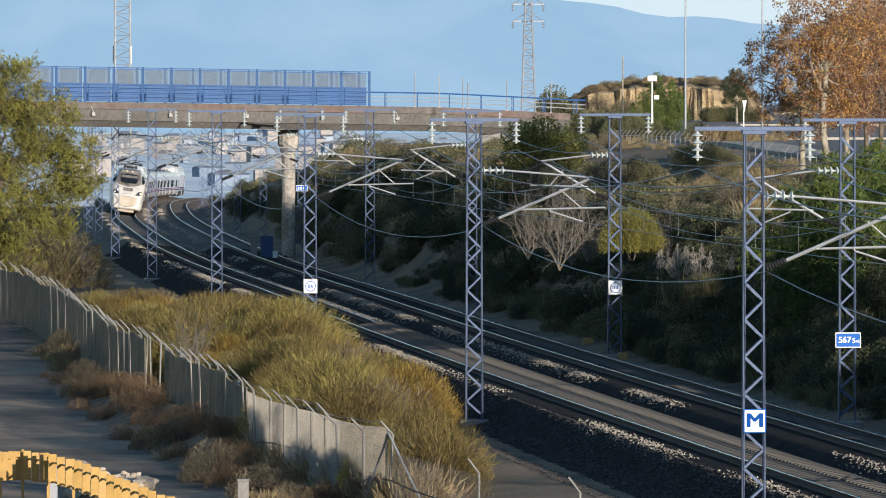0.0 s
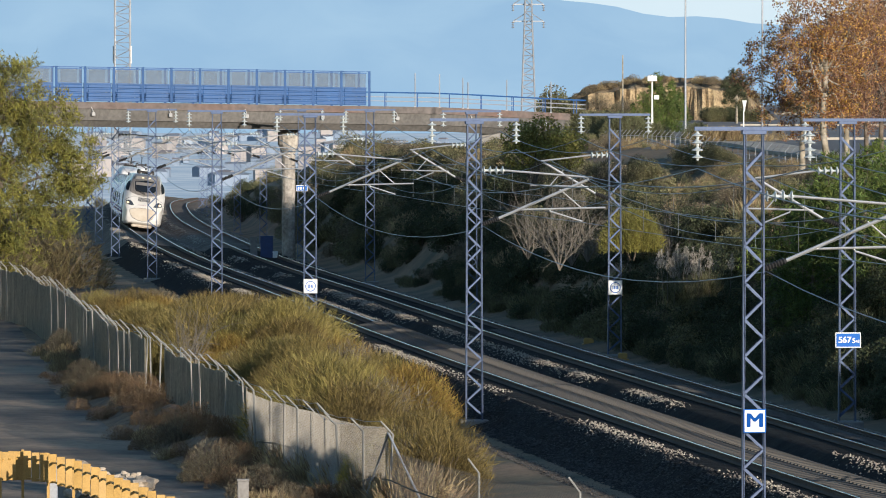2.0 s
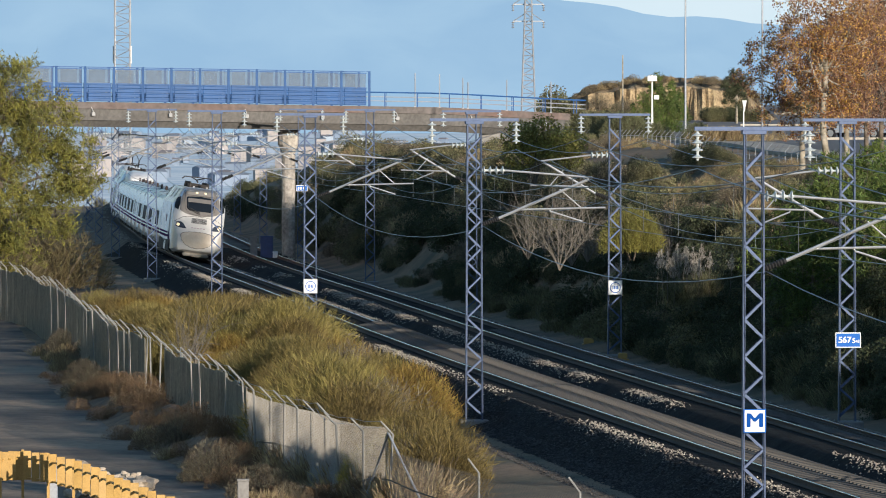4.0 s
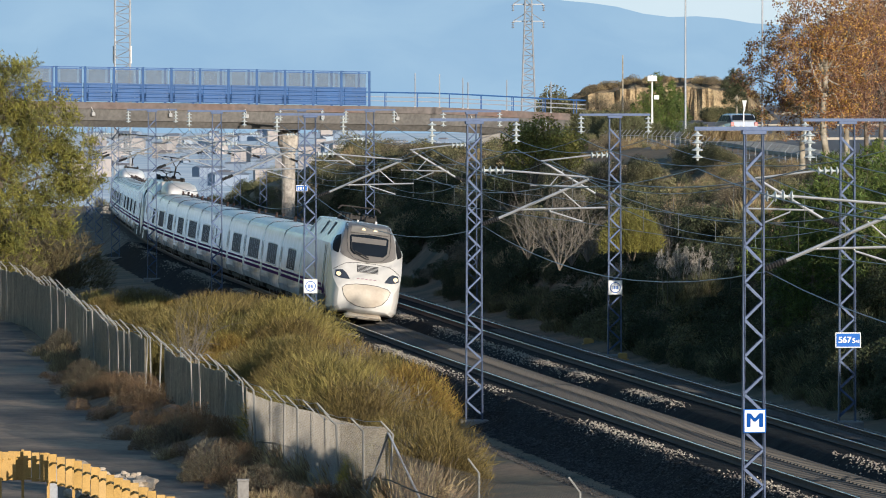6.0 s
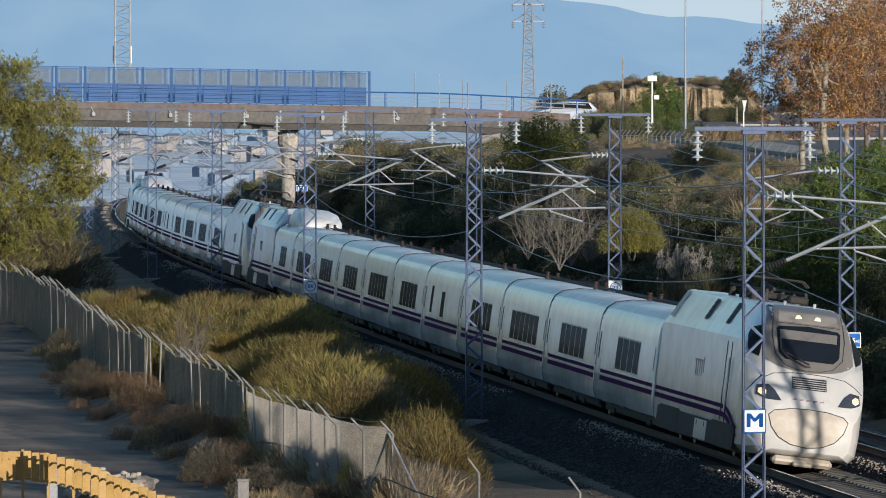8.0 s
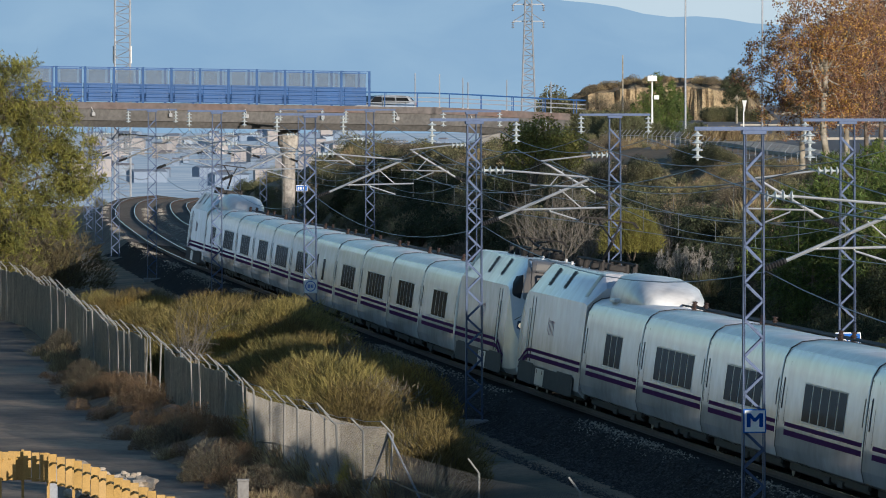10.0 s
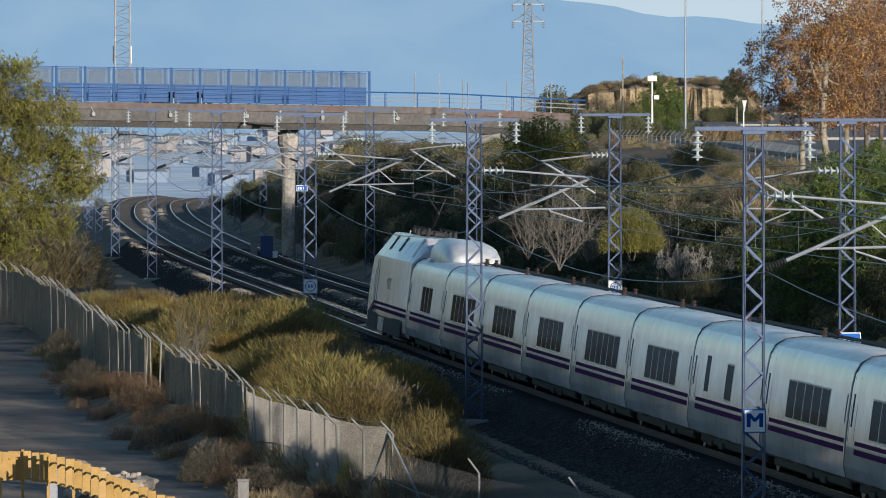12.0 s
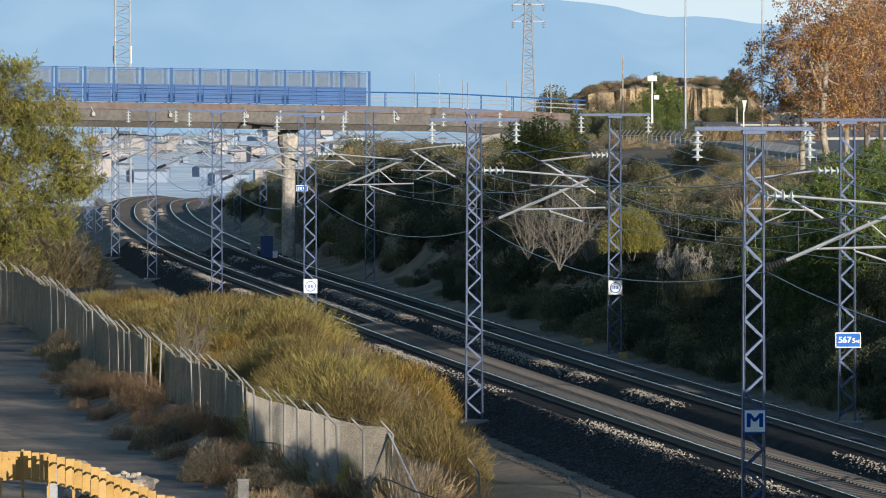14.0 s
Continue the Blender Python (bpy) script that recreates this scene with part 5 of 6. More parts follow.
for k in range(90):
    s = rnd.uniform(30, 125)
    off = abs(rnd.gauss(0.3, 0.8)) + 0.25
    plant(weed, s, fence_line(s) + off, rnd.uniform(0.35, 1.0), rnd.uniform(0, 6.3), 0.05 - bank_rise(s, off))

# scrub on the cutting's slope
SC = [leaf_bush("dark_bush", "dark green scrub bush on the slope", "bush", DARKLEAF, 31, 1.3, 1.7, 5200, 0.052),
      leaf_bush("olive_bush", "olive green scrub bush on the slope", "bush", OLIVE, 32, 1.2, 1.6, 5200, 0.05),
      leaf_bush("withered_bush", "brown withered scrub bush on the slope", "bush", BROWNSCRUB, 33, 1.1, 1.4, 4800, 0.042),
      broom_bush("grass_clump", "tall dull green grass clump on the slope", "grass clump", OLIVE, 34, 1.2, 1.3, 900, 1.2, 0.025, False),
      broom_bush("dry_grass_clump", "tall dry grass clump on the slope", "grass clump", DRYGRASS, 35, 1.1, 1.2, 900, 1.2, 0.022, False)]
# leaf colour darkened to carry the shade at the slope's foot
SHADEBUSH = leaf_bush("evergreen_bush", "low bush at the foot of the slope, its leaves darkened as in shade", "bush", DARKLEAF, 37, 1.3, 1.5, 4600, 0.05)
for k in range(620):
    s = rnd.uniform(35, 330)
    o = -rnd.uniform(9.4, 23.0)
    up = (-o - 9) / 14
    # dark leaves low and paler ones high paint the slope's shade
    w = [7, 2, 1, 2, 0.2] if up < 0.4 else [0.6, 4.0, 3.5, 4, 4]
    plant(rnd.choices(SC, w)[0], s, o, rnd.uniform(0.6, 1.25) * (0.7 if o > -10.6 else 0.62 if up > 0.6 else 1), rnd.uniform(0, 6.3), 0.1)
for k in range(170):
    plant(rnd.choice([SHADEBUSH, SC[0], SC[3], SC[1]]), rnd.uniform(25, 215), -rnd.uniform(9.2, 13.0), rnd.uniform(0.55, 1.1), rnd.uniform(0, 6.3), 0.1)
for k in range(130):
    plant(rnd.choice([SC[3], SHADEBUSH, SC[3], SC[1]]), rnd.uniform(20, 235), -rnd.uniform(8.7, 10.4), rnd.uniform(0.3, 0.6), rnd.uniform(0, 6.3), 0.05)
for k in range(150):
    plant(rnd.choice([SHADEBUSH, SHADEBUSH, SC[3]]), rnd.uniform(-15, 125), -rnd.uniform(8.9, 11.0), rnd.uniform(0.45, 0.85), rnd.uniform(0, 6.3), 0.05)
for k in range(150):
    plant(rnd.choice([SC[1], SC[2], SC[1], SC[4]]), rnd.uniform(235, 440), -rnd.uniform(9.5, 18), rnd.uniform(0.7, 1.3), rnd.uniform(0, 6.3), 0.1)
gold = broom_bush("golden_bush", "bright yellow-green rounded bush on the slope", "bush", leafy("yellow_green_shoots", (0.26, 0.235, 0.06), (0.17, 0.16, 0.05), 0.25, 0.4), 41, 1.3, 2.0, 12000, 0.9, 0.02, fine=True)
put(gold, along(1118, 312), 312, world_z(452, 312))
tallb = leaf_bush("tall_bush", "tall yellow-green leafy bush on the slope", "bush", leafy("yellow_green_leaves", (0.30, 0.28, 0.08), (0.20, 0.20, 0.06), 0.35, 0.4), 42, 1.6, 3.6, 5200, 0.09)
put(tallb, along(945, 372), 372, world_z(325, 372), 1.0)
put(tallb, along(1000, 385), 385, world_z(318, 385), 0.8, 2.0)


def bare_shrub(seed, tall, n):
    rng = np.random.default_rng(seed)
    ob = new("bare_shrub")
    tagged(ob, "leafless shrub with bleached branching twigs", "shrub", "bare shrubs")
    bm = bmesh.new()
    for k in range(n):
        a, tilt = rng.uniform(0, 6.28), rng.uniform(0.1, 0.7)
        d = Vector((math.cos(a) * tilt, math.sin(a) * tilt, 1)).normalized()
        p, r = Vector((0, 0, -0.2)), 0.035
        for j in range(6):
            q = p + d * tall * rng.uniform(0.13, 0.2)
            rod(bm, p, q, r, 4, r * 0.75)
            for _ in range(3):
                e = (d + Vector(rng.normal(size=3).tolist()) * 0.6).normalized()
                q2 = q + e * tall * rng.uniform(0.1, 0.24)
                rod(bm, q, q2, r * 0.45, 3, r * 0.15)
                for _ in range(2):
                    rod(bm, q2, q2 + (e + Vector(rng.normal(size=3).tolist()) * 0.5).normalized() * tall * 0.09, r * 0.2, 3, 0.003)
            d = (d + Vector(rng.normal(size=3).tolist()) * 0.16).normalized()
            p, r = q, r * 0.75
    part("branch", bm, TWIG, ob)
    return ob


bs = bare_shrub(51, 3.4, 9)
put(bs, along(1012, 330), 330, world_z(462, 330), 1.0)
put(bs, along(965, 345), 345, world_z(440, 345), 0.9, 1.5)
put(bs, along(1040, 326), 326, world_z(455, 326), 1.05, 5.1)
put(bs, along(990, 322), 322, world_z(470, 322), 1.0, 2.3)
put(bs, along(935, 338), 338, world_z(452, 338), 0.85, 3.9)
put(bs, along(1185, 318), 318, world_z(455, 318), 0.75, 2.7)
put(bs, along(1225, 300), 300, world_z(560, 300), 0.75, 4.0)
put(bs, along(345, 258), 258, world_z(640, 258), 0.62, 0.7)
put(bs, along(325, 262), 262, world_z(640, 262), 0.55, 3.1)


def pampas(seed, n):
    rng = np.random.default_rng(seed)
    ob = new("pampas_grass")
    tagged(ob, "pampas grass clump with pale feathery plumes", "pampas grass", "pampas clumps")
    a = rng.uniform(0, 6.28, 700)
    d = np.stack([np.cos(a) * 0.5, np.sin(a) * 0.5, np.full(700, 1.0)], 1) + rng.normal(size=(700, 3)) * 0.15
    d /= np.linalg.norm(d, axis=1)[:, None]
    v, f = blades(rng, rng.normal(size=(700, 3)) * np.array([0.3, 0.3, 0.02]), d, rng.uniform(0.8, 1.4, 700), np.full(700, 0.02))
    mesh_np("grass_blades", v, f, OLIVE, ob)
    for k in range(n):
        b = Vector((rng.uniform(-1.4, 1.4), rng.uniform(-0.5, 0.5), 0.3))
        t = b + Vector((rng.uniform(-0.15, 0.15), 0, rng.uniform(0.9, 1.5)))
        m = 200
        u = rng.uniform(0, 1, m)
        wide = 0.13 * np.sin(np.clip(u * 1.1 + 0.1, 0, 1) * math.pi)
        roots = np.array(t) + np.stack([rng.normal(size=m) * wide, rng.normal(size=m) * wide, u * 0.75], 1)
        dd = rng.normal(size=(m, 3)) * 0.35 + np.array([0.1, 0, 1])
        v, f = blades(rng, roots, dd, rng.uniform(0.08, 0.16, m), np.full(m, 0.02))
        pl = mesh_np("plume", v, f, PLUME, ob)
        tagged(pl, "cream feathery plume")
        bm = bmesh.new()
        rod(bm, b - Vector((0, 0, 0.3)), t + Vector((0, 0, 0.1)), 0.012, 4)
        part("stalk", bm, TWIG, pl)
    return ob


pg = pampas(61, 8)
for px_, py_, d_, sc in ((1200, 540, 285, 0.8), (1245, 525, 287, 0.75)):
    put(pg, along(px_, d_), d_, world_z(py_, d_), sc, px_ * 1.3 % 0.8)

# trees
pine = tree("pine_tree", "large umbrella-like pine with yellow-green needles", "pine tree",
            [(0.8, 0, 10.6, 1.8), (-1.5, 1, 10.2, 2.0), (2.5, -0.5, 8.8, 1.8), (0.0, 0.5, 8.3, 2.3), (4.0, 0, 6.9, 1.55), (2.2, 0.8, 6.3, 2.0), (-0.8, -0.8, 6.0, 2.4), (3.4, -0.4, 4.9, 1.5), (1.2, -1.0, 4.2, 1.9), (-1.6, 0, 3.6, 2.0), (0.2, 0.3, 2.2, 1.5), (-4, 1, 8, 2.6), (-4, 0, 5, 2.6)],
            (8.0, 0.28), PINE, BARK, 71, 21000, 0.2, True)
put(pine, along(-8, 392), 392, soil_z(along(-8, 392), 392), 1.02)
brown_bush = broom_bush("brown_bush", "large rounded brown-green bush under the pine", "bush", leafy("olive_brown_shoots", (0.17, 0.135, 0.068), (0.11, 0.09, 0.045), 0.2, 0.4), 72, 2.2, 2.6, 7500, 0.7, 0.026, fine=True)
put(brown_bush, along(95, 412), 412, soil_z(along(95, 412), 412), 1.45)
put(brown_bush, along(40, 420), 420, soil_z(along(40, 420), 420), 1.35, 2.0)
put(brown_bush, along(-10, 405), 405, soil_z(along(-10, 405), 405), 1.3, 3.0)

LOW_CROWN = [(0.0, 0.0, 6.3, 0.9), (-1.0, 0.2, 6.0, 0.8), (0.9, 0.3, 5.9, 0.9), (-1.9, 0, 5.3, 0.8), (-0.9, -0.5, 5.0, 1.0), (0.3, 0.4, 5.0, 1.0), (1.6, 0, 5.0, 1.0), (-2.5, 0.2, 4.3, 0.7), (-1.6, 0.4, 3.9, 0.9), (-0.4, -0.4, 3.9, 1.0), (0.8, 0.3, 3.9, 1.0), (1.9, 0, 3.7, 0.9),
             (-1.2, 0, 2.8, 0.9), (0.0, 0.3, 2.8, 0.9), (1.2, 0, 2.7, 0.9), (-0.5, 0, 1.9, 0.6), (0.7, 0.2, 1.9, 0.6)]
HIGH_CROWN = [(0.1, 0, 9.0, 0.9), (-0.7, 0.2, 8.2, 1.0), (0.9, 0, 8.0, 1.0), (-1.4, 0, 7.2, 1.0), (0.1, -0.4, 7.2, 1.1), (1.5, 0.3, 7.0, 1.0), (-1.0, 0.3, 6.1, 1.1), (0.4, 0, 6.0, 1.1), (1.9, 0, 5.8, 1.0), (-1.6, 0, 5.0, 0.9), (-0.4, -0.3, 4.8, 1.1), (1.0, 0.3, 4.7, 1.1), (2.1, 0, 4.4, 0.9),
              (-1.0, 0, 3.7, 0.9), (0.3, 0.2, 3.5, 1.0), (1.5, 0, 3.3, 0.9), (-0.3, 0, 2.5, 0.7), (0.9, 0, 2.3, 0.7)]
plane_a = tree("plane_tree", "autumn plane tree with reddish-brown leaves and pale trunk", "plane tree", LOW_CROWN, (4.2, 0.15), (AUTUMN, AUTUMN, AUTUMNDULL, AUTUMNGOLD), PALEBARK, 81, 17500, 0.072, group="roadside trees")
plane_b = tree("plane_tree", "autumn plane tree with golden upper leaves", "plane tree", HIGH_CROWN, (5.5, 0.17), (AUTUMN, AUTUMNGOLD), PALEBARK, 82, 21000, 0.074, group="roadside trees")
# the unlit trees: shade is put into duller leaves and darker bark
plane_c = tree("plane_tree", "plane tree with dull brown leaves, toned as in shade", "plane tree", HIGH_CROWN, (5.0, 0.16), (AUTUMNDULL, AUTUMN), BARK, 83, 20000, 0.075, group="roadside trees")
for ob, px_, d_, sc, tn in ((plane_a, 1419, 352, 1.0, 0.0), (plane_b, 1459, 348, 1.0, 0.0), (plane_a, 1500, 372, 1.05, 2.2), (plane_c, 1532, 362, 0.8, 2.0), (plane_c, 1560, 356, 0.85, 3.3), (plane_b, 1590, 372, 0.95, 4.0)):
    put(ob, along(px_, d_), d_, soil_z(along(px_, d_), d_), sc, tn)
young = tree("young_pine", "young bushy pine with upright green shoots", "pine tree",
             [(0, 0, 4.3, 0.8), (0.6, 0, 3.6, 0.9), (-0.7, 0.2, 3.3, 1.0), (0.2, -0.3, 2.5, 1.2), (1.1, 0, 2.3, 1.0), (-1.2, 0, 2.0, 1.0), (0.4, 0.2, 1.3, 1.2), (-0.5, -0.2, 1.0, 1.1)],
             (3.5, 0.12), PINEDARK, BARK, 91, 1900, 0.20, True, "young pines")
for px_, d_, py_, sc in ((1400, 285, 545, 0.85), (1465, 275, 560, 1.1), (1530, 268, 585, 1.2), (1590, 262, 590, 1.2), (1440, 268, 620, 0.8), (1560, 280, 480, 0.9), (1500, 288, 480, 0.8)):
    put(young, along(px_, d_), d_, world_z(py_, d_), sc, px_ * 0.7)
for px_, d_, sc in ((1166, 515, 0.85), (1192, 520, 0.75), (1140, 512, 0.6)):
    put(young, along(px_, d_), d_, soil_z(along(px_, d_), d_), sc, px_ * 0.7)
soft = broom_bush("soft_bush", "soft dull green rounded bush by the bridge end", "bush", leafy("dull_green_shoots", (0.17, 0.17, 0.09), (0.11, 0.115, 0.065), 0.2, 0.45), 73, 1.6, 2.1, 12000, 0.8, 0.03, fine=True)
for px_, d_ in ((1236, 436), (1060, 470), (1090, 462), (1120, 470), (1045, 480), (1080, 450), (1160, 448), (1140, 455), (1105, 448)):
    put(soft, along(px_, d_), d_, soil_z(along(px_, d_), d_) - 0.1, 0.62 if px_ > 1115 else 0.85 + 0.13 * (px_ % 3), px_ * 0.3)
for px_ in range(1250, 1320, 14):
    put(DG[0], along(px_, 420), 420, soil_z(along(px_, 420), 420), 1.3, px_)
for k in range(46):
    px_, d_ = rnd.uniform(170, 480), rnd.uniform(620, 1000)
    s_, o_ = to_line(along(px_, d_), d_)
    if -9 < o_ < 5:
        continue
    put(rnd.choice(SC[:2]), along(px_, d_), d_, soil_z(along(px_, d_), d_), rnd.uniform(0.6, 1.3), k)
put(leaf_bush("round_tree", "round olive-green tree behind the bridge", "tree", OLIVE, 43, 2.0, 3.0, 3000, 0.13), along(985, 600), 600, 6.9, 1.0)

# unseen broken row of bushes, added on the crest beside the viewer so that dappled shade lies on the tracks
shade_hedge = leaf_bush("hedge_bush", "tall unseen bush added on the crest of the cutting to cast shade", "bush", DARKLEAF, 36, 1.4, 1.7, 3600, 0.075)
for k in range(70):
    s_ = -100 + k * 3.2 + rnd.uniform(-1.3, 1.3)
    if abs(s_ - 36) > 6 and abs(s_ - 97) > 7 and rnd.random() < 0.9:
        plant(shade_hedge, s_, -24.2 - rnd.uniform(0, 2.0), rnd.uniform(1.8, 2.7) * (1.25 if 43 < s_ < 64 else 1.0), rnd.uniform(0, 6.3))


# ---- boundary fence of the yard ----
WEATHERED = leafy("weathered_slats", (0.60, 0.55, 0.46), (0.44, 0.41, 0.35), 0.7, 0.12, 1.2)
FENCE_S = [27, 33, 43, 51, 62, 83, 104, 127, 162, 182, 196, 210, 260]
FENCE_O = [9.5, 10.2, 10.6, 11.0, 11.25, 11.5, 11.9, 11.9, 11.8, 12.3, 13.2, 14.4, 18.0]


def fence_at(s):
    return ground_at(s, float(np.interp(s, FENCE_S, FENCE_O)))


def fence_post(parent, p, lean, tall=2.1, tilt=0.0):
    bm = bmesh.new()
    t = p + Vector((tilt, 0, tall))
    rod(bm, p - Vector((0, 0, 0.2)), t, 0.03, 8)
    rod(bm, t, t + lean * 0.32 + Vector((0, 0, 0.34)), 0.025, 8)
    return part("post", bm, POSTSTEEL, parent), t


def chain_link(name, a, b, tall, parent, mat, step=0.085, thick=0.0032):
    """Diagonal wires between two posts."""
    d = b - a
    l = d.length
    u = d / l
    verts, faces = [], []
    n = int((l + tall) / step)
    across = Vector((-u.y, u.x, 0))
    side = across * 0.003

    def strip(p, q):
        w = across * thick + Vector((0, 0, thick / 2))
        k = len(verts)
        verts.extend([tuple(p - w), tuple(p + w), tuple(q + w), tuple(q - w)])
        faces.append((k, k + 1, k + 2, k + 3))
    for k in range(n):
        o = k * step
        x0, x1 = max(0.0, o - tall), min(l, o)
        for flip in (False, True):
            z0, z1 = o - x0, o - x1
            p, q = (a + u * x0, a + u * x1)
            za, zb = (tall - z0, tall - z1) if flip else (z0, z1)
            off = side if flip else -side
            strip(p + Vector((0, 0, za)) + off, q + Vector((0, 0, zb)) + off)
    return from_lists(name, verts, faces, mat, parent)


DARKWIRE = material("dark_weathered_wire", (0.10, 0.095, 0.09), 0.7, vary=0.2)
POSTSTEEL = material("dull_post_steel", (0.27, 0.265, 0.25), 0.75, metal=0.1, vary=0.2)
MESHSTEEL = material("weathered_wire", (0.46, 0.42, 0.36), 0.6, metal=0.2, vary=0.15)
fence = empty("yard_fence", Matrix(), "weathered slatted boundary fence with angled steel posts", "fence")
mesh_fence = empty("chain_link_fence", Matrix(), "sagging chain-link fence with angled steel posts", "fence")
ss = list(np.arange(27, 232, 3.0))
tips = []
rf = random.Random(8)
for i, s in enumerate(ss):
    p = fence_at(s)
    q = fence_at(s + 3.0)
    d = (q - p).normalized()
    lean = Vector((-d.y, d.x, 0))
    own = mesh_fence if s < 52 else fence
    _, t = fence_post(own, p, lean, float(np.interp(s, [27, 45, 60], [1.9, 2.1, 2.42])) + rf.uniform(-0.06, 0.06), rf.uniform(-0.12, 0.12))
    tips.append(t + lean * 0.32 + Vector((0, 0, 0.34)))
    if i == len(ss) - 1:
        break
    if 83 < s < 92:
        continue
    if s < 52:
        chain_link("wire_mesh", p, q, 2.05, own, MESHSTEEL)
        tagged(mesh_fence.children[-1], "grey diamond wire mesh")
        for k in range(5):
            g = fence_at(s + 0.6 * k) - lean * rf.uniform(0.5, 1.6)
            put(DG[0], g.x, g.y, g.z - 0.05, rf.uniform(0.9, 1.7), rf.uniform(0, 6.3))
    else:
        verts, faces = [], []
        n = 22
        for k in range(n):
            c = p.lerp(q, (k + 0.5) / n)
            h = float(np.interp(s, [52, 60], [2.05, 2.36])) + rf.uniform(-0.015, 0.015) - 0.05 * math.sin(math.pi * (k + 0.5) / n) * (1 + math.sin(s * 0.9))
            w = (q - p) / n * 0.49
            bend = lean * rf.uniform(-0.03, 0.03)
            th = lean * 0.012
            b = len(verts)
            lo, hi = Vector((0, 0, -0.1)), Vector((0, 0, h))
            for z, e in ((lo, Vector()), (hi, bend)):
                for sx, sy in ((-1, -1), (1, -1), (1, 1), (-1, 1)):
                    verts.append(tuple(c + w * sx + th * sy + z + e + lean * 0.025 * sx))
            faces += [(b, b + 1, b + 5, b + 4), (b + 1, b + 2, b + 6, b + 5), (b + 2, b + 3, b + 7, b + 6), (b + 3, b, b + 4, b + 7), (b + 4, b + 5, b + 6, b + 7)]
        tagged(from_lists("slat_panel", verts, faces, WEATHERED, fence), "weathered grey slats", kind="stuff")
for dz in (0.0, -0.16):
    for own, seq in ((mesh_fence, tips[:9]), (fence, tips[8:])):
        bm = bmesh.new()
        for a, b in zip(seq, seq[1:]):
            m_ = (a + b) / 2 - Vector((0, 0, 0.05))
            rod(bm, a + Vector((0, 0, dz)), m_ + Vector((0, 0, dz)), 0.006, 4)
            rod(bm, m_ + Vector((0, 0, dz)), b + Vector((0, 0, dz)), 0.006, 4)
        tagged(part("barbed_wire", bm, GALV, own), kind="stuff")
# corner post with its brace, and the lower fence that goes on towards the line
low = empty("low_wire_fence", Matrix(), "low chain-link fence on angled posts beside the ballast", "fence")
pts = [fence_at(27), Vector((0.85, 184, -1.2)), Vector((3.1, 176, -1.2)), Vector((4.6, 170, -1.2))]
for k, p in enumerate(pts):
    if k:
        fence_post(low, p, Vector((-0.8, 0.3, 0)), (0, 1.5, 1.45, 1.0)[k])
        chain_link("wire_mesh", pts[k - 1], p, (0, 1.45, 1.4, 0.95)[k], low, DARKWIRE, 0.13, 0.0025)
bm = bmesh.new()
p = fence_at(27)
rod(bm, p + Vector((0, 0, 1.9)), p + Vector((1.0, -1.5, -0.1)), 0.03, 8)
rod(bm, p + Vector((0, 0, 1.9)), p + Vector((-0.7, 1.9, -0.1)), 0.03, 8)
part("brace", bm, GALV, mesh_fence)
# slack dark cable lying along the mesh
cable = []
for px_, py_ in ((455, 782), (490, 785), (520, 790), (545, 792), (580, 803), (600, 815), (625, 838), (645, 850), (660, 846), (690, 850), (730, 868), (780, 885)):
    d_ = float(np.interp(px_, [455, 690, 780], [220.5, 196.3, 186]))
    cable.append(Vector((along(px_, d_), d_ - 0.15, world_z(py_, d_))))
bm = bmesh.new()
loft(bm, [[tuple(c + Vector((0, 0.022 * math.cos(q), 0.022 * math.sin(q)))) for q in np.linspace(0, 2 * math.pi, 6, endpoint=False)] for c in cable])
tagged(part("slack_cable", bm, DARK), "slack black cable hanging on the wire mesh", "cable")

# ---- yard: yellow paling, posts and rubble ----
paling = empty("yellow_paling", Matrix(), "worn yellow paling of uneven upright boards", "barrier")
tops = ([-60, 0, 40, 100, 150, 215, 310, 350], [794, 801, 798, 806, 820, 848, 884, 895])
path = [(x, 9.36 * 13787 / (float(np.interp(x, *tops)) - 166.7)) for x in (-60, 0, 40, 85, 130, 175, 215, 260, 310, 350)]
rp = random.Random(3)
for (xa, da), (xb, db) in zip(path, path[1:]):
    a, b = Vector((along(xa, da), da, 0)), Vector((along(xb, db), db, 0))
    za, zb = -0.1, -0.1
    l = (b - a).length
    rot = (b - a).to_track_quat("X", "Z").to_matrix()
    n = max(2, round((xb - xa) / 15))
    for k in range(n):
        t = (k + 0.5) / n
        c = a.lerp(b, t)
        hgt = 0.76
        z = za + (zb - za) * t + rp.uniform(-0.025, 0.025)
        r2 = Euler((rp.uniform(-0.03, 0.03), rp.uniform(-0.025, 0.025), rp.uniform(-0.08, 0.08))).to_matrix()
        bm = bmesh.new()
        box(bm, Vector((c.x, c.y, z - hgt / 2)), (0.205, 0.025, hgt), r2, bevel=0.006)
        part("board", bm, YELLOW, paling)
    for zz in (0.2, 0.7):
        bm = bmesh.new()
        bar(bm, (a.x, a.y + 0.06, za - zz), (b.x, b.y + 0.06, zb - zz), 0.06, 0.04)
        part("rail", bm, YELLOW, paling)
    bm = bmesh.new()
    box(bm, (a.x, a.y - 0.05, za - 0.62), (0.07, 0.07, 1.3))
    part("post", bm, YELLOW, paling)


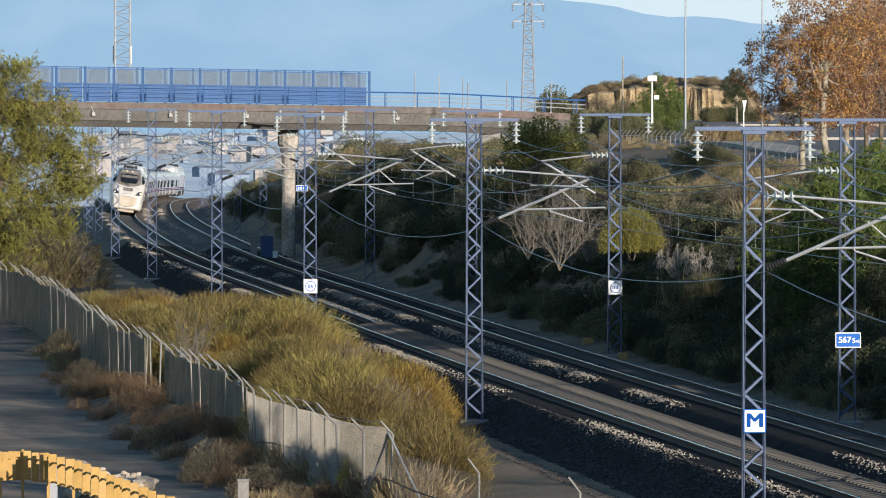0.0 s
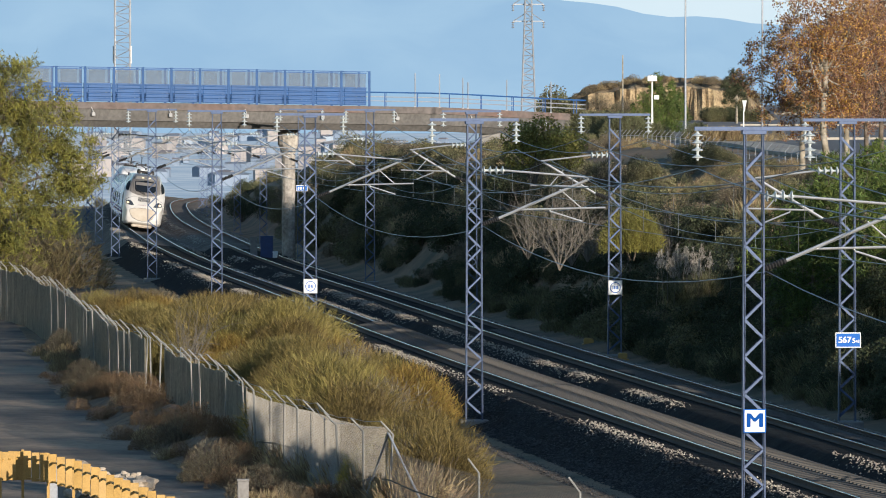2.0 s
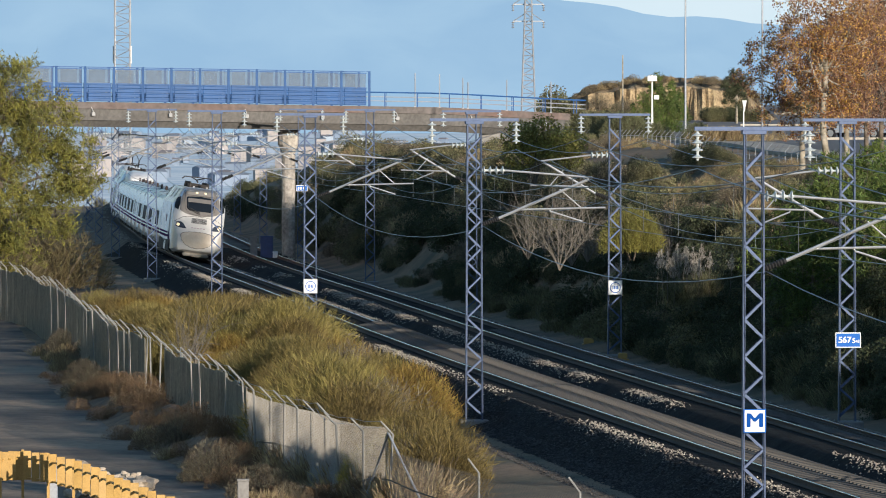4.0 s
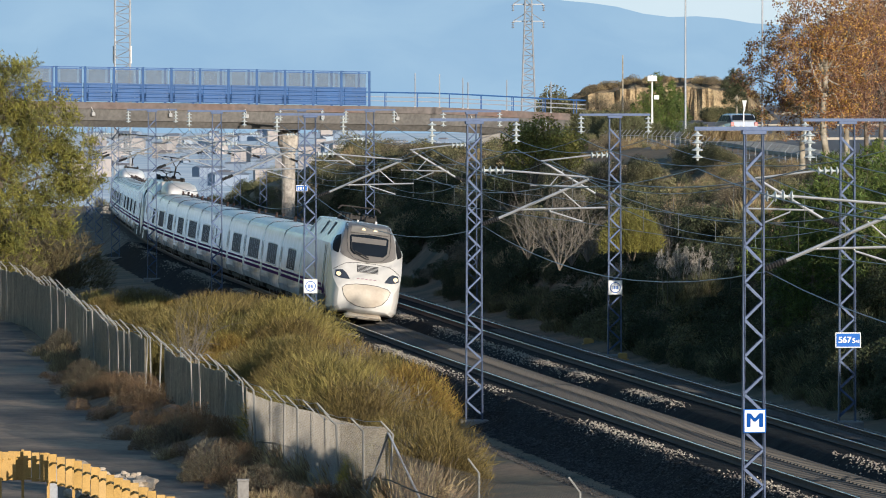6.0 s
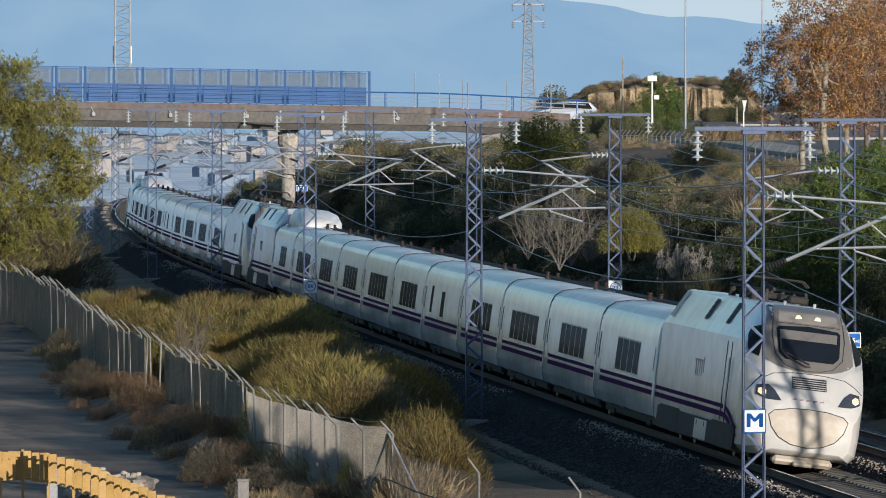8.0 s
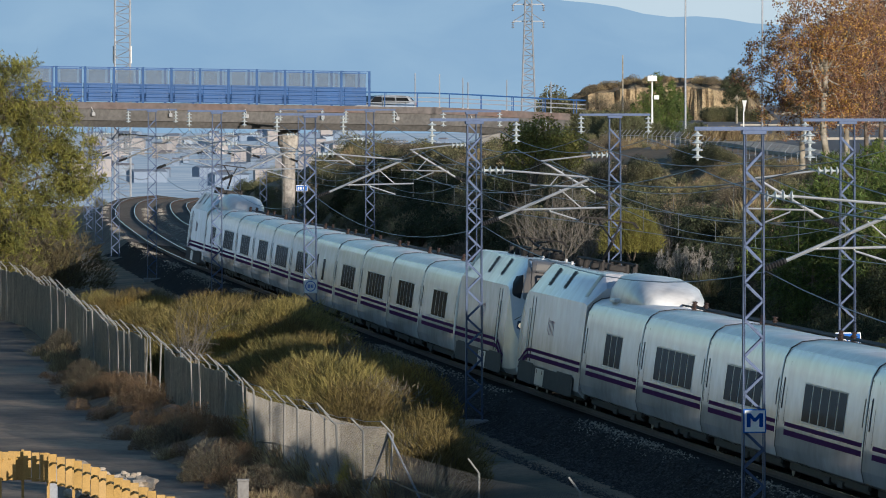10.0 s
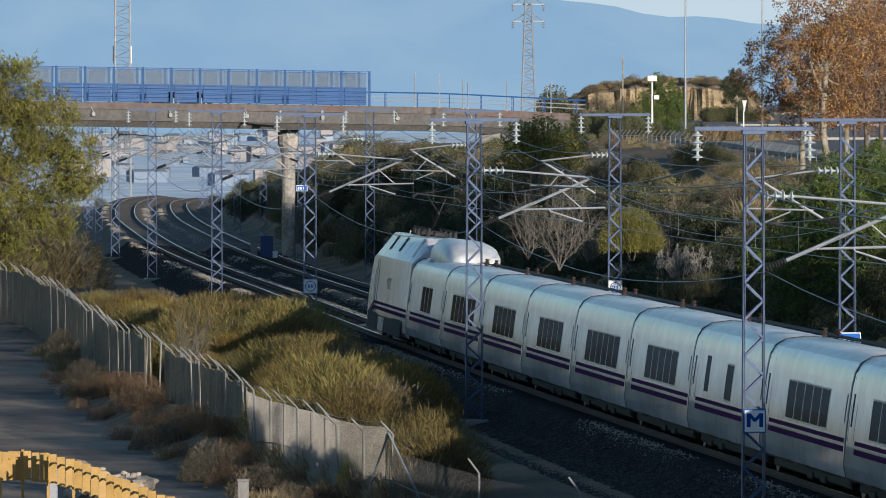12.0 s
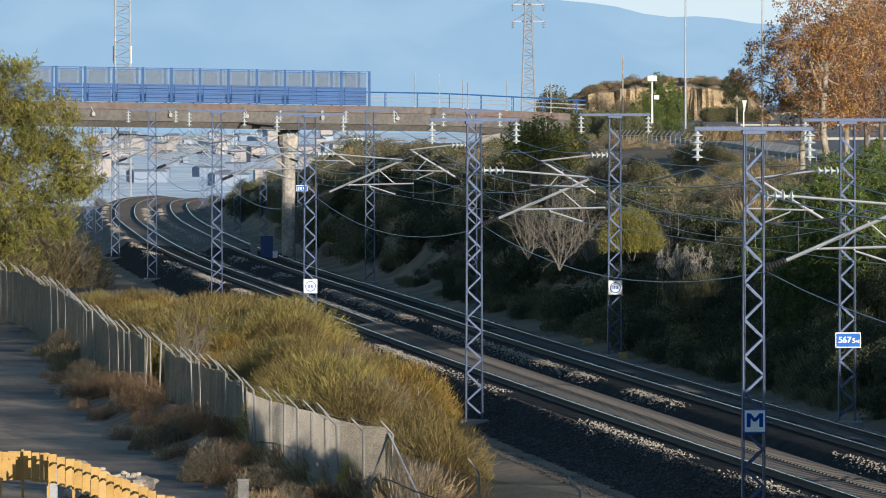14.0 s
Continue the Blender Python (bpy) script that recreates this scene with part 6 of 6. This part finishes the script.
def block_post(px_, d_, w, h, mat, label, name):
    x = along(px_, d_)
    bm = bmesh.new()
    box(bm, (0, 0, h / 2 - 0.1), (w, w * 0.8, h + 0.2), bevel=0.02)
    box(bm, (0, -w * 0.4, h * 0.75), (w * 0.35, 0.03, h * 0.3))
    box(bm, (0, 0, h + 0.02), (w * 1.1, w * 0.9, 0.05), bevel=0.01)
    ob = tagged(part(name, bm, mat), label, "post")
    ob.location = (x, d_, soil_z(x, d_))


block_post(430, 195.5, 0.28, 1.0, CONCRETE, "short grey concrete post in the yard", "concrete_post")
block_post(94, 202.6, 0.22, 1.15, GALV, "grey metal post before the yellow paling", "metal_post")
block_post(232, 199.0, 0.36, 0.35, CONCRETE, "low pale concrete block in the yard", "concrete_block")


def rock(seed, size):
    r = random.Random(seed)
    bm = bmesh.new()
    bmesh.ops.create_icosphere(bm, subdivisions=3, radius=1)
    for v in bm.verts:
        n = v.co.normalized()
        v.co = n * size * (0.8 + 0.45 * noise.noise(n * 1.6 + Vector((seed, 0, 0))) + 0.2 * noise.noise(n * 5 + Vector((0, seed, 0))))
        v.co.z *= 0.65
    return tagged(part("rubble_stone", bm, material("pale_rubble", (0.50, 0.42, 0.33), 0.9, vary=0.3, scale=3, fine=14, bump=0.02)), "pale broken rubble stone on the dirt", "stone", "rubble stones")


protos = [rock(k, 0.34) for k in range(3)]
for k in range(22):
    c = (152, 209) if k % 2 else (222, 205)
    d_ = c[1] + rp.uniform(-1.6, 1.6)
    x = along(c[0] + rp.gauss(0, 16), d_)
    put(protos[k % 3], x, d_, soil_z(x, d_) + (0.1 if k < 10 else 0.55), rp.uniform(1.2, 1.8) if k < 10 else rp.uniform(0.6, 1.2), rp.uniform(0, 6))

# ---- loose ballast stones: dark on the slope, pale ones painting sunlit streaks along the shoulders ----
DARKSTONE = material("dark_ballast_stone", (0.065, 0.06, 0.056), 0.9, vary=0.3, scale=4, fine=30, island=0.6)
rng = np.random.default_rng(77)
verts, faces = [], []
for k in range(26000):
    s_, t_ = 130 * rng.random() ** 1.5, rng.random()
    o_ = 2.1 + 2.4 * t_
    c = on_line(s_, o_, max(bed_z(o_), -0.9) + 0.01)
    r = 0.025 + 0.035 * rng.random()
    q = rng.uniform(-0.4, 0.4, (4, 3))
    b = len(verts)
    for t in range(4):
        a = t * math.pi / 2 + q[t][0]
        verts.append((c.x + r * math.cos(a), c.y + r * math.sin(a), c.z + r * q[t][1]))
    verts.append((c.x + r * q[0][2], c.y + r * q[1][2], c.z + r * 0.6))
    faces += [(b, b + 1, b + 4), (b + 1, b + 2, b + 4), (b + 2, b + 3, b + 4), (b + 3, b, b + 4)]
tagged(from_lists("slope_stones", verts, faces, DARKSTONE), "dark crushed stones on the ballast slope", "gravel", kind="stuff")
for o0, lab in ((2.0, "near"), (-2.0, "near"), (-3.25, "far"), (-7.3, "far")):
    rng = np.random.default_rng(int(abs(o0) * 10))
    n = 14000
    sv = np.concatenate([rng.uniform(-5, 240, 9000), rng.uniform(230, 640, 5000)])
    ov = o0 + rng.normal(size=n) * 0.2
    verts, faces = [], []
    for k in range(n):
        # gaps break the pale stones into dapples of painted sunlight
        if noise.noise(Vector((float(sv[k]) * 0.09, o0, 1.5))) < rng.uniform(-0.25, 0.2):
            continue
        c = on_line(float(sv[k]), float(ov[k]), bed_z(float(ov[k])) + 0.015)
        r = (0.016 + 0.022 * rng.random()) * (1.0 if k < 9000 else 1.5)
        q = rng.uniform(-0.4, 0.4, (4, 3))
        b = len(verts)
        for t in range(4):
            a = t * math.pi / 2 + q[t][0]
            verts.append((c.x + r * math.cos(a), c.y + r * math.sin(a), c.z + r * q[t][1]))
        verts.append((c.x + r * q[0][2], c.y + r * q[1][2], c.z + r * 1.1))
        faces += [(b, b + 1, b + 4), (b + 1, b + 2, b + 4), (b + 2, b + 3, b + 4), (b + 3, b, b + 4)]
    tagged(from_lists("loose_ballast", verts, faces, STONE), "loose pale ballast stones beside the %s track" % lab, "gravel", kind="stuff")
for px_, py_, w in ((1042, 604, 0.42), (1102, 631, 0.36)):
    d_ = 10.0 * 13787 / (py_ + 6 - 166.7)
    bm = bmesh.new()
    box(bm, (0, 0, 0.14), (w, 0.3, 0.24), bevel=0.05)
    box(bm, (0, 0, 0.01), (w * 1.3, 0.4, 0.06))
    ob = tagged(part("track_box", bm, YELLOW), "small yellow box on the ballast beside the rails", "track box", "track boxes")
    ob.location = (along(px_, d_), d_, -0.74)
for px_, w, h, mat, lab in ((472, 0.75, 1.55, material("dark_blue_paint", (0.02, 0.05, 0.17), 0.5), "blue steel equipment cabinet beside the line"), (449, 0.42, 1.5, CONCRETE, "slim grey concrete cabinet beside the line"), (487, 0.3, 0.6, WHITE, "low white marker post beside the line")):
    d_ = 470
    x = along(px_, d_)
    bm = bmesh.new()
    box(bm, (0, 0, h / 2), (w, 0.6, h), bevel=0.03)
    ob = tagged(part("line_cabinet", bm, mat), lab, "cabinet")
    ob.location = (x, d_, soil_z(x, d_))
    bm = bmesh.new()
    box(bm, (0, -0.31, h / 2), (w * 0.86, 0.02, h * 0.86))
    part("door", bm, mat, ob)
    bm = bmesh.new()
    box(bm, (0, 0, h + 0.03), (w * 1.08, 0.7, 0.06))
    part("cap", bm, mat, ob)

# ---- upper road: pavement, crest fence, lamps, signs ----
KERB = material("pavement_concrete", (0.40, 0.36, 0.30), 0.85, vary=0.2, scale=0.6, fine=6)
verts, faces = [], []
sv = list(np.arange(140, 331, 2.5))
for s in sv:
    for o, dz in ((-26.2, -0.3), (-26.2, 0.14), (-28.9, 0.14), (-28.9, -0.3)):
        g = ground_at(s, -27.5)
        verts.append(tuple(Vector((*on_line(s, o).xy, g.z + dz))))
for i in range(len(sv) - 1):
    for k in range(3):
        faces.append((i * 4 + k, i * 4 + k + 1, (i + 1) * 4 + k + 1, (i + 1) * 4 + k))
tagged(from_lists("pavement", verts, faces, KERB), "pale concrete pavement with a kerb along the upper road", "pavement", kind="structure")
crest_fence = empty("crest_fence", Matrix(), "pale steel fence with angled post tops on the crest", "fence")
prev = None
for s in np.arange(132, 322, 2.2):
    p = ground_at(s, -23.6)
    bm = bmesh.new()
    rod(bm, p - Vector((0, 0, 0.2)), p + Vector((0, 0, 0.55)), 0.016, 6)
    rod(bm, p + Vector((0, 0, 0.55)), p + Vector((0.24, -0.1, 0.82)), 0.016, 6)
    part("post", bm, GALV, crest_fence)
    if prev is not None:
        for z in (0.2, 0.5):
            bm = bmesh.new()
            rod(bm, prev + Vector((0, 0, z)), p + Vector((0, 0, z)), 0.012, 4)
            part("rail_wire", bm, GALV, crest_fence)
    prev = p


def pole(px_, d_, top_y, r, mat, label, name, head=""):
    x = along(px_, d_)
    z0, z1 = soil_z(x, d_), world_z(top_y, d_)
    ob = new(name)
    tagged(ob, label, "lamp post" if head else "pole", "road poles")
    ob.location = (x, d_, z0)
    h = z1 - z0
    bm = bmesh.new()
    rod(bm, (0, 0, -0.2), (0, 0, h), r, 10, r * 0.55)
    rod(bm, (0, 0, -0.1), (0, 0, 0.5), r * 1.5, 10)
    part("shaft", bm, mat, ob)
    if head == "flood":
        bm = bmesh.new()
        box(bm, (0, -0.1, h - 0.2), (0.55, 0.3, 0.32), bevel=0.03)
        box(bm, (0.25, -0.1, h - 1.3), (0.3, 0.25, 0.25), bevel=0.03)
        part("lamp_head", bm, WHITE, ob, "white floodlight head")
    elif head == "lamp":
        bm = bmesh.new()
        rod(bm, (0, 0, h), (-1.2, 0, h + 0.25), r * 0.5, 8)
        box(bm, (-1.5, 0, h + 0.25), (0.7, 0.25, 0.12), bevel=0.03)
        part("lamp_head", bm, GALV, ob, "grey street lamp head")
    elif head == "sign":
        ob.rotation_euler.z = radians(68)
        bm = bmesh.new()
        v = [bm.verts.new(q) for q in ((-0.36, -0.06, h), (0.36, -0.06, h), (0, -0.06, h - 0.64), (-0.36, -0.03, h), (0.36, -0.03, h), (0, -0.03, h - 0.64))]
        for f in ((0, 2, 1), (3, 4, 5), (0, 1, 4, 3), (1, 2, 5, 4), (2, 0, 3, 5)):
            bm.faces.new([v[k] for k in f])
        part("sign_plate", bm, WHITE, ob, "white triangular give-way plate")


def road_z(x, y):
    """Height of the wide road behind the crest, easing into the soil at its near and western sides."""
    px_ = 784 + x / y * 13787
    g = soil_z(x, y)
    k = float(np.interp(px_, [1140, 1175], [0, 1])) * float(np.interp(y, [405, 440], [0, 1]))
    return g + (max(g + 0.02, float(np.interp(y, [400, 500, 600, 900], [6.5, 6.6, 7.2, 7.95]))) - g) * k + 0.03 * k


verts, faces = [], []
ys, ps = list(range(400, 901, 10)), list(range(1140, 1903, 14))
for y in ys:
    for px_ in ps:
        x = along(px_, y)
        verts.append((x, y, road_z(x, y) - (0.06 if px_ == ps[0] or y == ys[0] else 0)))
n = len(ps)
faces = [(i * n + j, i * n + j + 1, (i + 1) * n + j + 1, (i + 1) * n + j) for i in range(len(ys) - 1) for j in range(n - 1)]
# sunlight is put into the colour: a paler copy of the worn asphalt
tagged(from_lists("road", verts, faces, material("sunlit_asphalt", (0.17, 0.165, 0.165), 0.9, vary=0.25, scale=0.12, fine=3, other=(0.11, 0.11, 0.115)), smooth=True), "wide worn grey asphalt road behind the trees", "road", kind="structure")
for y, p0, p1 in ((446, 1300, 1640), (560, 1310, 1640), (690, 1370, 1640)):
    bm = bmesh.new()
    for px_ in range(p0, p1, 20):
        a, b = along(px_, y), along(px_ + 20, y)
        bar(bm, (a, y, road_z(a, y) + 0.05), (b, y, road_z(b, y) + 0.05), 0.5, 0.14)
    tagged(part("kerb", bm, KERB), "pale concrete kerb strip across the road", "kerb", kind="structure")
for k in range(40):
    px_, y = rnd.uniform(1395, 1640), rnd.uniform(700, 820)
    x = along(px_, y)
    put(SC[k % 2], x, y, road_z(x, y) - 0.1, rnd.uniform(0.8, 1.5), k)
for px_, y in ((1290, 425), (1315, 428), (1345, 424), (1375, 430)):
    x = along(px_, y)
    put((DG[0], SC[4], SC[2])[px_ % 3], x, y, road_z(x, y) - 0.05, 0.6, px_)
far_pine = tree("roadside_pine", "small dark bluish-green pine on a bare trunk beside the road", "pine tree",
                [(0, 0, 4.0, 0.75), (-0.4, 0, 3.2, 0.9), (0.5, 0.2, 3.0, 0.9), (0.0, 0, 2.4, 0.95), (-0.7, 0, 2.2, 0.6)], (2.6, 0.13), DARKLEAF, PALEBARK, 97, 1500, 0.2, True)
put(far_pine, along(1304, 575), 575, road_z(along(1304, 575), 575), 0.85)
pole(1213, 455, -60, 0.07, GALV, "tall white street lamp post beside the upper road", "street_lamp", "lamp")
pole(1349, 372, -60, 0.06, GALV, "tall grey-white street lamp post beside the upper road", "street_lamp", "lamp")
pole(1535, 420, -80, 0.08, GALV, "tall grey street lamp post behind the trees", "street_lamp", "lamp")
pole(1154, 452, 133, 0.075, WHITE, "white floodlight pole on the bank", "floodlight_pole", "flood")
pole(1316, 440, 178, 0.05, WHITE, "white sign post with a triangular plate", "road_sign", "sign")
pole(1102, 520, 98, 0.07, PALEBARK, "leaning weathered wooden pole with a stay", "wooden_pole")
for px_, ty in ((735, 130), (778, 132), (819, 138), (828, 146), (897, 142), (976, 145)):
    x = along(px_, 486)
    b = bridge_at(x)
    bm = bmesh.new()
    rod(bm, (0, 0, -0.3), (0, 0, world_z(ty, 486) - b.z), 0.035, 6)
    box(bm, (0, 0, 0.0), (0.14, 0.14, 0.1))
    ob = tagged(part("flag_pole", bm, GALV), "thin pale pole on the bridge parapet", "pole", "bridge poles")
    ob.location = b + Vector((0, 0.2, 0))


def lattice_tower(px_, d_, w0, w1, base_y, top_y, arms, label):
    x, z0, z1 = along(px_, d_), world_z(base_y, d_), world_z(top_y, d_)
    ob = new("lattice_tower")
    tagged(ob, label, "lattice tower", "far towers")
    ob.location = (x, d_, soil_z(x, d_))
    low_ = soil_z(x, d_)
    h = z1 - low_

    def hw(z):
        return (w0 + (w1 - w0) * z / h) / 2
    for sx in (-1, 1):
        for sy in (-1, 1):
            bm = bmesh.new()
            rod(bm, (sx * hw(0), sy * hw(0), -0.3), (sx * hw(h), sy * hw(h), h), w0 * 0.05, 5)
            part("leg", bm, GALV, ob)
    bm = bmesh.new()
    z, f = 0.0, 1
    while z < h - 1.0:
        st = max(0.45, hw(z) * 0.95)
        for sy in (-1, 1):
            rod(bm, (-f * hw(z), sy * hw(z), z), (f * hw(z + st), sy * hw(z + st), z + st), 0.03, 4)
            rod(bm, (sy * hw(z), -f * hw(z), z), (sy * hw(z + st), f * hw(z + st), z + st), 0.03, 4)
            rod(bm, (-hw(z), sy * hw(z), z), (hw(z), sy * hw(z), z), 0.03, 4)
        z, f = z + st, -f
    tagged(part("bracing", bm, GALV, ob), kind="stuff")
    for y_, half in arms:
        bm = bmesh.new()
        z = world_z(y_, d_) - low_
        bar(bm, (-half, 0, z), (half, 0, z), 0.1, 0.08)
        for sx in (-1, 1):
            rod(bm, (sx * half * 0.3, 0, z + 0.5), (sx * half, 0, z), 0.03, 4)
            disc_stack(bm, (sx * half, 0, z), 0.5, 0.12, 3)
        part("crossarm", bm, GALV, ob)
    return ob


radio = lattice_tower(217, 1000, 2.05, 1.9, 190, -110, (), "grey steel radio mast of square lattice behind the bridge")
lattice_tower(935, 560, 1.15, 0.35, 178, -40, ((8, 1.1), (38, 1.1)), "tapered grey power pylon behind the bridge")
for dx in (-1.1, 1.1):
    bm = bmesh.new()
    box(bm, (dx, -0.6, world_z(97, 1000) - radio.location.z), (0.24, 0.24, 2.2), bevel=0.02)
    bar(bm, (dx, -0.6, world_z(97, 1000) - radio.location.z), (dx * 0.8, -0.4, world_z(97, 1000) - radio.location.z), 0.05, 0.05)
    part("panel_antenna", bm, WHITE, radio, "slim white panel antenna")


def mound_top(px_):
    return world_z(float(np.interp(px_, [985, 1010, 1040, 1100, 1180, 1270, 1320, 1350, 1375], [205, 178, 156, 143, 137, 140, 152, 176, 205])), 600)


def mound():
    verts, faces = [], []
    nx, ny = 80, 16
    d0 = 600
    for j in range(ny):
        for i in range(nx):
            px_ = 985 + i * 5.0
            t = j / (ny - 1)
            x = along(px_, d0)
            zz = float(np.interp(t, [0, 0.12, 0.2, 0.55, 1], [0, 0.25, 0.85, 1, 0.9]))
            base = 5.4
            top = mound_top(px_)
            z = base + (top - base) * zz + 0.5 * noise.noise(Vector((x * 0.9, t * 6, 1))) * zz
            verts.append((x + 0.4 * noise.noise(Vector((x, t * 5, 4))), d0 + 22 * t + 2.2 * noise.noise(Vector((x * 0.9, t * 3, 9))) + 0.9 * noise.noise(Vector((x * 2.6, t * 4, 3))), z))
    mi = []
    for j in range(ny - 1):
        for i in range(nx - 1):
            faces.append((j * nx + i, j * nx + i + 1, (j + 1) * nx + i + 1, (j + 1) * nx + i))
            mi.append(0 if 0 < j < 5 else 1)
    ob = from_lists("earth_mound", verts, faces, [material("sandy_cliff", (0.46, 0.35, 0.20), 0.95, vary=0.5, scale=1.3, fine=6, bump=0.3, other=(0.22, 0.16, 0.095)), SOIL])
    ob.data.polygons.foreach_set("material_index", mi)
    tagged(ob, "low earth mound with a sandy eroded cliff face", "mound")
    for k in range(60):
        px_ = rnd.uniform(1000, 1355)
        put(rnd.choice([SC[2], SC[4], DG[1], SC[4]]), along(px_, d0), d0 + rnd.uniform(4.5, 9), mound_top(px_) - 0.45, rnd.uniform(0.35, 0.65), k)
    for k in range(22):
        px_ = rnd.uniform(1025, 1120)
        put(rnd.choice([SC[2], SC[4], DG[1]]), along(px_, 588), 588 + rnd.uniform(0, 6), 6.6 + rnd.uniform(0, 1.6), rnd.uniform(0.5, 0.9), k)
    # the first 16 bushes are added to stand in for the cliff foot's shade
    for k in range(26):
        px_ = rnd.uniform(1255, 1345) if k < 16 else rnd.uniform(985, 1080)
        put(SC[k % 2], along(px_, 590), 592 - rnd.uniform(0, 4), 7.0 if k < 16 else 6.0, rnd.uniform(0.6, 0.95) if k < 16 else rnd.uniform(1.0, 1.6), k)


mound()


# ---- the silver estate car on the upper road ----
CARPAINT = material("silver_paint", (0.50, 0.54, 0.60), 0.25, metal=0.5, vary=0.05)


def estate_car():
    ob = new("estate_car")
    tagged(ob, "silver estate car with dark windows driving along the road", "car")
    bm = bmesh.new()
    prof = [(-2.2, 0.35), (-2.28, 0.6), (-2.2, 0.78), (-1.3, 0.98), (-0.55, 1.40), (0.6, 1.47), (1.7, 1.40), (2.15, 1.0), (2.25, 0.65), (2.2, 0.35)]
    secs = []
    for x, y_in in ((-0.86, 0.0), (-0.80, 0.0), (0.80, 0.0), (0.86, 0.0)):
        k = 0.97 if abs(x) > 0.83 else 1.0
        secs.append([(x * (1.0 if z < 1.0 else 0.86), y * k, z if z < 1.0 else z * k) for y, z in prof])
    loft(bm, secs)
    part("body", bm, CARPAINT, ob)
    for sx in (-1, 1):
        for y0, y1 in ((-1.15, -0.25), (-0.18, 0.7), (0.78, 1.75)):
            bm = bmesh.new()
            a, b = (y0 + 0.45, y0) if y0 < -1 else (y0, y0)
            v = [bm.verts.new(q) for q in ((sx * 0.875, b, 1.0), (sx * 0.875, y1, 1.0), (sx * 0.77, y1 - (0.25 if y1 > 1.5 else 0), 1.36), (sx * 0.77, a, 1.36))]
            bm.faces.new(v)
            part("side_window", bm, PANE, ob, "dark window")
        for y in (-1.4, 1.35):
            w_ = bpy.data.objects.new("wheel", None)
            bm = bmesh.new()
            rod(bm, (sx * 0.70, y, 0.32), (sx * 0.89, y, 0.32), 0.32, 18)
            t_ = part("wheel", bm, DARK, ob)
            bm = bmesh.new()
            rod(bm, (sx * 0.885, y, 0.32), (sx * 0.90, y, 0.32), 0.2, 14)
            part("rim", bm, TUBE, t_)
            bpy.data.objects.remove(w_)
        bm = bmesh.new()
        box(bm, (sx * 0.66, -2.22, 0.68), (0.34, 0.08, 0.14), bevel=0.02)
        part("headlight", bm, GLASSY, ob)
        bm = bmesh.new()
        box(bm, (sx * 0.72, 2.2, 0.85), (0.2, 0.08, 0.24), bevel=0.02)
        part("tail_light", bm, material("red_lens", (0.35, 0.02, 0.02), 0.3), ob)
    for nm, q in (("windscreen", ((-0.76, -1.24, 1.01), (0.76, -1.24, 1.01), (0.66, -0.62, 1.385), (-0.66, -0.62, 1.385))), ("rear_window", ((-0.7, 2.12, 1.06), (0.7, 2.12, 1.06), (0.62, 1.80, 1.36), (-0.62, 1.80, 1.36)))):
        bm = bmesh.new()
        bm.faces.new([bm.verts.new(Vector(c) + Vector((0, -0.02 if nm == "windscreen" else 0.02, 0.02))) for c in q])
        part(nm, bm, SCREEN, ob)
    return ob


CAR = estate_car()
CAR_PATH = [(0.0, 41.0, 446.0), (3.0, 26.6, 450.0), (5.3, 20.4, 453.0), (6.0, 17.5, 465.0), (6.5, 15.7, 479.0), (7.0, 14.1, 491.0), (7.2, 13.0, 493.5), (7.4, 11.3, 495.0), (7.8, 8.7, 496.0), (8.2, 6.4, 495.0), (10.0, -4.0, 487.0), (14.0, -30.0, 474.0)]


def car_row(k):
    t, x, y = CAR_PATH[k]
    a, b = CAR_PATH[max(0, k - 1)], CAR_PATH[min(len(CAR_PATH) - 1, k + 1)]
    turn = math.atan2(b[2] - a[2], b[1] - a[1]) + math.pi / 2
    z = float(np.interp(x, [9, 14], [bridge_at(9.0).z - 0.74, road_z(x, y) + 0.03])) if 9 < x < 14 else bridge_at(x).z - 0.74 if x <= 9 else road_z(x, y) + 0.03
    return t, Matrix.Translation((x, y, z)) @ Matrix.Rotation(turn, 4, "Z")


def motions():
    """All that moves: the cars of the train along the line, and the cars on the bridge road."""
    times = [k * 0.5 for k in range(29)]
    for ob, back, turned, half in CARS:
        walk(ob, [(t, car_pose(tip(t) + back, half, turned)) for t in times])
    walk(CAR, [car_row(k) for k in range(len(CAR_PATH))])


motions()
